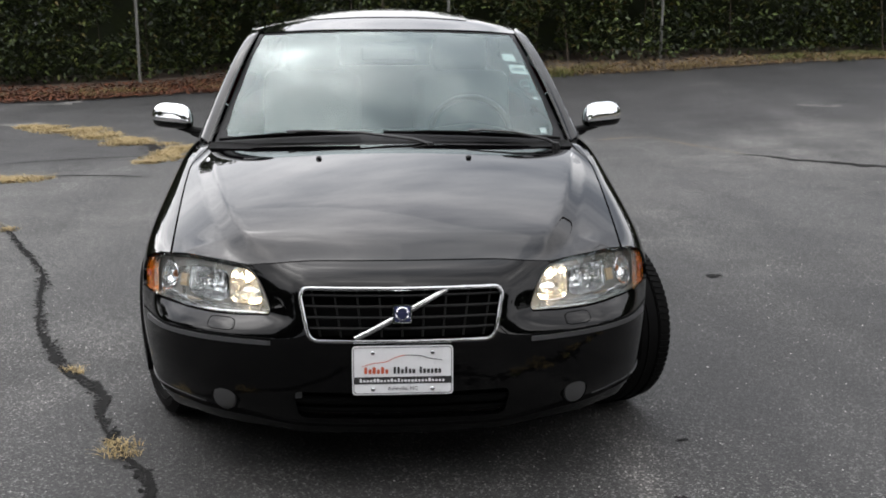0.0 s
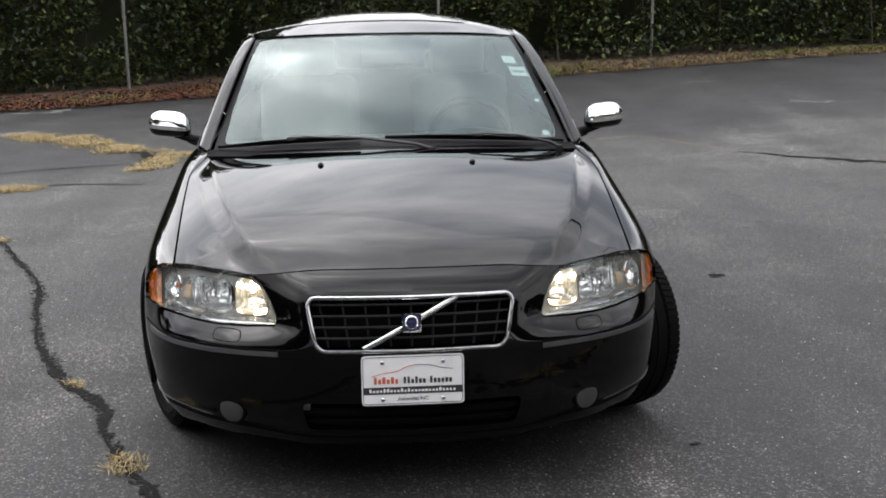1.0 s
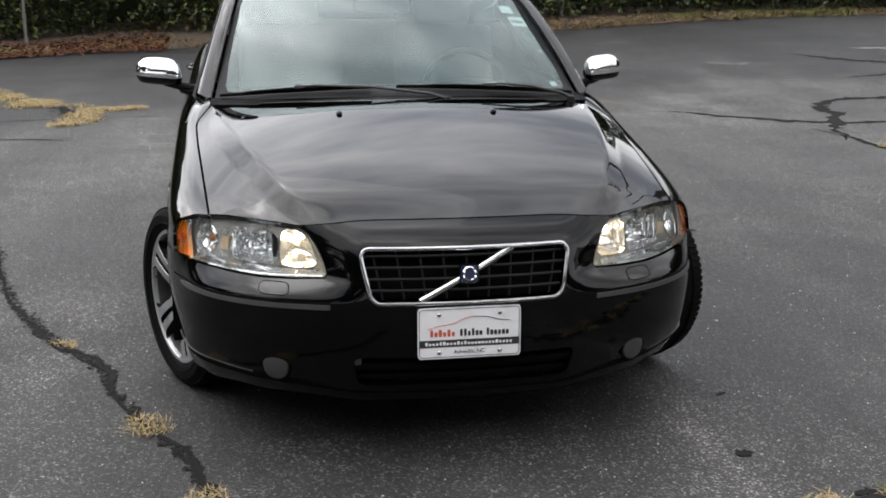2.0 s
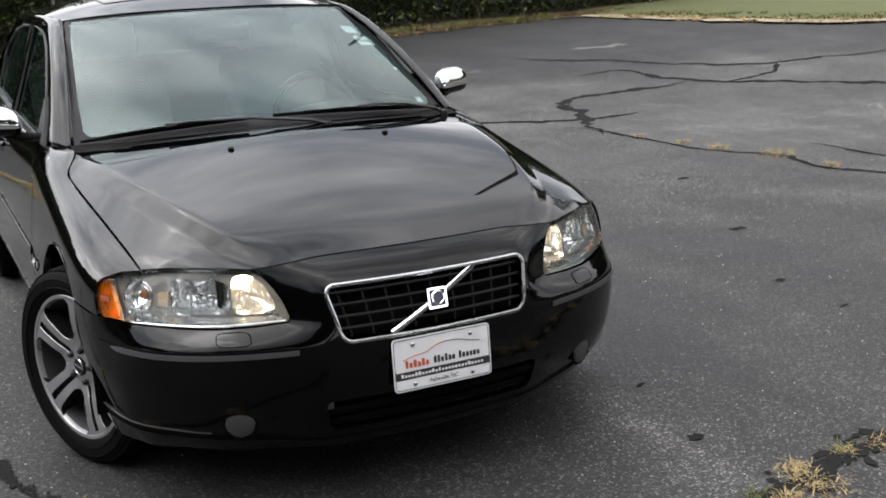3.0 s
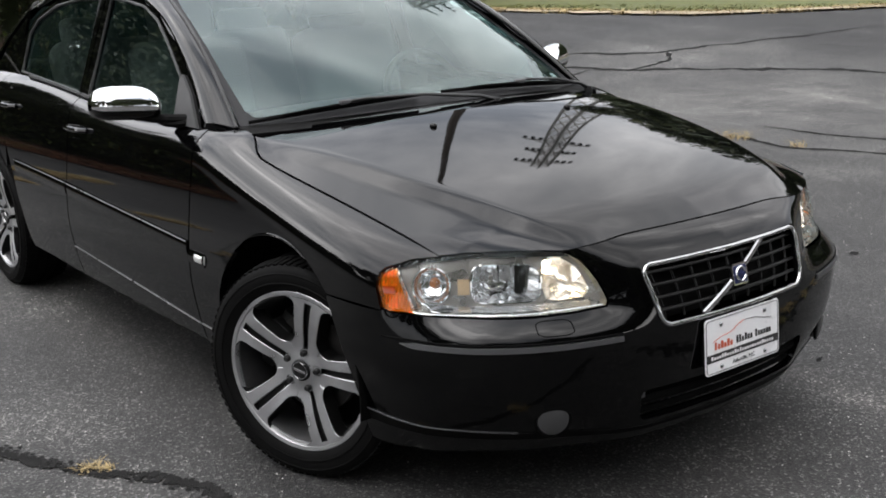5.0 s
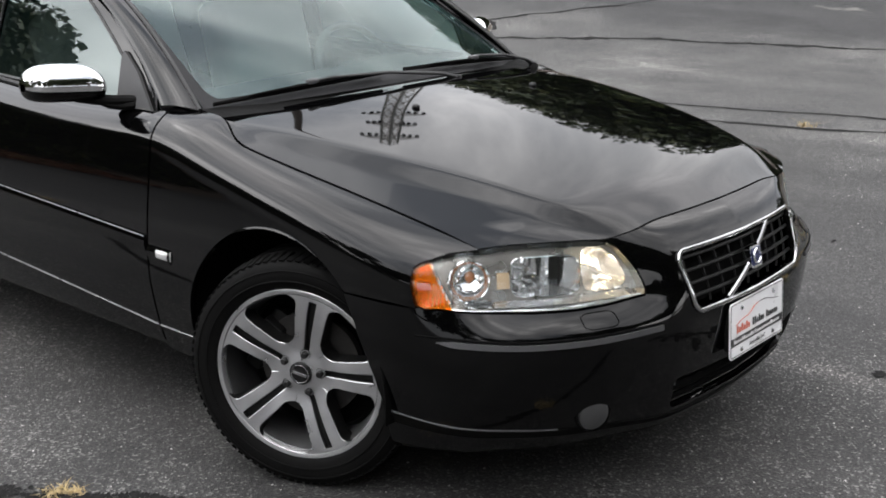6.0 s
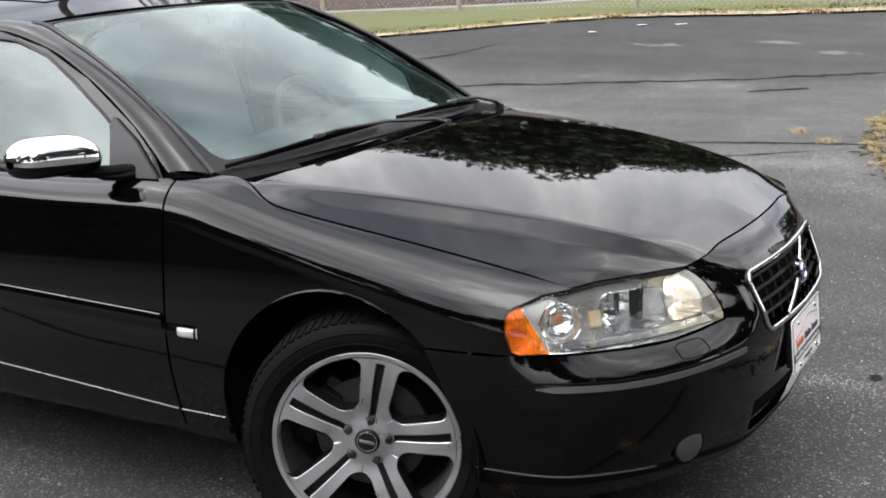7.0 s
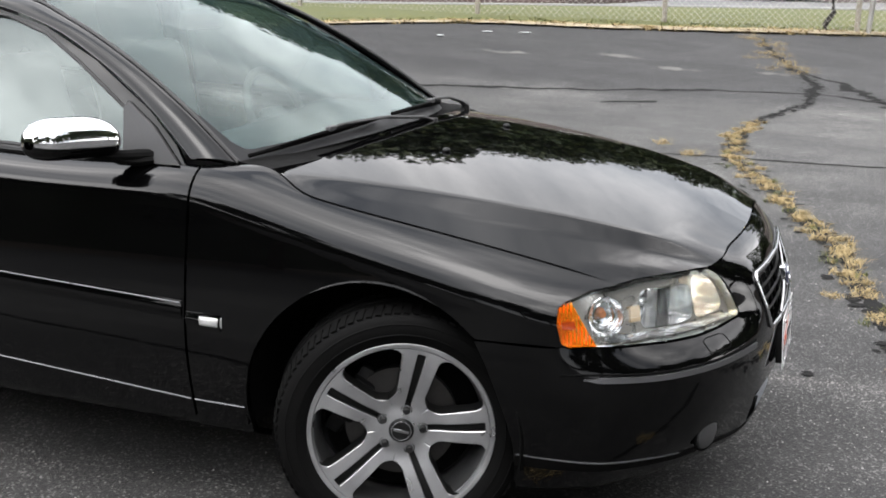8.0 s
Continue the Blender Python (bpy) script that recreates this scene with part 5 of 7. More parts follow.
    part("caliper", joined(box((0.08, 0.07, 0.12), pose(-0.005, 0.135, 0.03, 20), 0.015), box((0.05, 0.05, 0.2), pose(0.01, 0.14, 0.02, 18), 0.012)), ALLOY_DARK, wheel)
    part("wheel_back", lathe([(0.03, 0.0), (0.03, 0.2)], 40), DARK, wheel)
    return wheel


STEER = 23.0
turn0 = Matrix.Rotation(radians(14), 4, "X")
w1 = build_wheel(pose(-0.783, 0.014, R_TYRE, 0, 0, STEER) @ turn0, car)


def wheel_copy(m):
    c = copy_thing(w1, m)
    return c


wheel_copy(pose(0.783, 0.014, R_TYRE, 0, 0, 180 + STEER) @ Matrix.Rotation(radians(25), 4, "X"))
wheel_copy(pose(-0.765, 2.715, R_TYRE) @ Matrix.Rotation(radians(8), 4, "X"))
wheel_copy(pose(0.765, 2.715, R_TYRE, 0, 0, 180) @ Matrix.Rotation(radians(40), 4, "X"))

# ---- door mirrors ----
def mirror_skin(s, t, shrink=0.0):
    """s: along the housing, t: round it."""
    x = -0.850 - 0.192 * s
    e = abs(2 * s - 1)
    boxy, dome = (1 - e ** 6) ** 0.42, (1 - e ** 3.4) ** 0.5
    deep = 0.066 * boxy - shrink
    c, d = math.cos(t), math.sin(t)
    y = deep * math.copysign(abs(c) ** 0.8, c)
    z = (0.070 * dome - shrink) * d ** 0.85 if d > 0 else -(0.044 * boxy - shrink) * abs(d) ** 0.9
    if y > 0:
        y *= 0.75
    return Vector((x, 0.822 + 0.105 * s + y, 0.995 + 0.006 * s + z))


ss = [0.5 - 0.5 * math.cos(math.pi * k / 30) for k in range(31)]
cap = sheet(mirror_skin, [0.004 + 0.992 * s for s in ss], spans(radians(-6), radians(186), 36))
mirrors = pair("door_mirror", turned_in(cap, 0.004, (0, -1, 1)), CHROME, (car, car), "chrome-capped door mirror")
# black shell carried up the housing to paint the chrome's dark ground reflection
lower = sheet(lambda s, t: mirror_skin(s, t, 0.003), [0.004 + 0.992 * s for s in ss], spans(radians(186), radians(354), 24))
pair("lower_shell", dirs(lower, (0, 0, -1)), PAINT, mirrors, "black plastic lower mirror shell, raised in place of the dark chrome reflection")
pair("mirror_glass", thick(sheet(lambda s, q: Vector((-0.853 - 0.187 * s, 0.872 + 0.105 * s, 0.975 + 0.075 * q)), spans(0.2, 0.8, 6), spans(0, 1, 4)), 0.004), MIRROR_CHROME, mirrors)
arm = [(-0.92, 0.85, 0.970), (-0.875, 0.82, 0.960), (-0.83, 0.78, 0.956), (-0.785, 0.735, 0.956)]
pair("mirror_arm", tube(arm, 0.021, 10, flat=0.75), RUBBER, mirrors)
foot = [(-0.86, 0.82, 0.958), (-0.84, 0.80, 0.945), (-0.812, 0.765, 0.94), (-0.79, 0.73, 0.945)]
pair("mirror_foot", tube(foot, 0.024, 10, flat=0.6), RUBBER, mirrors)

# ---- wipers ----
WIPER_GREY = surface("worn_wiper_paint", (0.012, 0.012, 0.012), (0.022, 0.022, 0.022), 0.5, fine=200, bump=0.05, spec=0.3)


def wiper(u0, u1, v0, v1, um, pivot):
    """Arm and blade; the blade lies along the foot of the screen."""
    pts = [screen_skin(u0 + (u1 - u0) * s, v0 + (v1 - v0) * s + 0.006 * math.sin(math.pi * s), 0.014) for s in spans(0, 1, 24)]
    w = part("wiper", tube(pts, 0.006, 6, flat=1.5, ends=lambda s: 0.5 + 0.5 * math.sin(math.pi * min(max(s, 0.06), 0.94)) ** 0.5), RUBBER, car, "black wiper lying on the screen")
    back = [p + Vector((0, -0.008, 0.007)) for p in pts[4:20]]
    part("blade_frame", tube(back, 0.0055, 6, ends=lambda s: 0.4 + 0.6 * math.sin(math.pi * s)), RUBBER, w)
    mid = screen_skin(um, v0 + (v1 - v0) * (um - u0) / (u1 - u0) + 0.006, 0.028)
    p0 = Vector(pivot)
    line = [p0, p0.lerp(mid, 0.12) + Vector((0, 0, 0.014)), p0.lerp(mid, 0.5) + Vector((0, 0, 0.022)), p0.lerp(mid, 0.9) + Vector((0, 0, 0.010)), mid]
    part("wiper_arm", tube(line, 0.010, 8, flat=0.6, ends=lambda s: 1.15 - 0.55 * s), WIPER_GREY, w)
    knob = lathe([(-0.010, 0.0), (-0.008, 0.012), (0.0, 0.016), (0.02, 0.017)], 16)
    bmesh.ops.transform(knob, matrix=Matrix.Translation(p0) @ pose(0, 0, 0, 0, 90, 0), verts=knob.verts[:])
    part("pivot_cap", knob, TRIM, w)
    part("joint", box((0.045, 0.018, 0.016), Matrix.Translation(mid), 0.005), STRIP, w)


wiper(-0.96, -0.18, 0.006, 0.034, -0.55, (0.15, 0.30, 0.958))
wiper(-0.05, 0.955, 0.036, 0.002, 0.45, (0.66, 0.375, 0.945))

# ---- cabin ----
dash = sheet(lambda u, v: Vector((0.70 * u, 0.50 + 0.42 * v - 0.02 * u * u, 0.935 - 0.02 * u * u + 0.03 * math.sin(math.pi * v) - 0.08 * max(v - 0.8, 0) * 5 + 0.03 * math.exp(-((u - 0.52) / 0.22) ** 2) * ease(0.3, 0.8, v))), spans(-1, 1, 30), spans(0, 1, 16))
part("dashboard", thick(dirs(dash, (0, 0, 1)), 0.06), CABIN, car, "dark grey dashboard")
wheel_m = pose(0.37, 1.0, 0.90, 66)
steer = part("steering_wheel", tube([wheel_m @ Vector((0.185 * math.cos(t), 0.185 * math.sin(t), 0)) for t in (2 * math.pi * k / 40 for k in range(40))], 0.015, 10, True, up=(0, 1, 0)), CABIN, car, "dark steering wheel")
part("wheel_boss", box((0.15, 0.12, 0.05), wheel_m @ pose(0, -0.01, -0.02), 0.025), CABIN, steer)
for a in (0, 180, 270):
    part("wheel_spoke", box((0.12, 0.035, 0.02), wheel_m @ pose(0, 0, -0.01, 0, 0, a) @ pose(0.115, 0, 0), 0.006), CABIN, steer)


def seat_at(x, y):
    cushion = box((0.50, 0.50, 0.18), pose(x, y - 0.22, 0.52, 8), 0.06, 4)
    s = part("front_seat", cushion, SEAT, car, "pale grey leather front seat")
    part("seat_back", box((0.48, 0.16, 0.62), pose(x, y + 0.10, 0.85, -14), 0.06, 4), SEAT, s)
    part("headrest", box((0.27, 0.10, 0.18), pose(x, y + 0.205, 1.235, -12), 0.04, 4), SEAT, s)
    for dx in (-0.05, 0.05):
        part("headrest_post", tube([(x + dx, y + 0.17, 1.1), (x + dx, y + 0.2, 1.2)], 0.007, 8), CHROME, s)


seat_at(-0.37, 1.45)
seat_at(0.37, 1.45)
bench = part("rear_bench", box((1.25, 0.5, 0.2), pose(0, 2.15, 0.52, 6), 0.06, 4), SEAT, car, "pale grey leather rear bench")
part("bench_back", box((1.22, 0.16, 0.58), pose(0, 2.46, 0.84, -22), 0.06, 4), SEAT, bench)
for x in (-0.4, 0.4):
    part("headrest", box((0.26, 0.09, 0.16), pose(x, 2.60, 1.14, -14), 0.035, 4), SEAT, bench)
part("parcel_shelf", box((1.2, 0.45, 0.03), pose(0, 2.85, 1.0), 0.01), CABIN, car)
part("inside_mirror", box((0.25, 0.03, 0.065), pose(0.0, 1.08, 1.268, 8), 0.014, 3), CABIN, car, "dark inside mirror")
part("headliner", sheet(lambda u, v: roof_skin(0.97 * u, v) + Vector((0, 0, -0.035)), spans(-1, 1, 20), spans(0.02, 1, 16)), CABIN, car)

# ---- the lot ----
def lie(x, y):
    """Height of the lot: flat by the car, rising gently to the north-east."""
    return 0.5 * ease(7, 15, (x + y) * 0.7071)


def asphalt():
    m, nt, p = shader("weathered_asphalt")
    c = nt.nodes.new("ShaderNodeTexCoord")
    stones = nt.nodes.new("ShaderNodeTexVoronoi")
    stones.inputs["Scale"].default_value = 165.0
    nt.links.new(c.outputs["Object"], stones.inputs["Vector"])
    grit = noise_tex(nt, 260.0, 2.0)
    patch = noise_tex(nt, 0.35, 5.0, 0.6, distort=0.6)
    stain = noise_tex(nt, 1.7, 4.0, 0.6)
    dark = ramp(nt, mixed(nt, patch, stain, 0.45), [(0.35, (0.0107, 0.0105, 0.0106)), (0.5, (0.0168, 0.0165, 0.0164)), (0.63, (0.0285, 0.028, 0.0277))])
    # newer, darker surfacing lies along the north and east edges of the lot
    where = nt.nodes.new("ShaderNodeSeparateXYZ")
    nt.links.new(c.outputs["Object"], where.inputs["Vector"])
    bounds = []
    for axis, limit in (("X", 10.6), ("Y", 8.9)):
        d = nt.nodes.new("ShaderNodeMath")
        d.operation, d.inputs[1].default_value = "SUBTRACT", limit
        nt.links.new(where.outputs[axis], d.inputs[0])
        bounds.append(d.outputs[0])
    # towards the north-west corner the trees' shade is put into the colour
    nw_shade = nt.nodes.new("ShaderNodeMath")
    nw_shade.operation, nw_shade.inputs[1].default_value = "MULTIPLY_ADD", -0.6
    nt.links.new(where.outputs["X"], nw_shade.inputs[0])
    nt.links.new(bounds[1], nw_shade.inputs[2])
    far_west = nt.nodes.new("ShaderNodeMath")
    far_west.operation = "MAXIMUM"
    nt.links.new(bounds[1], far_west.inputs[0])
    nt.links.new(nw_shade.outputs[0], far_west.inputs[1])
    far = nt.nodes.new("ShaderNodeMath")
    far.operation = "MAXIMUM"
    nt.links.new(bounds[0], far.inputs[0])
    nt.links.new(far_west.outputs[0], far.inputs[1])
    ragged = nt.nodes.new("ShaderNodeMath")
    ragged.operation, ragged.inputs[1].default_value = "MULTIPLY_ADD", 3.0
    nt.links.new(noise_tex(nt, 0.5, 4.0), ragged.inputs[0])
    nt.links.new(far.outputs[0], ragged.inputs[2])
    streak_at = nt.nodes.new("ShaderNodeMapping")
    streak_at.inputs["Scale"].default_value = (1.6, 0.35, 1.0)
    nt.links.new(c.outputs["Object"], streak_at.inputs["Vector"])
    streak = nt.nodes.new("ShaderNodeTexNoise")
    streak.inputs["Scale"].default_value, streak.inputs["Detail"].default_value = 1.1, 5.0
    nt.links.new(streak_at.outputs["Vector"], streak.inputs["Vector"])
    dark = mixed(nt, dark, ramp(nt, streak.outputs["Fac"], [(0.36, (0.8, 0.8, 0.8)), (0.58, (1.15, 1.15, 1.14)), (0.66, (1.35, 1.34, 1.33)), (0.74, (2.2, 2.15, 2.1))]), 1.0, "MULTIPLY")
    # older middle is paler, and the far grazing sheen is put into this tone
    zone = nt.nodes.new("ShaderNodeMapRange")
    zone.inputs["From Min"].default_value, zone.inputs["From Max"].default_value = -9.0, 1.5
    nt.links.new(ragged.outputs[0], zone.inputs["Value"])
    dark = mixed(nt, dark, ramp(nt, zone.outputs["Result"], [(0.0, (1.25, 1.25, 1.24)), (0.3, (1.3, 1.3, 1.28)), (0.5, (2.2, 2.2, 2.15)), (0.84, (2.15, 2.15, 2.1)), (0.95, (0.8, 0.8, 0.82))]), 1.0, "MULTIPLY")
    tint = nt.nodes.new("ShaderNodeSeparateColor")
    nt.links.new(stones.outputs["Color"], tint.inputs["Color"])
    bright = ramp(nt, tint.outputs["Red"], [(0.0, (0.40, 0.40, 0.40)), (0.55, (0.82, 0.82, 0.82)), (0.8, (1.3, 1.3, 1.3)), (0.91, (2.5, 2.5, 2.45)), (1.0, (5.2, 5.2, 5.05))])
    col = mixed(nt, dark, bright, 1.0, "MULTIPLY")
    col = mixed(nt, col, ramp(nt, grit, [(0.3, (0.6, 0.6, 0.6)), (0.7, (1.45, 1.45, 1.45))]), 0.8, "MULTIPLY")
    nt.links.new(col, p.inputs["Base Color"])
    nt.links.new(ramp(nt, patch, [(0.3, (0.56,) * 3), (0.7, (0.76,) * 3)]), p.inputs["Roughness"])
    p.inputs["Specular IOR Level"].default_value = 0.3
    height = mixed(nt, stones.outputs["Distance"], grit, 0.4)
    bumped(nt, p, height, 0.5, 0.006)
    return m


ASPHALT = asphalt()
TAR = surface("crack_sealing_tar", (0.005, 0.005, 0.005), (0.019, 0.0185, 0.018), 0.9, scale=30, fine=160, bump=0.3, spec=0.08)
DIRT = surface("tan_dirt", (0.025, 0.016, 0.010), (0.06, 0.042, 0.027), 0.95, scale=4, fine=70, bump=0.4)
VERGE = surface("mown_grass_soil", (0.042, 0.052, 0.012), (0.09, 0.09, 0.026), 0.95, scale=3, fine=60, bump=0.5)
BANK = surface("brown_earth_bank", (0.014, 0.009, 0.007), (0.04, 0.027, 0.02), 0.95, scale=1.2, fine=20, bump=0.5)
ROAD = surface("pale_road", (0.085, 0.085, 0.086), (0.125, 0.124, 0.122), 0.85, scale=0.8, fine=40)

reach = [-900, -400, -180, -90, -50, -35, -25, -18] + spans(-14, 22, 72) + [25, 30, 40, 60, 110, 220, 450, 900]
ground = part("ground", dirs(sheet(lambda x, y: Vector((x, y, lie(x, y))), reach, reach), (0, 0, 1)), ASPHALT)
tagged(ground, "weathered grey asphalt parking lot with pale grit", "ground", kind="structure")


def ribbon(name, pts, width, seed, material, label, lift=0.004, rag=0.45, step=0.05):
    """An uneven band along a line on the ground."""
    rnd = random.Random(seed)
    n = len(pts)
    fx, fy = curve(range(n), [p[0] for p in pts]), curve(range(n), [p[1] for p in pts])
    length = sum(math.dist(a, b) for a, b in zip(pts, pts[1:]))
    count = max(12, int(length / step))
    bm, rows = bmesh.new(), []
    for k in range(count + 1):
        s = (n - 1) * k / count
        x, y = fx(s), fy(s)
        tx, ty = fx(min(s + 0.02, n - 1)) - fx(max(s - 0.02, 0)), fy(min(s + 0.02, n - 1)) - fy(max(s - 0.02, 0))
        far = math.hypot(tx, ty) or 1
        nx, ny = -ty / far, tx / far
        wob = noise.noise(Vector((x * 2.3, y * 2.3, seed))) * width * 0.9 + noise.noise(Vector((x * 9, y * 9, seed))) * width * 0.25
        x, y = x + nx * wob, y + ny * wob
        gape = 0.85 + 0.75 * noise.noise(Vector((x * 1.9, y * 1.9, seed + 5)))
        ends = gape * min(1.0, 6 * k / count + 0.15, 6 * (count - k) / count + 0.15)
        a = width * ends * (0.5 + rag * noise.noise(Vector((x * 7, y * 7, seed + 3))) + rag * 0.5 * rnd.uniform(-1, 1))
        b = width * ends * (0.5 + rag * noise.noise(Vector((x * 7, y * 7, seed + 9))) + rag * 0.5 * rnd.uniform(-1, 1))
        row = [(x + nx * max(a, 0.003), y + ny * max(a, 0.003)), (x, y), (x - nx * max(b, 0.003), y - ny * max(b, 0.003))]
        rows.append([bm.verts.new((p, q, lie(p, q) + lift)) for p, q in row])
    for a, b in zip(rows, rows[1:]):
        for k in range(2):
            bm.faces.new((a[k], b[k], b[k + 1], a[k + 1]))
    return tagged(part(name, dirs(bm, (0, 0, 1)), material), label, "crack", kind="structure")


NEAR = [(-3.6, 4.9), (-2.5, 3.36), (-2.14, 2.6), (-1.90, 2.08), (-1.76, 1.46), (-1.60, 0.97), (-1.36, 0.44), (-1.18, 0.18), (-1.085, -0.12), (-0.955, -0.43), (-0.825, -0.67), (-0.765, -0.9), (-0.62, -1.25), (-0.35, -1.7)]
ACROSS = [(16.2, 0.9), (14.7, 0.53), (13.4, 0.21), (12.4, -0.15), (11.4, -0.33), (9.73, -0.34), (8.04, 0.02), (6.98, 0.08), (5.6, -0.06), (4.83, -0.35), (3.91, -0.62), (2.96, -0.93), (2.2, -1.06), (1.68, -1.18), (1.04, -1.28), (0.64, -1.42), (0.1, -1.8)]
ribbon("crack", NEAR, 0.030, 1, TAR, "dark open crack in the asphalt with grass in it", rag=0.75, step=0.009)
ribbon("crack", ACROSS[5:], 0.055, 2, TAR, "dark crack in the asphalt overgrown with dry grass")
ribbon("crack", ACROSS[:6], 0.11, 3, TAR, "wide tar-sealed crack in the asphalt")
ribbon("crack", [(2.27, 7.6), (2.83, 7.75), (3.14, 7.3), (3.55, 6.5)], 0.055, 4, surface("tan_crack_grit", (0.07, 0.052, 0.035), (0.15, 0.12, 0.085), 0.95, scale=9, fine=60, bump=0.3), "thin crack filled with tan grit")
ribbon("crack", [(3.5, 6.5), (3.95, 6.05), (4.55, 5.65), (5.0, 5.55), (5.4, 5.55)], 0.13, 5, TAR, "tar-sealed crack in the asphalt")
ribbon("crack", [(6.3, 9.6), (6.66, 9.0), (7.1, 8.4), (7.5, 7.6), (8.28, 6.82), (8.79, 6.68), (9.92, 6.3), (11.5, 5.9)], 0.10, 6, TAR, "tar-sealed crack in the asphalt")
ribbon("crack", [(5.9, 8.0), (6.74, 7.77), (6.9, 6.9), (7.4, 6.13), (8.0, 5.35), (8.6, 4.5), (9.0, 3.68), (9.43, 2.74), (9.83, 1.92), (10.4, 1.06), (10.6, 0.45), (10.75, -0.25), (10.3, -1.1), (10.0, -2.5)], 0.11, 7, TAR, "long tar-sealed seam in the asphalt")
ribbon("crack", [(8.33, 6.8), (7.85, 6.35), (7.2, 6.35)], 0.09, 8, TAR, "tar-sealed crack in the asphalt")
ribbon("crack", [(6.9, 6.75), (6.28, 6.64), (5.66, 6.72), (5.12, 6.53), (5.05, 6.11), (4.8, 5.6), (4.5, 5.1), (4.4, 4.65)], 0.12, 9, TAR, "broad tar-sealed crack in the asphalt")
ribbon("crack", [(4.4, 5.3), (4.48, 4.75), (4.46, 3.99), (4.56, 3.22), (4.72, 2.87), (4.64, 2.33), (4.78, 1.9), (5.0, 1.0), (5.55, 0.0)], 0.06, 10, TAR, "tar-sealed crack with dry grass tufts")
ribbon("crack", [(5.35, 3.2), (5.30, 2.4), (5.6, 1.2), (5.7, 0.3), (5.7, -0.7), (5.8, -2.2)], 0.05, 11, TAR, "thin seam in the asphalt")
ribbon("crack", [(12.9, 0.1), (12.3, -0.4), (11.6, -0.75), (10.9, -0.9), (10.1, -1.15), (9.0, -1.6)], 0.16, 12, TAR, "broad tar patch where cracks meet")
ribbon("crack", [(8.78, 1.75), (8.95, 1.5), (9.2, 1.2)], 0.13, 13, TAR, "dark oil stain on the asphalt", rag=0.3)
ribbon("crack", [(-3.5, 6.1), (-2.9, 6.4), (-2.2, 6.6), (-1.2, 6.7)], 0.03, 14, TAR, "thin crack in the asphalt")
ribbon("crack", [(-3.2, 5.3), (-2.6, 5.5), (-1.9, 5.4)], 0.03, 15, TAR, "thin crack in the asphalt")
for k, (x, y, r) in enumerate([(0.87, -0.92, 0.03), (1.0, -0.44, 0.022), (2.29, -0.14, 0.028), (1.82, 1.83, 0.045), (2.9, 1.2, 0.05), (3.6, 2.6, 0.05), (2.35, 0.3, 0.03)]):
    ribbon("stain", [(x - r, y - 0.3 * r), (x, y), (x + r, y + 0.2 * r)], r, 30 + k, TAR, "small dark oil spot on the asphalt", rag=0.5, step=0.01)


def crumbs(name, pts, n, seed, spread, size, material, label):
    """Small ragged patches of broken edge strewn along a crack."""
    rnd = random.Random(seed)
    legs = [(p, q, math.dist(p, q)) for p, q in zip(pts, pts[1:])]
    verts, faces = [], []
    for _ in range(n):
        (ax, ay), (bx, by), far = rnd.choices(legs, [leg[2] for leg in legs])[0]
        q = rnd.random()
        x, y = ax + (bx - ax) * q + rnd.gauss(0, spread), ay + (by - ay) * q + rnd.gauss(0, spread)
        r, m, k = size * rnd.uniform(0.4, 1.5), len(verts), rnd.randint(5, 7)
        turn, long = rnd.uniform(0, 6.283), rnd.uniform(0.45, 1.0)
        for j in range(k):
            a, e = 6.283 * j / k, r * rnd.uniform(0.6, 1.25)
            u, v = e * math.cos(a), e * long * math.sin(a)
            px, py = x + u * math.cos(turn) - v * math.sin(turn), y + u * math.sin(turn) + v * math.cos(turn)
            verts.append((px, py, lie(px, py) + 0.0045 + 0.0008 * rnd.random()))
        faces.append(tuple(range(m, m + k)))
    me = bpy.data.meshes.new(name)
    me.from_pydata(verts, [], faces)
    me.materials.append(material)
    tagged(new(name, me), label, "crack", kind="stuff")


crumbs("crack_crumbs", NEAR[1:], 1100, 91, 0.014, 0.010, TAR, "dark broken edges of the near crack")
crumbs("crack_crumbs", ACROSS[3:], 900, 92, 0.05, 0.03, TAR, "dark broken edges of the crack across the lot")
crumbs("crack_crumbs", [(-3.9, 9.1), (-3.19, 8.4), (-2.31, 7.47), (-2.0, 6.6)], 260, 93, 0.06, 0.025, TAR, "dark broken edges of an old crack")

GRIT = surface("pale_worn_grit", (0.075, 0.073, 0.069), (0.13, 0.127, 0.12), 0.9, scale=9, fine=120, bump=0.4, spec=0.2)
for k, (pts, w) in enumerate([([(-4.7, 11.35), (-4.4, 11.5), (-4.0, 11.95)], 0.22), ([(-4.6, 9.05), (-4.2, 9.2), (-3.8, 9.35)], 0.20), ([(5.1, 9.3), (5.35, 9.22), (5.6, 9.15)], 0.13), ([(4.3, 11.3), (4.6, 11.3), (4.8, 11.25)], 0.10), ([(12.0, 1.75), (12.05, 1.5), (12.1, 1.2)], 0.22), ([(12.7, 2.7), (12.6, 2.4), (12.6, 2.1)], 0.18), ([(12.4, 0.5), (12.45, 0.2), (12.4, 0.05)], 0.14), ([(11.9, 4.2), (11.8, 3.9), (11.9, 3.5)], 0.16), ([(7.2, 9.6), (7.6, 9.4), (8.0, 9.3)], 0.16)]):
    ribbon("worn_patch", pts, w, 60 + k, GRIT, "pale worn gritty streak on the asphalt", rag=0.6, step=0.04)


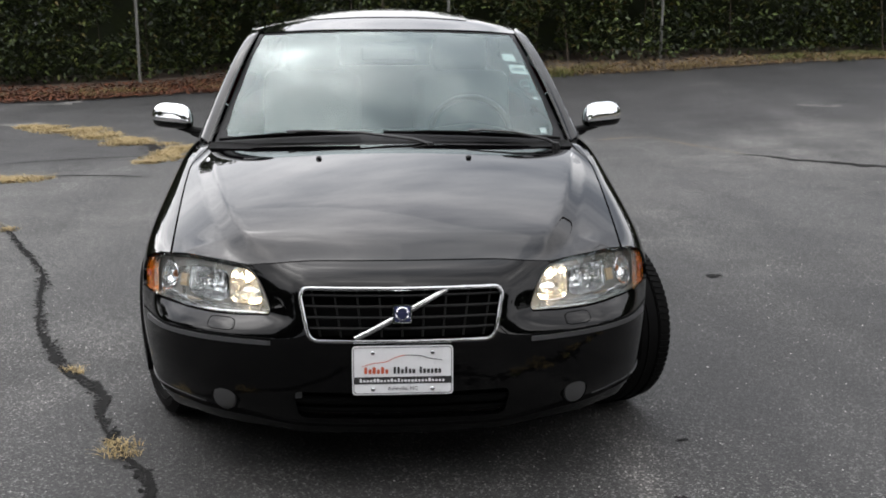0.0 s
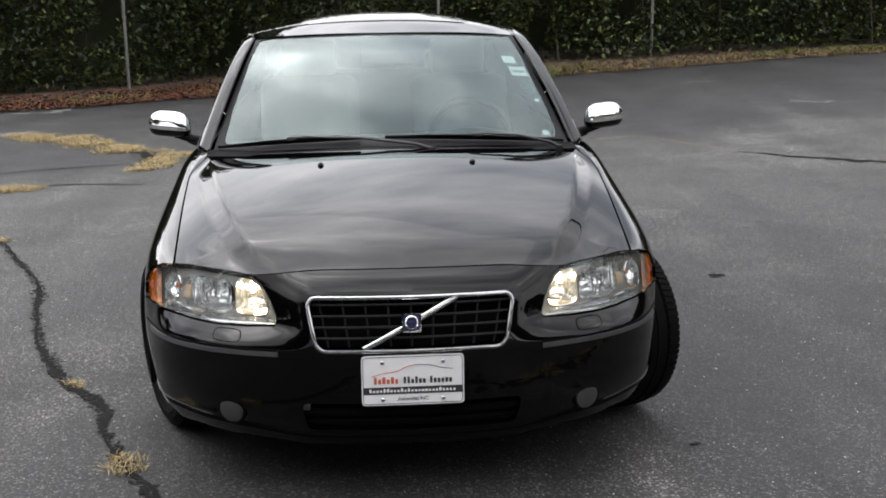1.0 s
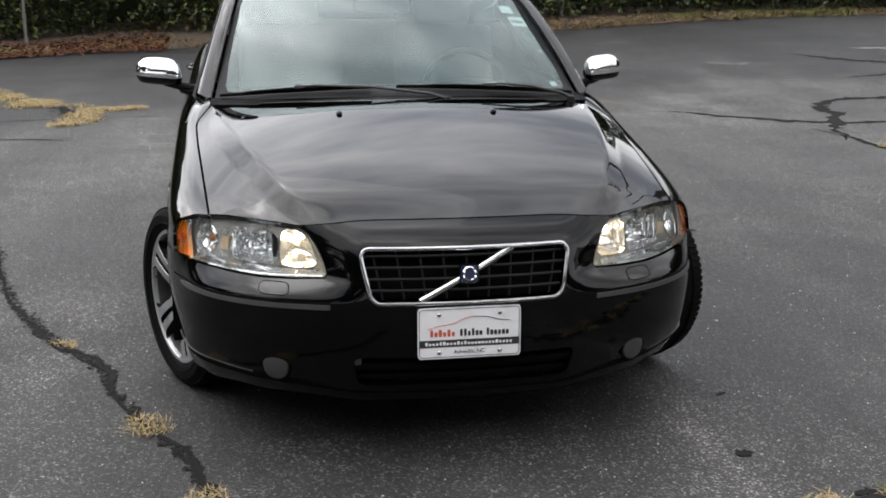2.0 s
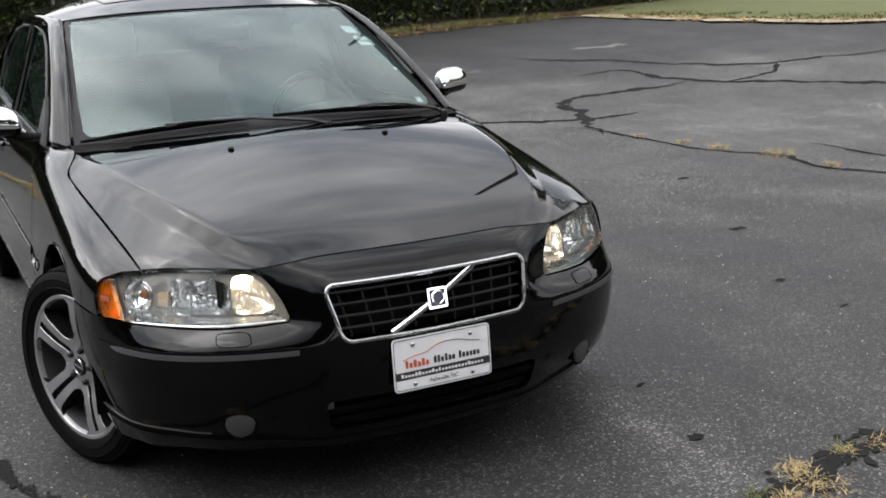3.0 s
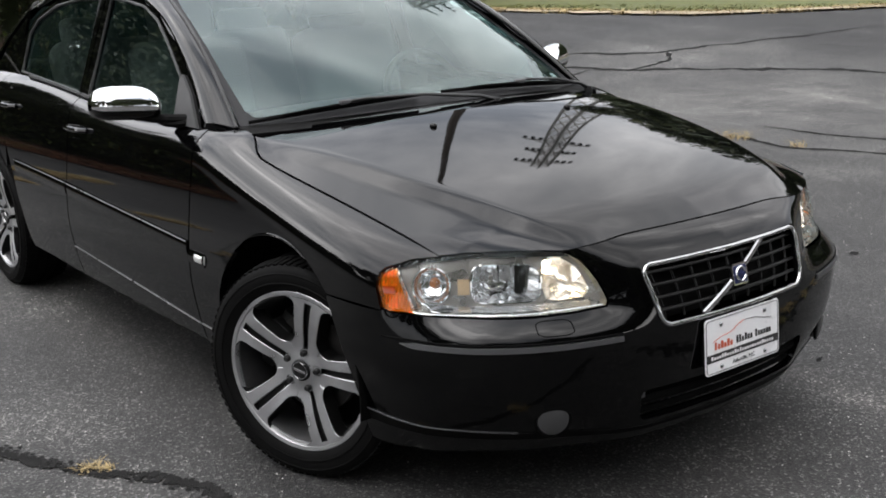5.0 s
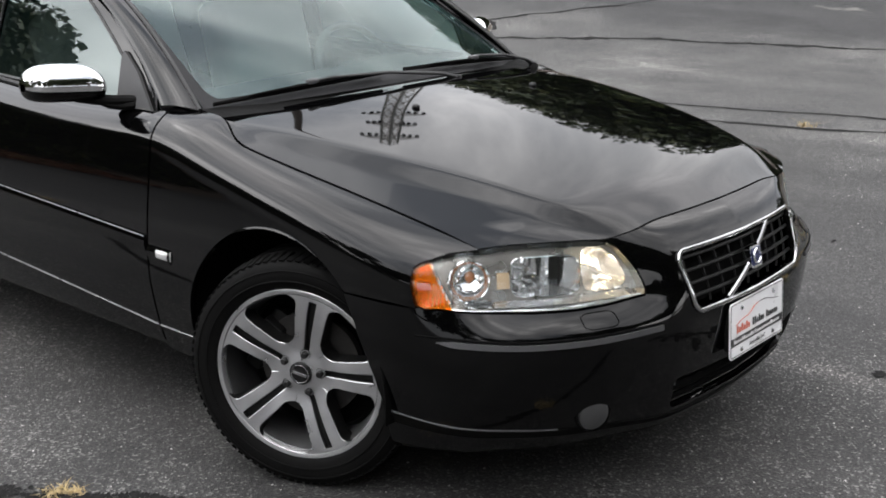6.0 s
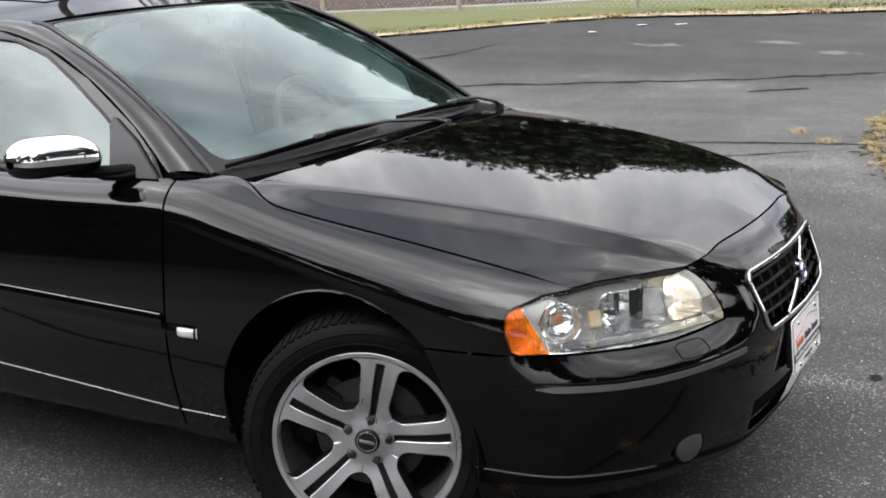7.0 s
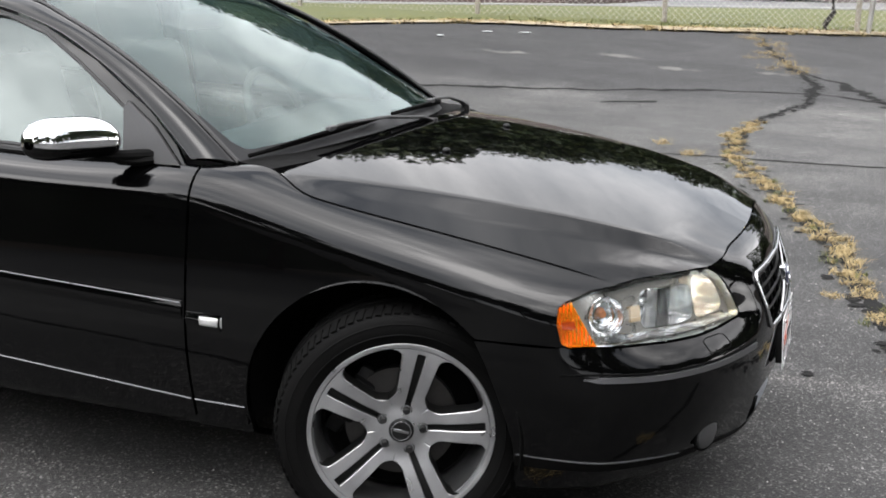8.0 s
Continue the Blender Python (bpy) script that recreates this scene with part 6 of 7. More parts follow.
# ---- dry grass, litter, leaves ----
def straw(name, low, high, rough=0.8):
    m, nt, p = shader(name)
    g = nt.nodes.new("ShaderNodeNewGeometry")
    nt.links.new(ramp(nt, g.outputs["Random Per Island"], [(0.0, low), (1.0, high)]), p.inputs["Base Color"])
    p.inputs["Roughness"].default_value = rough
    p.inputs["Specular IOR Level"].default_value = 0.25
    return m


STRAW = straw("dry_straw_grass", (0.19, 0.138, 0.064), (0.38, 0.295, 0.148))
GREEN = straw("green_blades", (0.05, 0.064, 0.016), (0.135, 0.14, 0.042))
LITTER = straw("red_brown_leaves", (0.012, 0.006, 0.004), (0.125, 0.040, 0.016))


def blades(name, spots, material, label, seed, per=60, height=0.05, spread=0.07, width=0.0016, lean=1.4):
    """Tufts of bent blades at spots (x, y, size)."""
    rnd = random.Random(seed)
    verts, faces = [], []
    for x, y, size in spots:
        for _ in range(int(1.5 * per * size)):
            a, r = rnd.uniform(0, 6.283), spread * size * rnd.random() ** 0.8
            bx, by = x + r * math.cos(a), y + r * math.sin(a)
            h, turn = height * rnd.uniform(0.4, 1.15) * (0.7 + 0.3 * size), rnd.uniform(0, 6.283)
            out = h * lean * rnd.uniform(0.3, 1.5)
            dx, dy = math.cos(turn), math.sin(turn)
            w = width * rnd.uniform(0.6, 1.3)
            z = lie(bx, by)
            n = len(verts)
            for s, k in ((0, 1.0), (0.55, 0.8)):
                px, py, pz = bx + dx * out * s * s, by + dy * out * s * s, z + h * s * (1 - 0.25 * s)
                verts += [(px - dy * w * k, py + dx * w * k, pz), (px + dy * w * k, py - dx * w * k, pz)]
            verts.append((bx + dx * out, by + dy * out, z + h * 0.72))
            faces += [(n, n + 1, n + 3, n + 2), (n + 2, n + 3, n + 4)]
    me = bpy.data.meshes.new(name)
    me.from_pydata(verts, [], faces)
    me.materials.append(material)
    return tagged(new(name, me), label, "grass", kind="stuff")


def along(pts, every, seed, size=(0.5, 1.2), off=0.04):
    rnd, out = random.Random(seed), []
    for (ax, ay), (bx, by) in zip(pts, pts[1:]):
        n = max(1, int(math.dist((ax, ay), (bx, by)) / every))
        for k in range(n):
            s = (k + rnd.random()) / n
            out.append((ax + (bx - ax) * s + rnd.gauss(0, off), ay + (by - ay) * s + rnd.gauss(0, off), rnd.uniform(*size)))
    return out


blades("dry_grass", [(-0.95, -0.43, 1.3), (-0.99, -0.36, 0.7), (-0.77, -0.95, 1.1), (-1.34, 0.44, 0.7), (-1.30, 0.40, 0.4), (-2.46, 3.3, 1.2), (-2.62, 3.45, 1.3)], STRAW, "straw-coloured grass tufts in the near crack", 1, 90, 0.024, 0.06, 0.0016, 1.7)
blades("dry_grass", along(ACROSS[6:13], 0.062, 2, (0.25, 1.1), 0.05), STRAW, "straw-coloured grass along the crack", 2, 60, 0.045, 0.07)
blades("dry_grass", along(ACROSS[12:16], 0.10, 3, (0.45, 1.05), 0.05), STRAW, "straw-coloured grass along the crack", 3, 90, 0.022, 0.08, 0.0018, 1.9)
blades("dry_grass", along(ACROSS[0:4], 0.16, 4, (0.8, 1.8), 0.13), STRAW, "straw-coloured grass along the far crack", 4, 30, 0.07, 0.13)
blades("dry_grass", [(4.72, 2.88, 1.5), (4.6, 3.4, 1.0), (4.55, 3.8, 0.8), (4.5, 4.3, 0.6), (4.7, 2.3, 0.7), (5.0, 1.2, 0.8), (6.2, 0.6, 0.9), (5.72, 0.3, 1.0)], STRAW, "straw-coloured grass tufts in a seam", 5, 60, 0.07, 0.10)
left_line = [(-3.9, 9.1), (-3.59, 8.75), (-3.19, 8.4), (-2.78, 7.93), (-2.31, 7.47)]
blades("dry_grass", along(left_line, 0.05, 6, (0.8, 1.6), 0.12) + along([(-2.14, 6.1), (-2.0, 6.6), (-1.9, 7.05), (-1.6, 7.3)], 0.06, 7, (0.7, 1.4), 0.08) + along([(-3.3, 5.15), (-3.08, 5.25), (-2.77, 5.38)], 0.06, 8, (0.7, 1.4), 0.06), STRAW, "straw-coloured grass along old cracks", 7, 110, 0.035, 0.13, 0.0026, 1.9)
blades("green_weeds", along(ACROSS[7:16], 0.25, 9, (0.3, 0.8), 0.08), GREEN, "sparse green weeds in the crack", 9, 24, 0.05, 0.06)


def scatter_leaves(name, n, place, size, material, label, seed, category="leaves", tilt=0.5):
    """Single curled leaves, each its own island."""
    rnd = random.Random(seed)
    verts, faces = [], []
    for _ in range(n):
        x, y, z = place(rnd)
        s, a = size * rnd.uniform(0.6, 1.4), rnd.uniform(0, 6.283)
        u = Vector((math.cos(a), math.sin(a), rnd.uniform(-tilt, tilt))).normalized()
        v = Vector((-math.sin(a), math.cos(a), rnd.uniform(-tilt, tilt))).normalized()
        c, m = Vector((x, y, z)), len(verts)
        verts += [c - u * s, c + v * s * 0.55 + Vector((0, 0, 0.15 * s)), c + u * s, c - v * s * 0.55 + Vector((0, 0, 0.15 * s))]
        faces.append((m, m + 1, m + 2, m + 3))
    me = bpy.data.meshes.new(name)
    me.from_pydata(verts, [], faces)
    me.materials.append(material)
    return tagged(new(name, me), label, category, kind="stuff")


edge_y = curve([-14, -7, -5.2, -4.0, -2.4, 0.5, 2.8, 5.0, 6.6, 8.2, 9.8, 13, 20], [11.0, 11.7, 11.9, 12.4, 13.4, 13.3, 12.95, 12.75, 12.9, 13.3, 13.9, 15.2, 18.0])
strip_bm = sheet(lambda x, q: Vector((x + 0.0, edge_y(x) + 0.12 * noise.noise(Vector((x * 1.5, 0, 0))) + 9.0 * q, lie(x, edge_y(x) + 9.0 * q) + 0.012 + 0.10 * ease(0.0, 0.4, q))), spans(-40, 30, 280), [0, 0.01, 0.05, 0.12, 0.3, 1])
tagged(part("soil_strip", dirs(strip_bm, (0, 0, 1)), DIRT), "tan leaf-strewn soil along the lot edge", "soil", kind="structure")
scatter_leaves("leaf_litter", 15000, lambda r: (lambda x, d: (x, edge_y(x) + d, lie(x, edge_y(x) + d) + 0.02 + 0.10 * ease(0, 3.6, d) + 0.03 * r.random()))(r.uniform(-9, -1.6), r.uniform(-0.25, 1.0) * r.uniform(0.5, 2.0)), 0.030, LITTER, "red-brown fallen leaves along the lot edge", 21)
scatter_leaves("leaf_litter", 5000, lambda r: (lambda x, d: (x, edge_y(x) + d, lie(x, edge_y(x) + d) + 0.02 + 0.10 * ease(0, 3.6, d)))(r.uniform(1.5, 14), abs(r.gauss(0, 0.7))), 0.03, straw("tan_leaves", (0.05, 0.03, 0.015), (0.17, 0.11, 0.055)), "tan fallen leaves along the lot edge", 22)
blades("dry_grass", [(x, edge_y(x) + r, 1.2) for x, r in [(random.uniform(-8, 14), abs(random.gauss(0.3, 0.35))) for _ in range(170)]], straw("brown_dry_grass", (0.06, 0.04, 0.018), (0.19, 0.14, 0.06)), "dry grass fringe along the lot edge", 23, 30, 0.13, 0.2, 0.0035)
blades("green_weeds", [(x, edge_y(x) + r, 1.5) for x, r in [(random.choice([random.gauss(2.0, 0.5), random.gauss(8.5, 0.7), random.uniform(-6, 12)]), abs(random.gauss(0.5, 0.3))) for _ in range(45)]], GREEN, "green weeds along the lot edge", 24, 40, 0.13, 0.2, 0.004)


# ---- hedge and trees ----
def foliage(name, stops):
    m, nt, p = shader(name)
    g = nt.nodes.new("ShaderNodeNewGeometry")
    wide = noise_tex(nt, 0.9, 3.0)
    f = mixed(nt, g.outputs["Random Per Island"], wide, 0.45)
    nt.links.new(ramp(nt, f, stops), p.inputs["Base Color"])
    p.inputs["Roughness"].default_value = 0.55
    p.inputs["Specular IOR Level"].default_value = 0.4
    p.inputs["Transmission Weight"].default_value = 0.0
    p.inputs["Subsurface Weight"].default_value = 0.0
    return m


HEDGE = foliage("hedge_leaves", [(0.2, (0.003, 0.005, 0.0015)), (0.40, (0.010, 0.0165, 0.004)), (0.56, (0.030, 0.046, 0.009)), (0.70, (0.072, 0.098, 0.019)), (0.82, (0.10, 0.062, 0.018))])
CROWN = foliage("tree_leaves", [(0.2, (0.012, 0.02, 0.006)), (0.5, (0.024, 0.04, 0.010)), (0.8, (0.055, 0.062, 0.017))])
BARK = surface("tree_bark", (0.03, 0.022, 0.016), (0.08, 0.06, 0.045), 0.9, scale=6, fine=40, bump=0.6)


def hedge_place(r):
    for _ in range(6):
        x = r.uniform(-14, 22)
        z = 3.4 * r.random() ** 0.85
        if noise.noise(Vector((x * 1.6, z * 2.0, 9.0))) > -0.5 + 0.3 * r.random():
            break
    lump = noise.noise(Vector((x * 0.55, z * 0.8, 4.0)))
    front = 1.0 + 0.5 * lump + 0.1 * z + 0.9 * ease(0.5, -3.0, x)
    y = edge_y(x) + front + abs(r.gauss(0, 0.35))
    return (x, y, lie(x, y) + 0.08 + z)


scatter_leaves("hedge", 150000, hedge_place, 0.046, HEDGE, "dense dark green overgrown hedge with yellowing leaves", 31, "hedge", 1.2)
# backing sheet: the shade deep inside the hedge is put into its dark colour
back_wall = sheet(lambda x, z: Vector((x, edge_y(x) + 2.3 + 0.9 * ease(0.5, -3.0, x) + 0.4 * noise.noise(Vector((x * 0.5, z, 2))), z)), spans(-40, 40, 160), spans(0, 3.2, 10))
tagged(part("undergrowth", dirs(back_wall, (0, -1, 0)), surface("deep_shade_leaves", (0.010, 0.014, 0.005), (0.03, 0.04, 0.012), 0.9, scale=3, fine=18, bump=0.8)), "dark backing sheet behind the hedge leaves, shade put into its colour", "undergrowth", kind="stuff")
rnd = random.Random(8)
for k in range(26):
    x = rnd.uniform(-9, 14)
    y = edge_y(x) + 1.0 + 0.9 * ease(0.5, -3.0, x) + rnd.uniform(0, 0.6)
    z0, bend = lie(x, y), rnd.uniform(-0.25, 0.25)
    stem = part("stem", tube([(x, y, z0), (x + bend * 0.4, y + 0.05, z0 + 0.8), (x + bend, y + 0.1, z0 + 1.9)], rnd.uniform(0.008, 0.02), 5, ends=lambda s: 1 - 0.6 * s), BARK)
    tagged(stem, "thin brown shrub stem in the hedge", "stem", group="stems in the hedge")


def build_tree(height, radius, seed, leaves=17000, leaf=0.125):
    """Tapered trunk with limbs, and a crown of leaf clumps with gaps."""
    rnd = random.Random(seed)
    tree = thing("tree", "leafy dark green roadside tree with uneven crown", "tree", group="trees round the lot")
    lean = (rnd.uniform(-0.4, 0.4), rnd.uniform(-0.4, 0.4))
    trunk = [(lean[0] * s * s, lean[1] * s * s, height * 0.85 * s) for s in spans(0, 1, 8)]
    bms = [tube(trunk, 0.02 * height, 8, ends=lambda s: 1.1 - 0.95 * s)]
    clumps = []
    for k in range(15):
        s = rnd.uniform(0.28, 0.95)
        a = k * 2.4 + rnd.uniform(-0.4, 0.4)
        r = radius * (1.15 - 0.75 * abs(s - 0.5) * 1.6) * rnd.uniform(0.5, 1.05)
        base_p = Vector((lean[0] * s * s, lean[1] * s * s, height * 0.85 * s))
        tip = base_p + Vector((r * math.cos(a), r * math.sin(a), 0.12 * height * rnd.uniform(0.2, 1.2)))
        bms.append(tube([base_p, base_p.lerp(tip, 0.5) + Vector((0, 0, 0.03 * height)), tip], 0.006 * height, 5, ends=lambda q: 1 - 0.75 * q))
        clumps += [(tip, rnd.uniform(0.25, 0.5) * radius), (base_p.lerp(tip, 0.62), rnd.uniform(0.2, 0.4) * radius)]
    clumps.append((Vector((lean[0], lean[1], height * 0.9)), 0.35 * radius))
    part("trunk", joined(*bms), BARK, tree)
    verts, faces = [], []
    for _ in range(leaves):
        c, r = rnd.choice(clumps)
        d = Vector((rnd.gauss(0, 1), rnd.gauss(0, 1), rnd.gauss(0, 0.75)))
        p = c + d.normalized() * r * rnd.random() ** 0.45
        u = Vector((rnd.uniform(-1, 1), rnd.uniform(-1, 1), rnd.uniform(-0.6, 0.6))).normalized()
        v = u.cross(Vector((rnd.uniform(-1, 1), rnd.uniform(-1, 1), rnd.uniform(-1, 1)))).normalized()
        s, m = leaf * rnd.uniform(0.6, 1.4), len(verts)
        verts += [p - u * s, p + v * s * 0.6, p + u * s, p - v * s * 0.6]
        faces.append((m, m + 1, m + 2, m + 3))
    me = bpy.data.meshes.new("crown")
    me.from_pydata(verts, [], faces)
    me.materials.append(CROWN)
    crown = new("crown", me)
    crown.parent = tree
    return tree


kinds = [build_tree(7.5, 2.6, 1), build_tree(6.2, 2.4, 2), build_tree(9.0, 3.0, 3)]
spots = []
rnd = random.Random(12)
for k in range(5):
    spots.append((-30 + 4.0 * k + rnd.uniform(-0.8, 0.8), 20 + rnd.uniform(0, 4), rnd.uniform(0.8, 1.0)))
spots += [(-8, 26, 1.05), (-10.8, 25, 1.15), (-13.5, 27, 1.1)]
# a tall stand beyond the road to the east, low again to the south
for k, (y, tall) in enumerate([(33.5, 15), (30, 18), (26.5, 19), (23.5, 20), (20.5, 20), (17.5, 19.5), (14.5, 18), (11.5, 15.5), (8.5, 11.5), (5, 9.5), (1, 8)]):
    spots.append((43 + rnd.uniform(0, 4), y + rnd.uniform(-0.7, 0.7), tall * rnd.uniform(0.92, 1.06) / (7.5, 6.2, 9.0)[len(spots) % 3]))
for k in range(9):
    spots.append((43 + rnd.uniform(0, 6), -4 - 4.6 * k + rnd.uniform(-1, 1), rnd.uniform(0.8, 1.1)))
for k in range(6):
    spots.append((36 + 1.2 * k + rnd.uniform(-1, 1), 29 + 4.0 * k, rnd.uniform(0.75, 1.0)))
# unseen western row, set close to shade the lot and darken the flank
for k in range(12):
    spots.append((-18 + rnd.uniform(-4, 2), 16 - 4.2 * k + rnd.uniform(-1, 1), rnd.uniform(0.9, 1.3)))
# unseen southern row, made tall to darken chrome and bumper reflections
for k in range(10):
    spots.append((-24 + 5.4 * k + rnd.uniform(-1, 1), -27 + rnd.uniform(-4, 3), rnd.uniform(1.7, 2.2)))
# low trees close behind the hedge, added so their crowns shade it
spots += [(-3.6, 17.9, 0.78), (-7.4, 17.6, 0.74), (-11.2, 17.7, 0.42), (-15.0, 17.4, 0.5)]
for k, (x, y, s) in enumerate(spots):
    m = Matrix.Translation((x, y, lie(x, y) - 0.05)) @ Matrix.Rotation(rnd.uniform(0, 6.283), 4, "Z") @ Matrix.Scale(s, 4)
    if k < 3:
        kinds[k].matrix_basis = m
    else:
        t = copy_thing(kinds[k % 3], m)
        t.matrix_basis = m

def edge_place(r):
    """Shrubs and low boughs that close the woodland edge under the tall crowns."""
    y, z = r.uniform(-46, 38), 9.0 * r.random() ** 1.2
    x = 41.5 + 1.6 * noise.noise(Vector((y * 0.25, z * 0.3, 7.0))) + abs(r.gauss(0, 0.8))
    return (x, y, 2.2 + z * (0.75 + 0.5 * noise.noise(Vector((y * 0.2, 1.0, 3.0)))))


scatter_leaves("woodland_edge", 26000, edge_place, 0.30, CROWN, "dark green shrubs along the woodland edge", 37, "shrubs", 1.2)

# ---- fences ----
GALV = surface("galvanised_steel", (0.26, 0.25, 0.23), (0.4, 0.39, 0.37), 0.5, 0.6, scale=9, fine=80)
OLD_STEEL = surface("dull_old_steel", (0.09, 0.09, 0.085), (0.16, 0.155, 0.145), 0.7, 0.1, scale=9, fine=80)
RUST = surface("weathered_post", (0.17, 0.15, 0.12), (0.27, 0.245, 0.2), 0.7, 0.1, scale=9, fine=80)


def fence(line, posts, label, height, mesh_pitch, post_r, material, wired=True):
    """Chain-link fence: posts, a top rail and crossed wires between."""
    f = thing("chain_link_fence", label, "fence")
    for x, y in posts:
        z = lie(x, y)
        p = part("post", lathe([(0, 0.0), (0, post_r), (height, post_r), (height + 0.03, post_r * 0.6), (height + 0.04, 0)], 12), material, f)
        p.matrix_basis = Matrix.Translation((x, y, z - 0.05)) @ pose(0, 0, 0, 0, -90, 0)
    rail = []
    for (ax, ay), (bx, by) in zip(line, line[1:]):
        rail += [(ax + (bx - ax) * s, ay + (by - ay) * s, lie(ax + (bx - ax) * s, ay + (by - ay) * s) + height) for s in (0, 0.34, 0.67)]
    part("top_rail", tube(rail, 0.02, 8), material, f)
    if not wired:
        return f
    verts, faces = [], []
    run = 0.0
    for (ax, ay), (bx, by) in zip(line, line[1:]):
        far = math.dist((ax, ay), (bx, by))
        n = int(far / mesh_pitch)
        for k in range(-int(height / mesh_pitch), n):
            for sgn in (0, 1):
                ends = []
                for q in (0.0, 1.0):
                    s = (k * mesh_pitch + (q if sgn else 1 - q) * height) / far
                    ends.append((s, q * height))
                (s0, z0), (s1, z1) = ends
                lo, hi = 0.0, 1.0
                if s0 != s1:
                    t0, t1 = sorted(((0 - s0) / (s1 - s0), (1 - s0) / (s1 - s0)))
                    lo, hi = max(lo, t0), min(hi, t1)
                if hi - lo < 0.02:
                    continue
                pts = []
                for t in (lo, hi):
                    s, z = s0 + (s1 - s0) * t, z0 + (z1 - z0) * t
                    x, y = ax + (bx - ax) * s, ay + (by - ay) * s
                    pts.append(Vector((x, y, lie(x, y) + z)))
                w = 0.0018
                m = len(verts)
                for p in pts:
                    verts += [p + Vector((0, 0, w * 1.4)), p + Vector((w, w, -w)), p + Vector((-w, -w, -w))]
                faces += [(m, m + 1, m + 4, m + 3), (m + 1, m + 2, m + 5, m + 4), (m + 2, m, m + 3, m + 5)]
    me = bpy.data.meshes.new("wire_mesh")
    me.from_pydata(verts, [], faces)
    me.materials.append(GALV)
    wires = new("wire_mesh", me)
    wires.parent = f
    return f


east_line = [(16.9, 17.0), (16.6, 9.6), (16.2, 5.5), (16.7, 2.5), (17.6, -0.5), (18.8, -6.0)]
fence(east_line, [(16.75, 13.0), (16.6, 9.6), (16.2, 5.8), (16.75, 2.55), (17.7, -0.6), (18.4, -3.8)], "weathered chain-link fence along the grass verge", 1.5, 0.11, 0.045, RUST)
north_line = [(-12, 13.2), (-3.7, 14.2), (4.6, 14.0), (9.6, 14.9), (16.9, 17.0)]
fence(north_line, [(-9.0, 13.56), (-3.7, 14.2), (1.2, 14.1), (4.6, 13.95), (9.58, 14.8), (13.4, 16.0)], "grey chain-link fence overgrown by the hedge", 1.9, 0.16, 0.024, OLD_STEEL, False)

# ---- verge, road and bank beyond the east fence ----
verge_x = curve([-30, -6, -1, 0.4, 1.7, 3.2, 5.2, 6.5, 7.4, 8.0, 8.7, 9.6, 10.7, 12.6, 17], [21, 19.6, 17.7, 16.9, 16.2, 15.4, 14.8, 13.8, 12.6, 11.7, 11.0, 10.6, 10.4, 10.35, 10.6])
road_x = curve([-60, -6, -0.5, 2, 4, 6, 8, 10.5, 14, 60], [27, 23.6, 22.0, 21.4, 20.7, 20.0, 19.0, 18.2, 17.9, 17.9])


def verge_skin(y, q):
    x0 = verge_x(y) + 0.1 * noise.noise(Vector((y * 1.3, 2, 0)))
    x = x0 + (road_x(y) - x0) * q
    return Vector((x, y, lie(x, y) + 0.015 + 0.10 * ease(0, 0.5, q)))


verge = sheet(verge_skin, spans(-30, 17, 160), [0, 0.02, 0.1, 0.3, 0.6, 1])
tagged(part("verge", dirs(verge, (0, 0, 1)), VERGE), "mown green grass verge with a dry edge", "verge", kind="structure")
blades("verge_grass", [(verge_x(y) + d, y, 1.2) for y, d in [(random.uniform(-8, 13.5), abs(random.gauss(0, 0.22))) for _ in range(540)]], STRAW, "dry grass edge of the verge", 41, 14, 0.09, 0.12, 0.008)
blades("verge_grass", [(verge_x(y) + d, y, 1.3) for y, d in [(random.uniform(-8, 13.5), random.uniform(0.3, 4.2)) for _ in range(1900)]], GREEN, "short green verge grass", 42, 12, 0.09, 0.16, 0.009)
road = sheet(lambda y, q: Vector((road_x(y) + 0.1 + 10.5 * q, y, lie(road_x(y) + 10.5 * q, y) + 0.07)), spans(-60, 60, 120), spans(0, 1, 8))
tagged(part("road", dirs(road, (0, 0, 1)), ROAD), "pale concrete road beyond the fence", "road", kind="structure")
kerb = sheet(lambda y, q: Vector((road_x(y) + (0, 0.0, 0.03, 0.22, 0.25, 0.25)[q], y, lie(road_x(y), y) + (0, 0.13, 0.155, 0.155, 0.13, 0)[q])), spans(-40, 40, 120), range(6))
tagged(part("kerb", dirs(kerb, (0, 0, 1)), surface("pale_kerb", (0.13, 0.13, 0.127), (0.2, 0.2, 0.195), 0.8, scale=3)), "pale concrete kerb along the road", "kerb", kind="structure")
bank = sheet(lambda y, q: Vector((28.4 + 10 * q, y, lie(28.4, y) + 0.05 + 2.6 * ease(0, 1, q) + 0.25 * noise.noise(Vector((y * 0.3, q * 4, 0))))), spans(-60, 60, 90), spans(0, 1, 10))
tagged(part("bank", dirs(bank, (0, 0, 1)), BANK), "brown earth bank under trees", "bank", kind="structure")


def mulch_skin(y, q):
    """A planting bed by the road, with a rounded southern end."""
    x0 = road_x(y) + 1.3 + 7.0 * (1 - ease(4.0, 6.2, y)) ** 2
    x = x0 + (29.5 - x0) * q
    high = 0.35 * ease(0, 0.06, q) + 0.75 * ease(0, 0.5, q)
    return Vector((x, y, lie(x, y) + 0.06 + high * ease(3.9, 6.0, y) + 0.07 * noise.noise(Vector((x * 1.1, y * 1.1, 7)))))


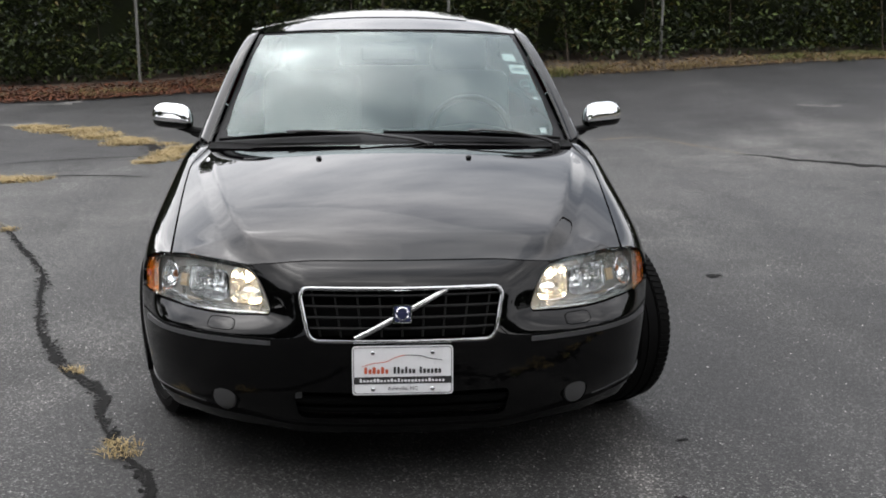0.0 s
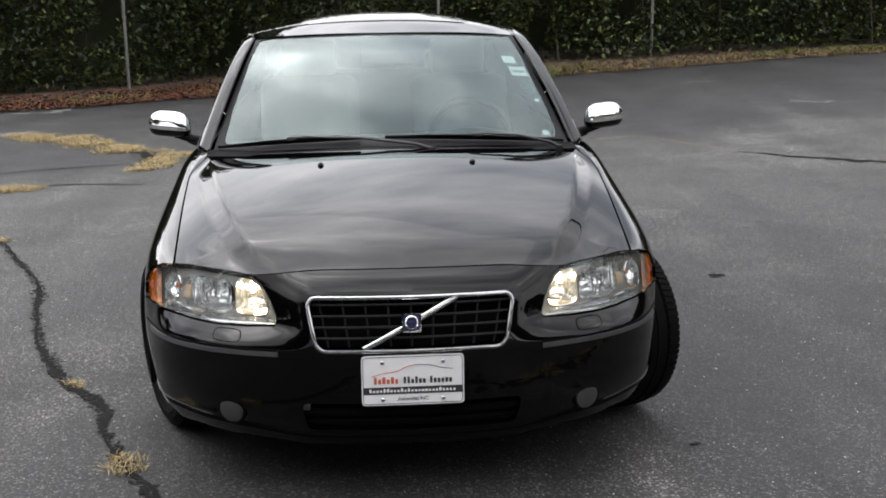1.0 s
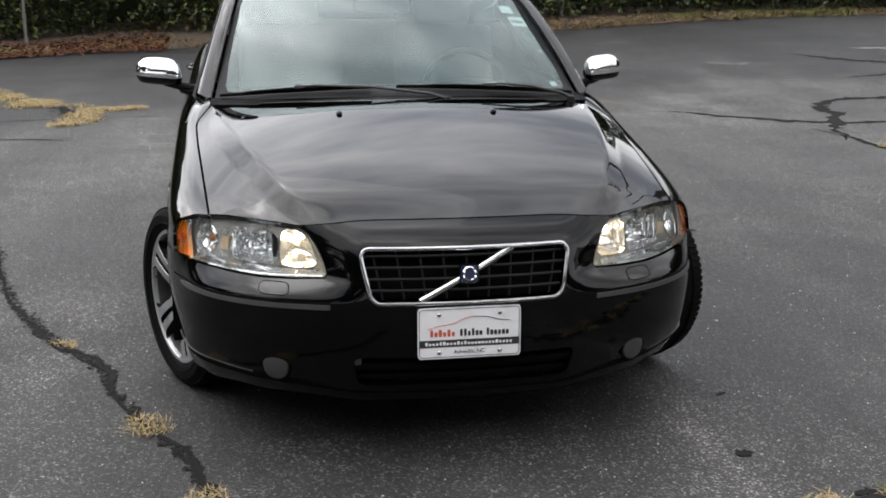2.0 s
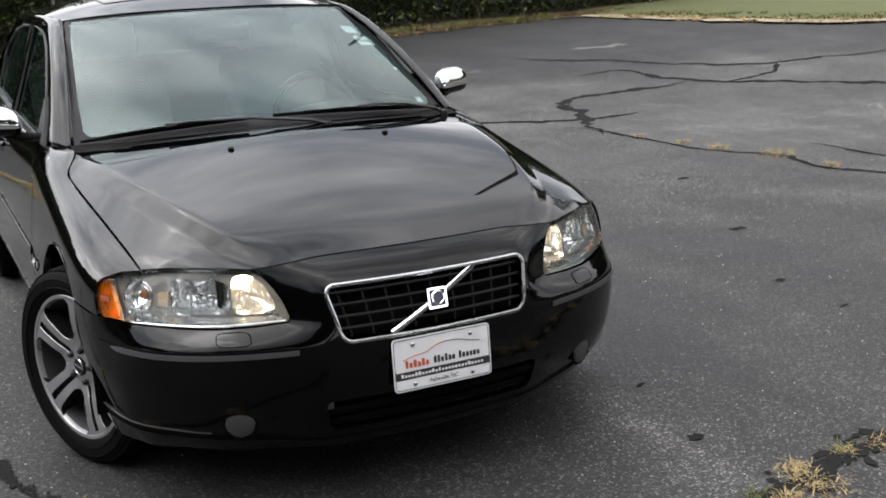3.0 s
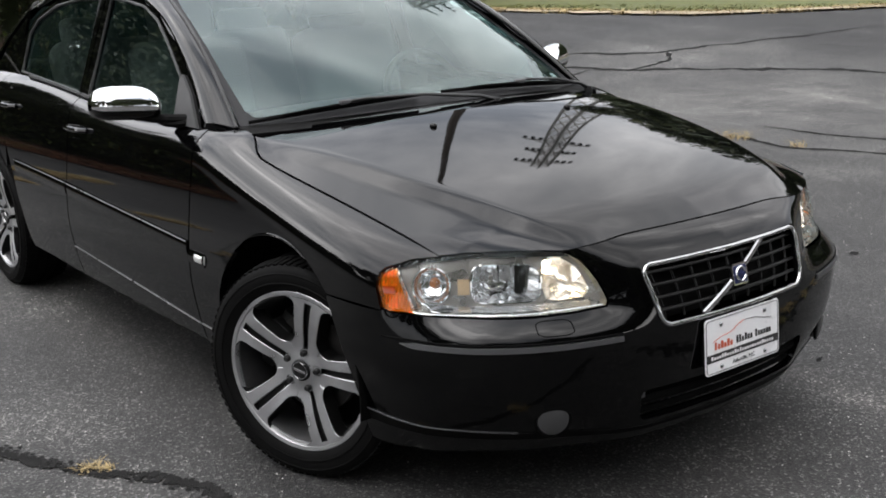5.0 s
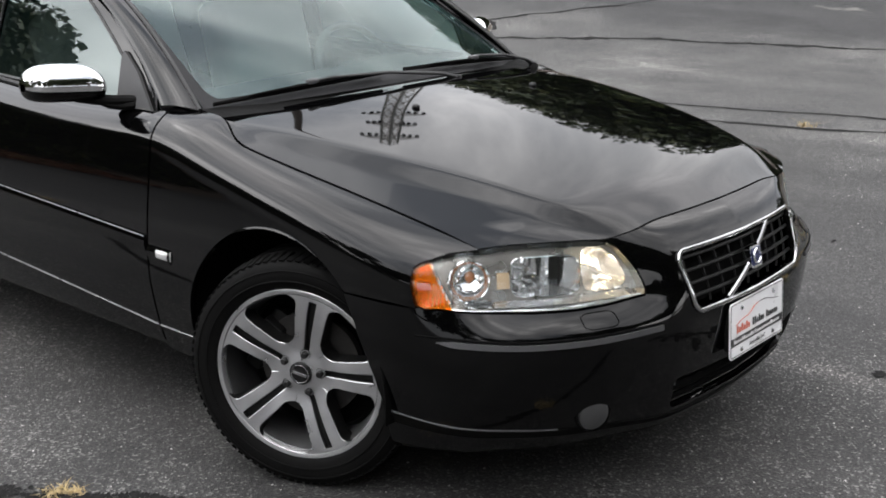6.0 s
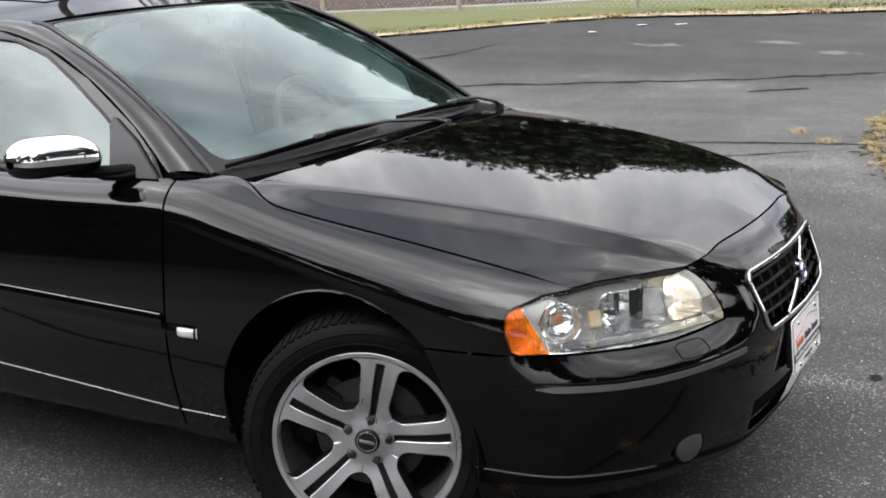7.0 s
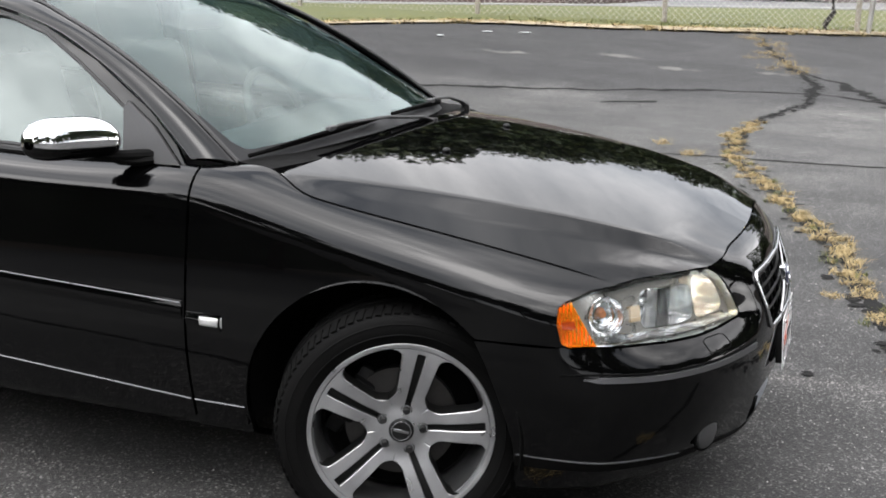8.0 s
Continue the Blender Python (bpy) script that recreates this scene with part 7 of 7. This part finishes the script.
tagged(part("mulch_bed", dirs(sheet(mulch_skin, spans(4.0, 40, 160), [0, 0.015, 0.04, 0.08, 0.14, 0.22, 0.32, 0.45, 0.6, 0.8, 1.0]), (0, 0, 1)), surface("red_brown_mulch", (0.016, 0.009, 0.006), (0.042, 0.023, 0.016), 0.95, scale=1.5, fine=30, bump=0.6)), "red-brown mulch planting bed beside the road", "planting bed", kind="structure")
for k, (x, y, a) in enumerate([(12.73, 5.16, 10), (13.66, 4.74, 50), (13.9, 4.2, 80)]):
    scrap = box((0.16, 0.09, 0.012), pose(x, y, lie(x, y) + 0.012, 4, 3, a), 0.004)
    tagged(part("paper_scrap", scrap, PAPER), "small white paper scrap on the asphalt", "litter", group="paper scraps")


# pale dry sand along the verge, and what stands by the fence's end
SAND = surface("pale_dry_sand", (0.20, 0.165, 0.11), (0.34, 0.29, 0.20), 0.95, scale=5, fine=80, bump=0.3)
sandy = sheet(lambda y, q: Vector((verge_x(y) - 0.10 + 0.22 * noise.noise(Vector((y * 1.7, 5, q * 0.6))) + 0.55 * q, y, lie(verge_x(y) + 0.5 * q, y) + 0.03 + 0.012 * math.sin(math.pi * q))), spans(-12, 14, 220), spans(0, 1, 4))
tagged(part("sand_edge", dirs(sandy, (0, 0, 1)), SAND), "pale dry sand along the verge", "sand", kind="structure")


def old_post(x, y, lean, tall):
    z = lie(x, y)
    ob = part("old_post", tube([(x, y, z), (x + 0.02, y - 0.03 * lean, z + 0.2 * tall), (x, y + 0.10 * lean, z + 0.55 * tall), (x, y + 0.06 * lean, z + tall)], 0.045, 8, ends=lambda s: 1.2 - 0.3 * s), surface("rotten_post_wood", (0.008, 0.007, 0.006), (0.02, 0.017, 0.014), 0.9, scale=8, fine=60, bump=0.5))
    tagged(ob, "short dark crooked old post in the verge", "post", group="old posts in the verge")


old_post(17.6, -0.1, -1.0, 0.62)
old_post(18.0, -1.65, 1.0, 0.6)
pale_rail = thing("pale_rail", "pale painted horizontal rail on a thin post", "rail")
part("rail_post", tube([(17.7, -0.78, lie(17.7, -0.78) - 0.05), (17.72, -0.84, lie(17.7, -0.8) + 0.9)], 0.045, 8), GALV, pale_rail)
part("rail_bar", tube([(17.72, -0.84 - 0.9 * k, lie(17.7, -0.84 - 0.9 * k) + 0.62) for k in range(5)], 0.03, 8), GALV, pale_rail)
part("rail_post", tube([(17.72, -4.4, lie(17.7, -4.4) - 0.05), (17.72, -4.4, lie(17.7, -4.4) + 0.62)], 0.045, 8), GALV, pale_rail)


# ---- power line to the north-east ----
def pylon(x, y, height):
    """Lattice mast: four legs, cross bracing and three pairs of arms with strings of insulators."""
    t = thing("lattice_pylon", "tall grey lattice power pylon with three cross arms", "pylon")
    half = curve([0, 0.5, 0.75, 1.0], [2.0, 1.15, 0.85, 0.7])
    levels = [0, 0.14, 0.27, 0.39, 0.5, 0.59, 0.67, 0.74, 0.80, 0.86, 0.92, 1.0]
    for sx, sy in ((1, 1), (1, -1), (-1, -1), (-1, 1)):
        part("leg", tube([(x + sx * half(s), y + sy * half(s), height * s) for s in levels], 0.17, 5), OLD_STEEL, t)
    for a, b in zip(levels, levels[1:]):
        ha, hb = half(a), half(b)
        for (ax, ay), (bx, by) in (((1, 1), (1, -1)), ((1, -1), (-1, -1)), ((-1, -1), (-1, 1)), ((-1, 1), (1, 1))):
            part("brace", tube([(x + ax * ha, y + ay * ha, height * a), (x + bx * hb, y + by * hb, height * b)], 0.10, 4), GALV, t)
            part("brace", tube([(x + bx * ha, y + by * ha, height * a), (x + ax * hb, y + ay * hb, height * b)], 0.10, 4), GALV, t)
            part("brace", tube([(x + ax * hb, y + ay * hb, height * b), (x + bx * hb, y + by * hb, height * b)], 0.09, 4), GALV, t)
    along_arm = Vector((0.74, -0.67, 0))
    for s, reach_out in ((0.80, 3.3), (0.88, 2.6), (0.96, 3.2)):
        for q in (-1, 1):
            root = Vector((x, y, height * s))
            tip = root + along_arm * q * reach_out + Vector((0, 0, 0.2))
            for side_off in (-0.5, 0.5):
                off = Vector((0.67, 0.74, 0)) * side_off
                part("arm", tube([root + off, tip], 0.09, 4), GALV, t)
                part("arm", tube([root + off + Vector((0, 0, 1.0)), tip], 0.08, 4), GALV, t)
            for f in (0.5, 0.74, 1.0):
                p = root.lerp(tip, f)
                string = lathe([(0.0, 0.06)] + [(0.10 + 0.16 * k + d, r) for k in range(5) for d, r in ((0.0, 0.10), (0.05, 0.27), (0.10, 0.10))] + [(0.95, 0.05)], 8)
                bmesh.ops.transform(string, matrix=Matrix.Translation(p) @ pose(0, 0, 0, 0, 90, 0), verts=string.verts[:])
                part("insulator", string, DARK, t)
    return t


pylon(58, 53, 47)
pole = thing("utility_pole", "tall tapered dark utility pole beyond the fence", "pole")
part("shaft", tube([(15.1, 18.7, 0.3 + 18.6 * s) for s in spans(0, 1, 8)], 0.26, 12, ends=lambda s: 1 - 0.6 * s), surface("tarred_pole_wood", (0.02, 0.016, 0.012), (0.045, 0.036, 0.028), 0.85, scale=4, fine=30, bump=0.4), pole)


# ---- loose pale grit on the asphalt near the car ----
def grit_stones(name, n, seed, label):
    rnd = random.Random(seed)
    verts, faces = [], []
    while len(verts) < 6 * n:
        x, y = rnd.uniform(-4.2, 4.5), rnd.uniform(-3.2, 6.0)
        if noise.noise(Vector((x * 0.9, y * 0.9, 3.0))) < rnd.uniform(-0.5, 0.3):
            continue
        r, a = rnd.uniform(0.0016, 0.0042), rnd.uniform(0, 6.283)
        z, m = lie(x, y) + r * 0.5, len(verts)
        for k in range(4):
            q = r * rnd.uniform(0.7, 1.3)
            verts.append((x + q * math.cos(a + 1.57 * k), y + q * math.sin(a + 1.57 * k), z + rnd.uniform(-0.2, 0.2) * r))
        verts += [(x, y, z + r * rnd.uniform(0.5, 0.9)), (x, y, z - r * 0.7)]
        for k in range(4):
            j = (k + 1) % 4
            faces += [(m + k, m + j, m + 4), (m + j, m + k, m + 5)]
    me = bpy.data.meshes.new(name)
    me.from_pydata(verts, [], faces)
    me.materials.append(straw("pale_stone_grit", (0.10, 0.098, 0.095), (0.42, 0.41, 0.39), 0.85))
    tagged(new(name, me), label, "grit", kind="stuff")


grit_stones("loose_grit", 9000, 77, "pale loose stone grit on the asphalt")
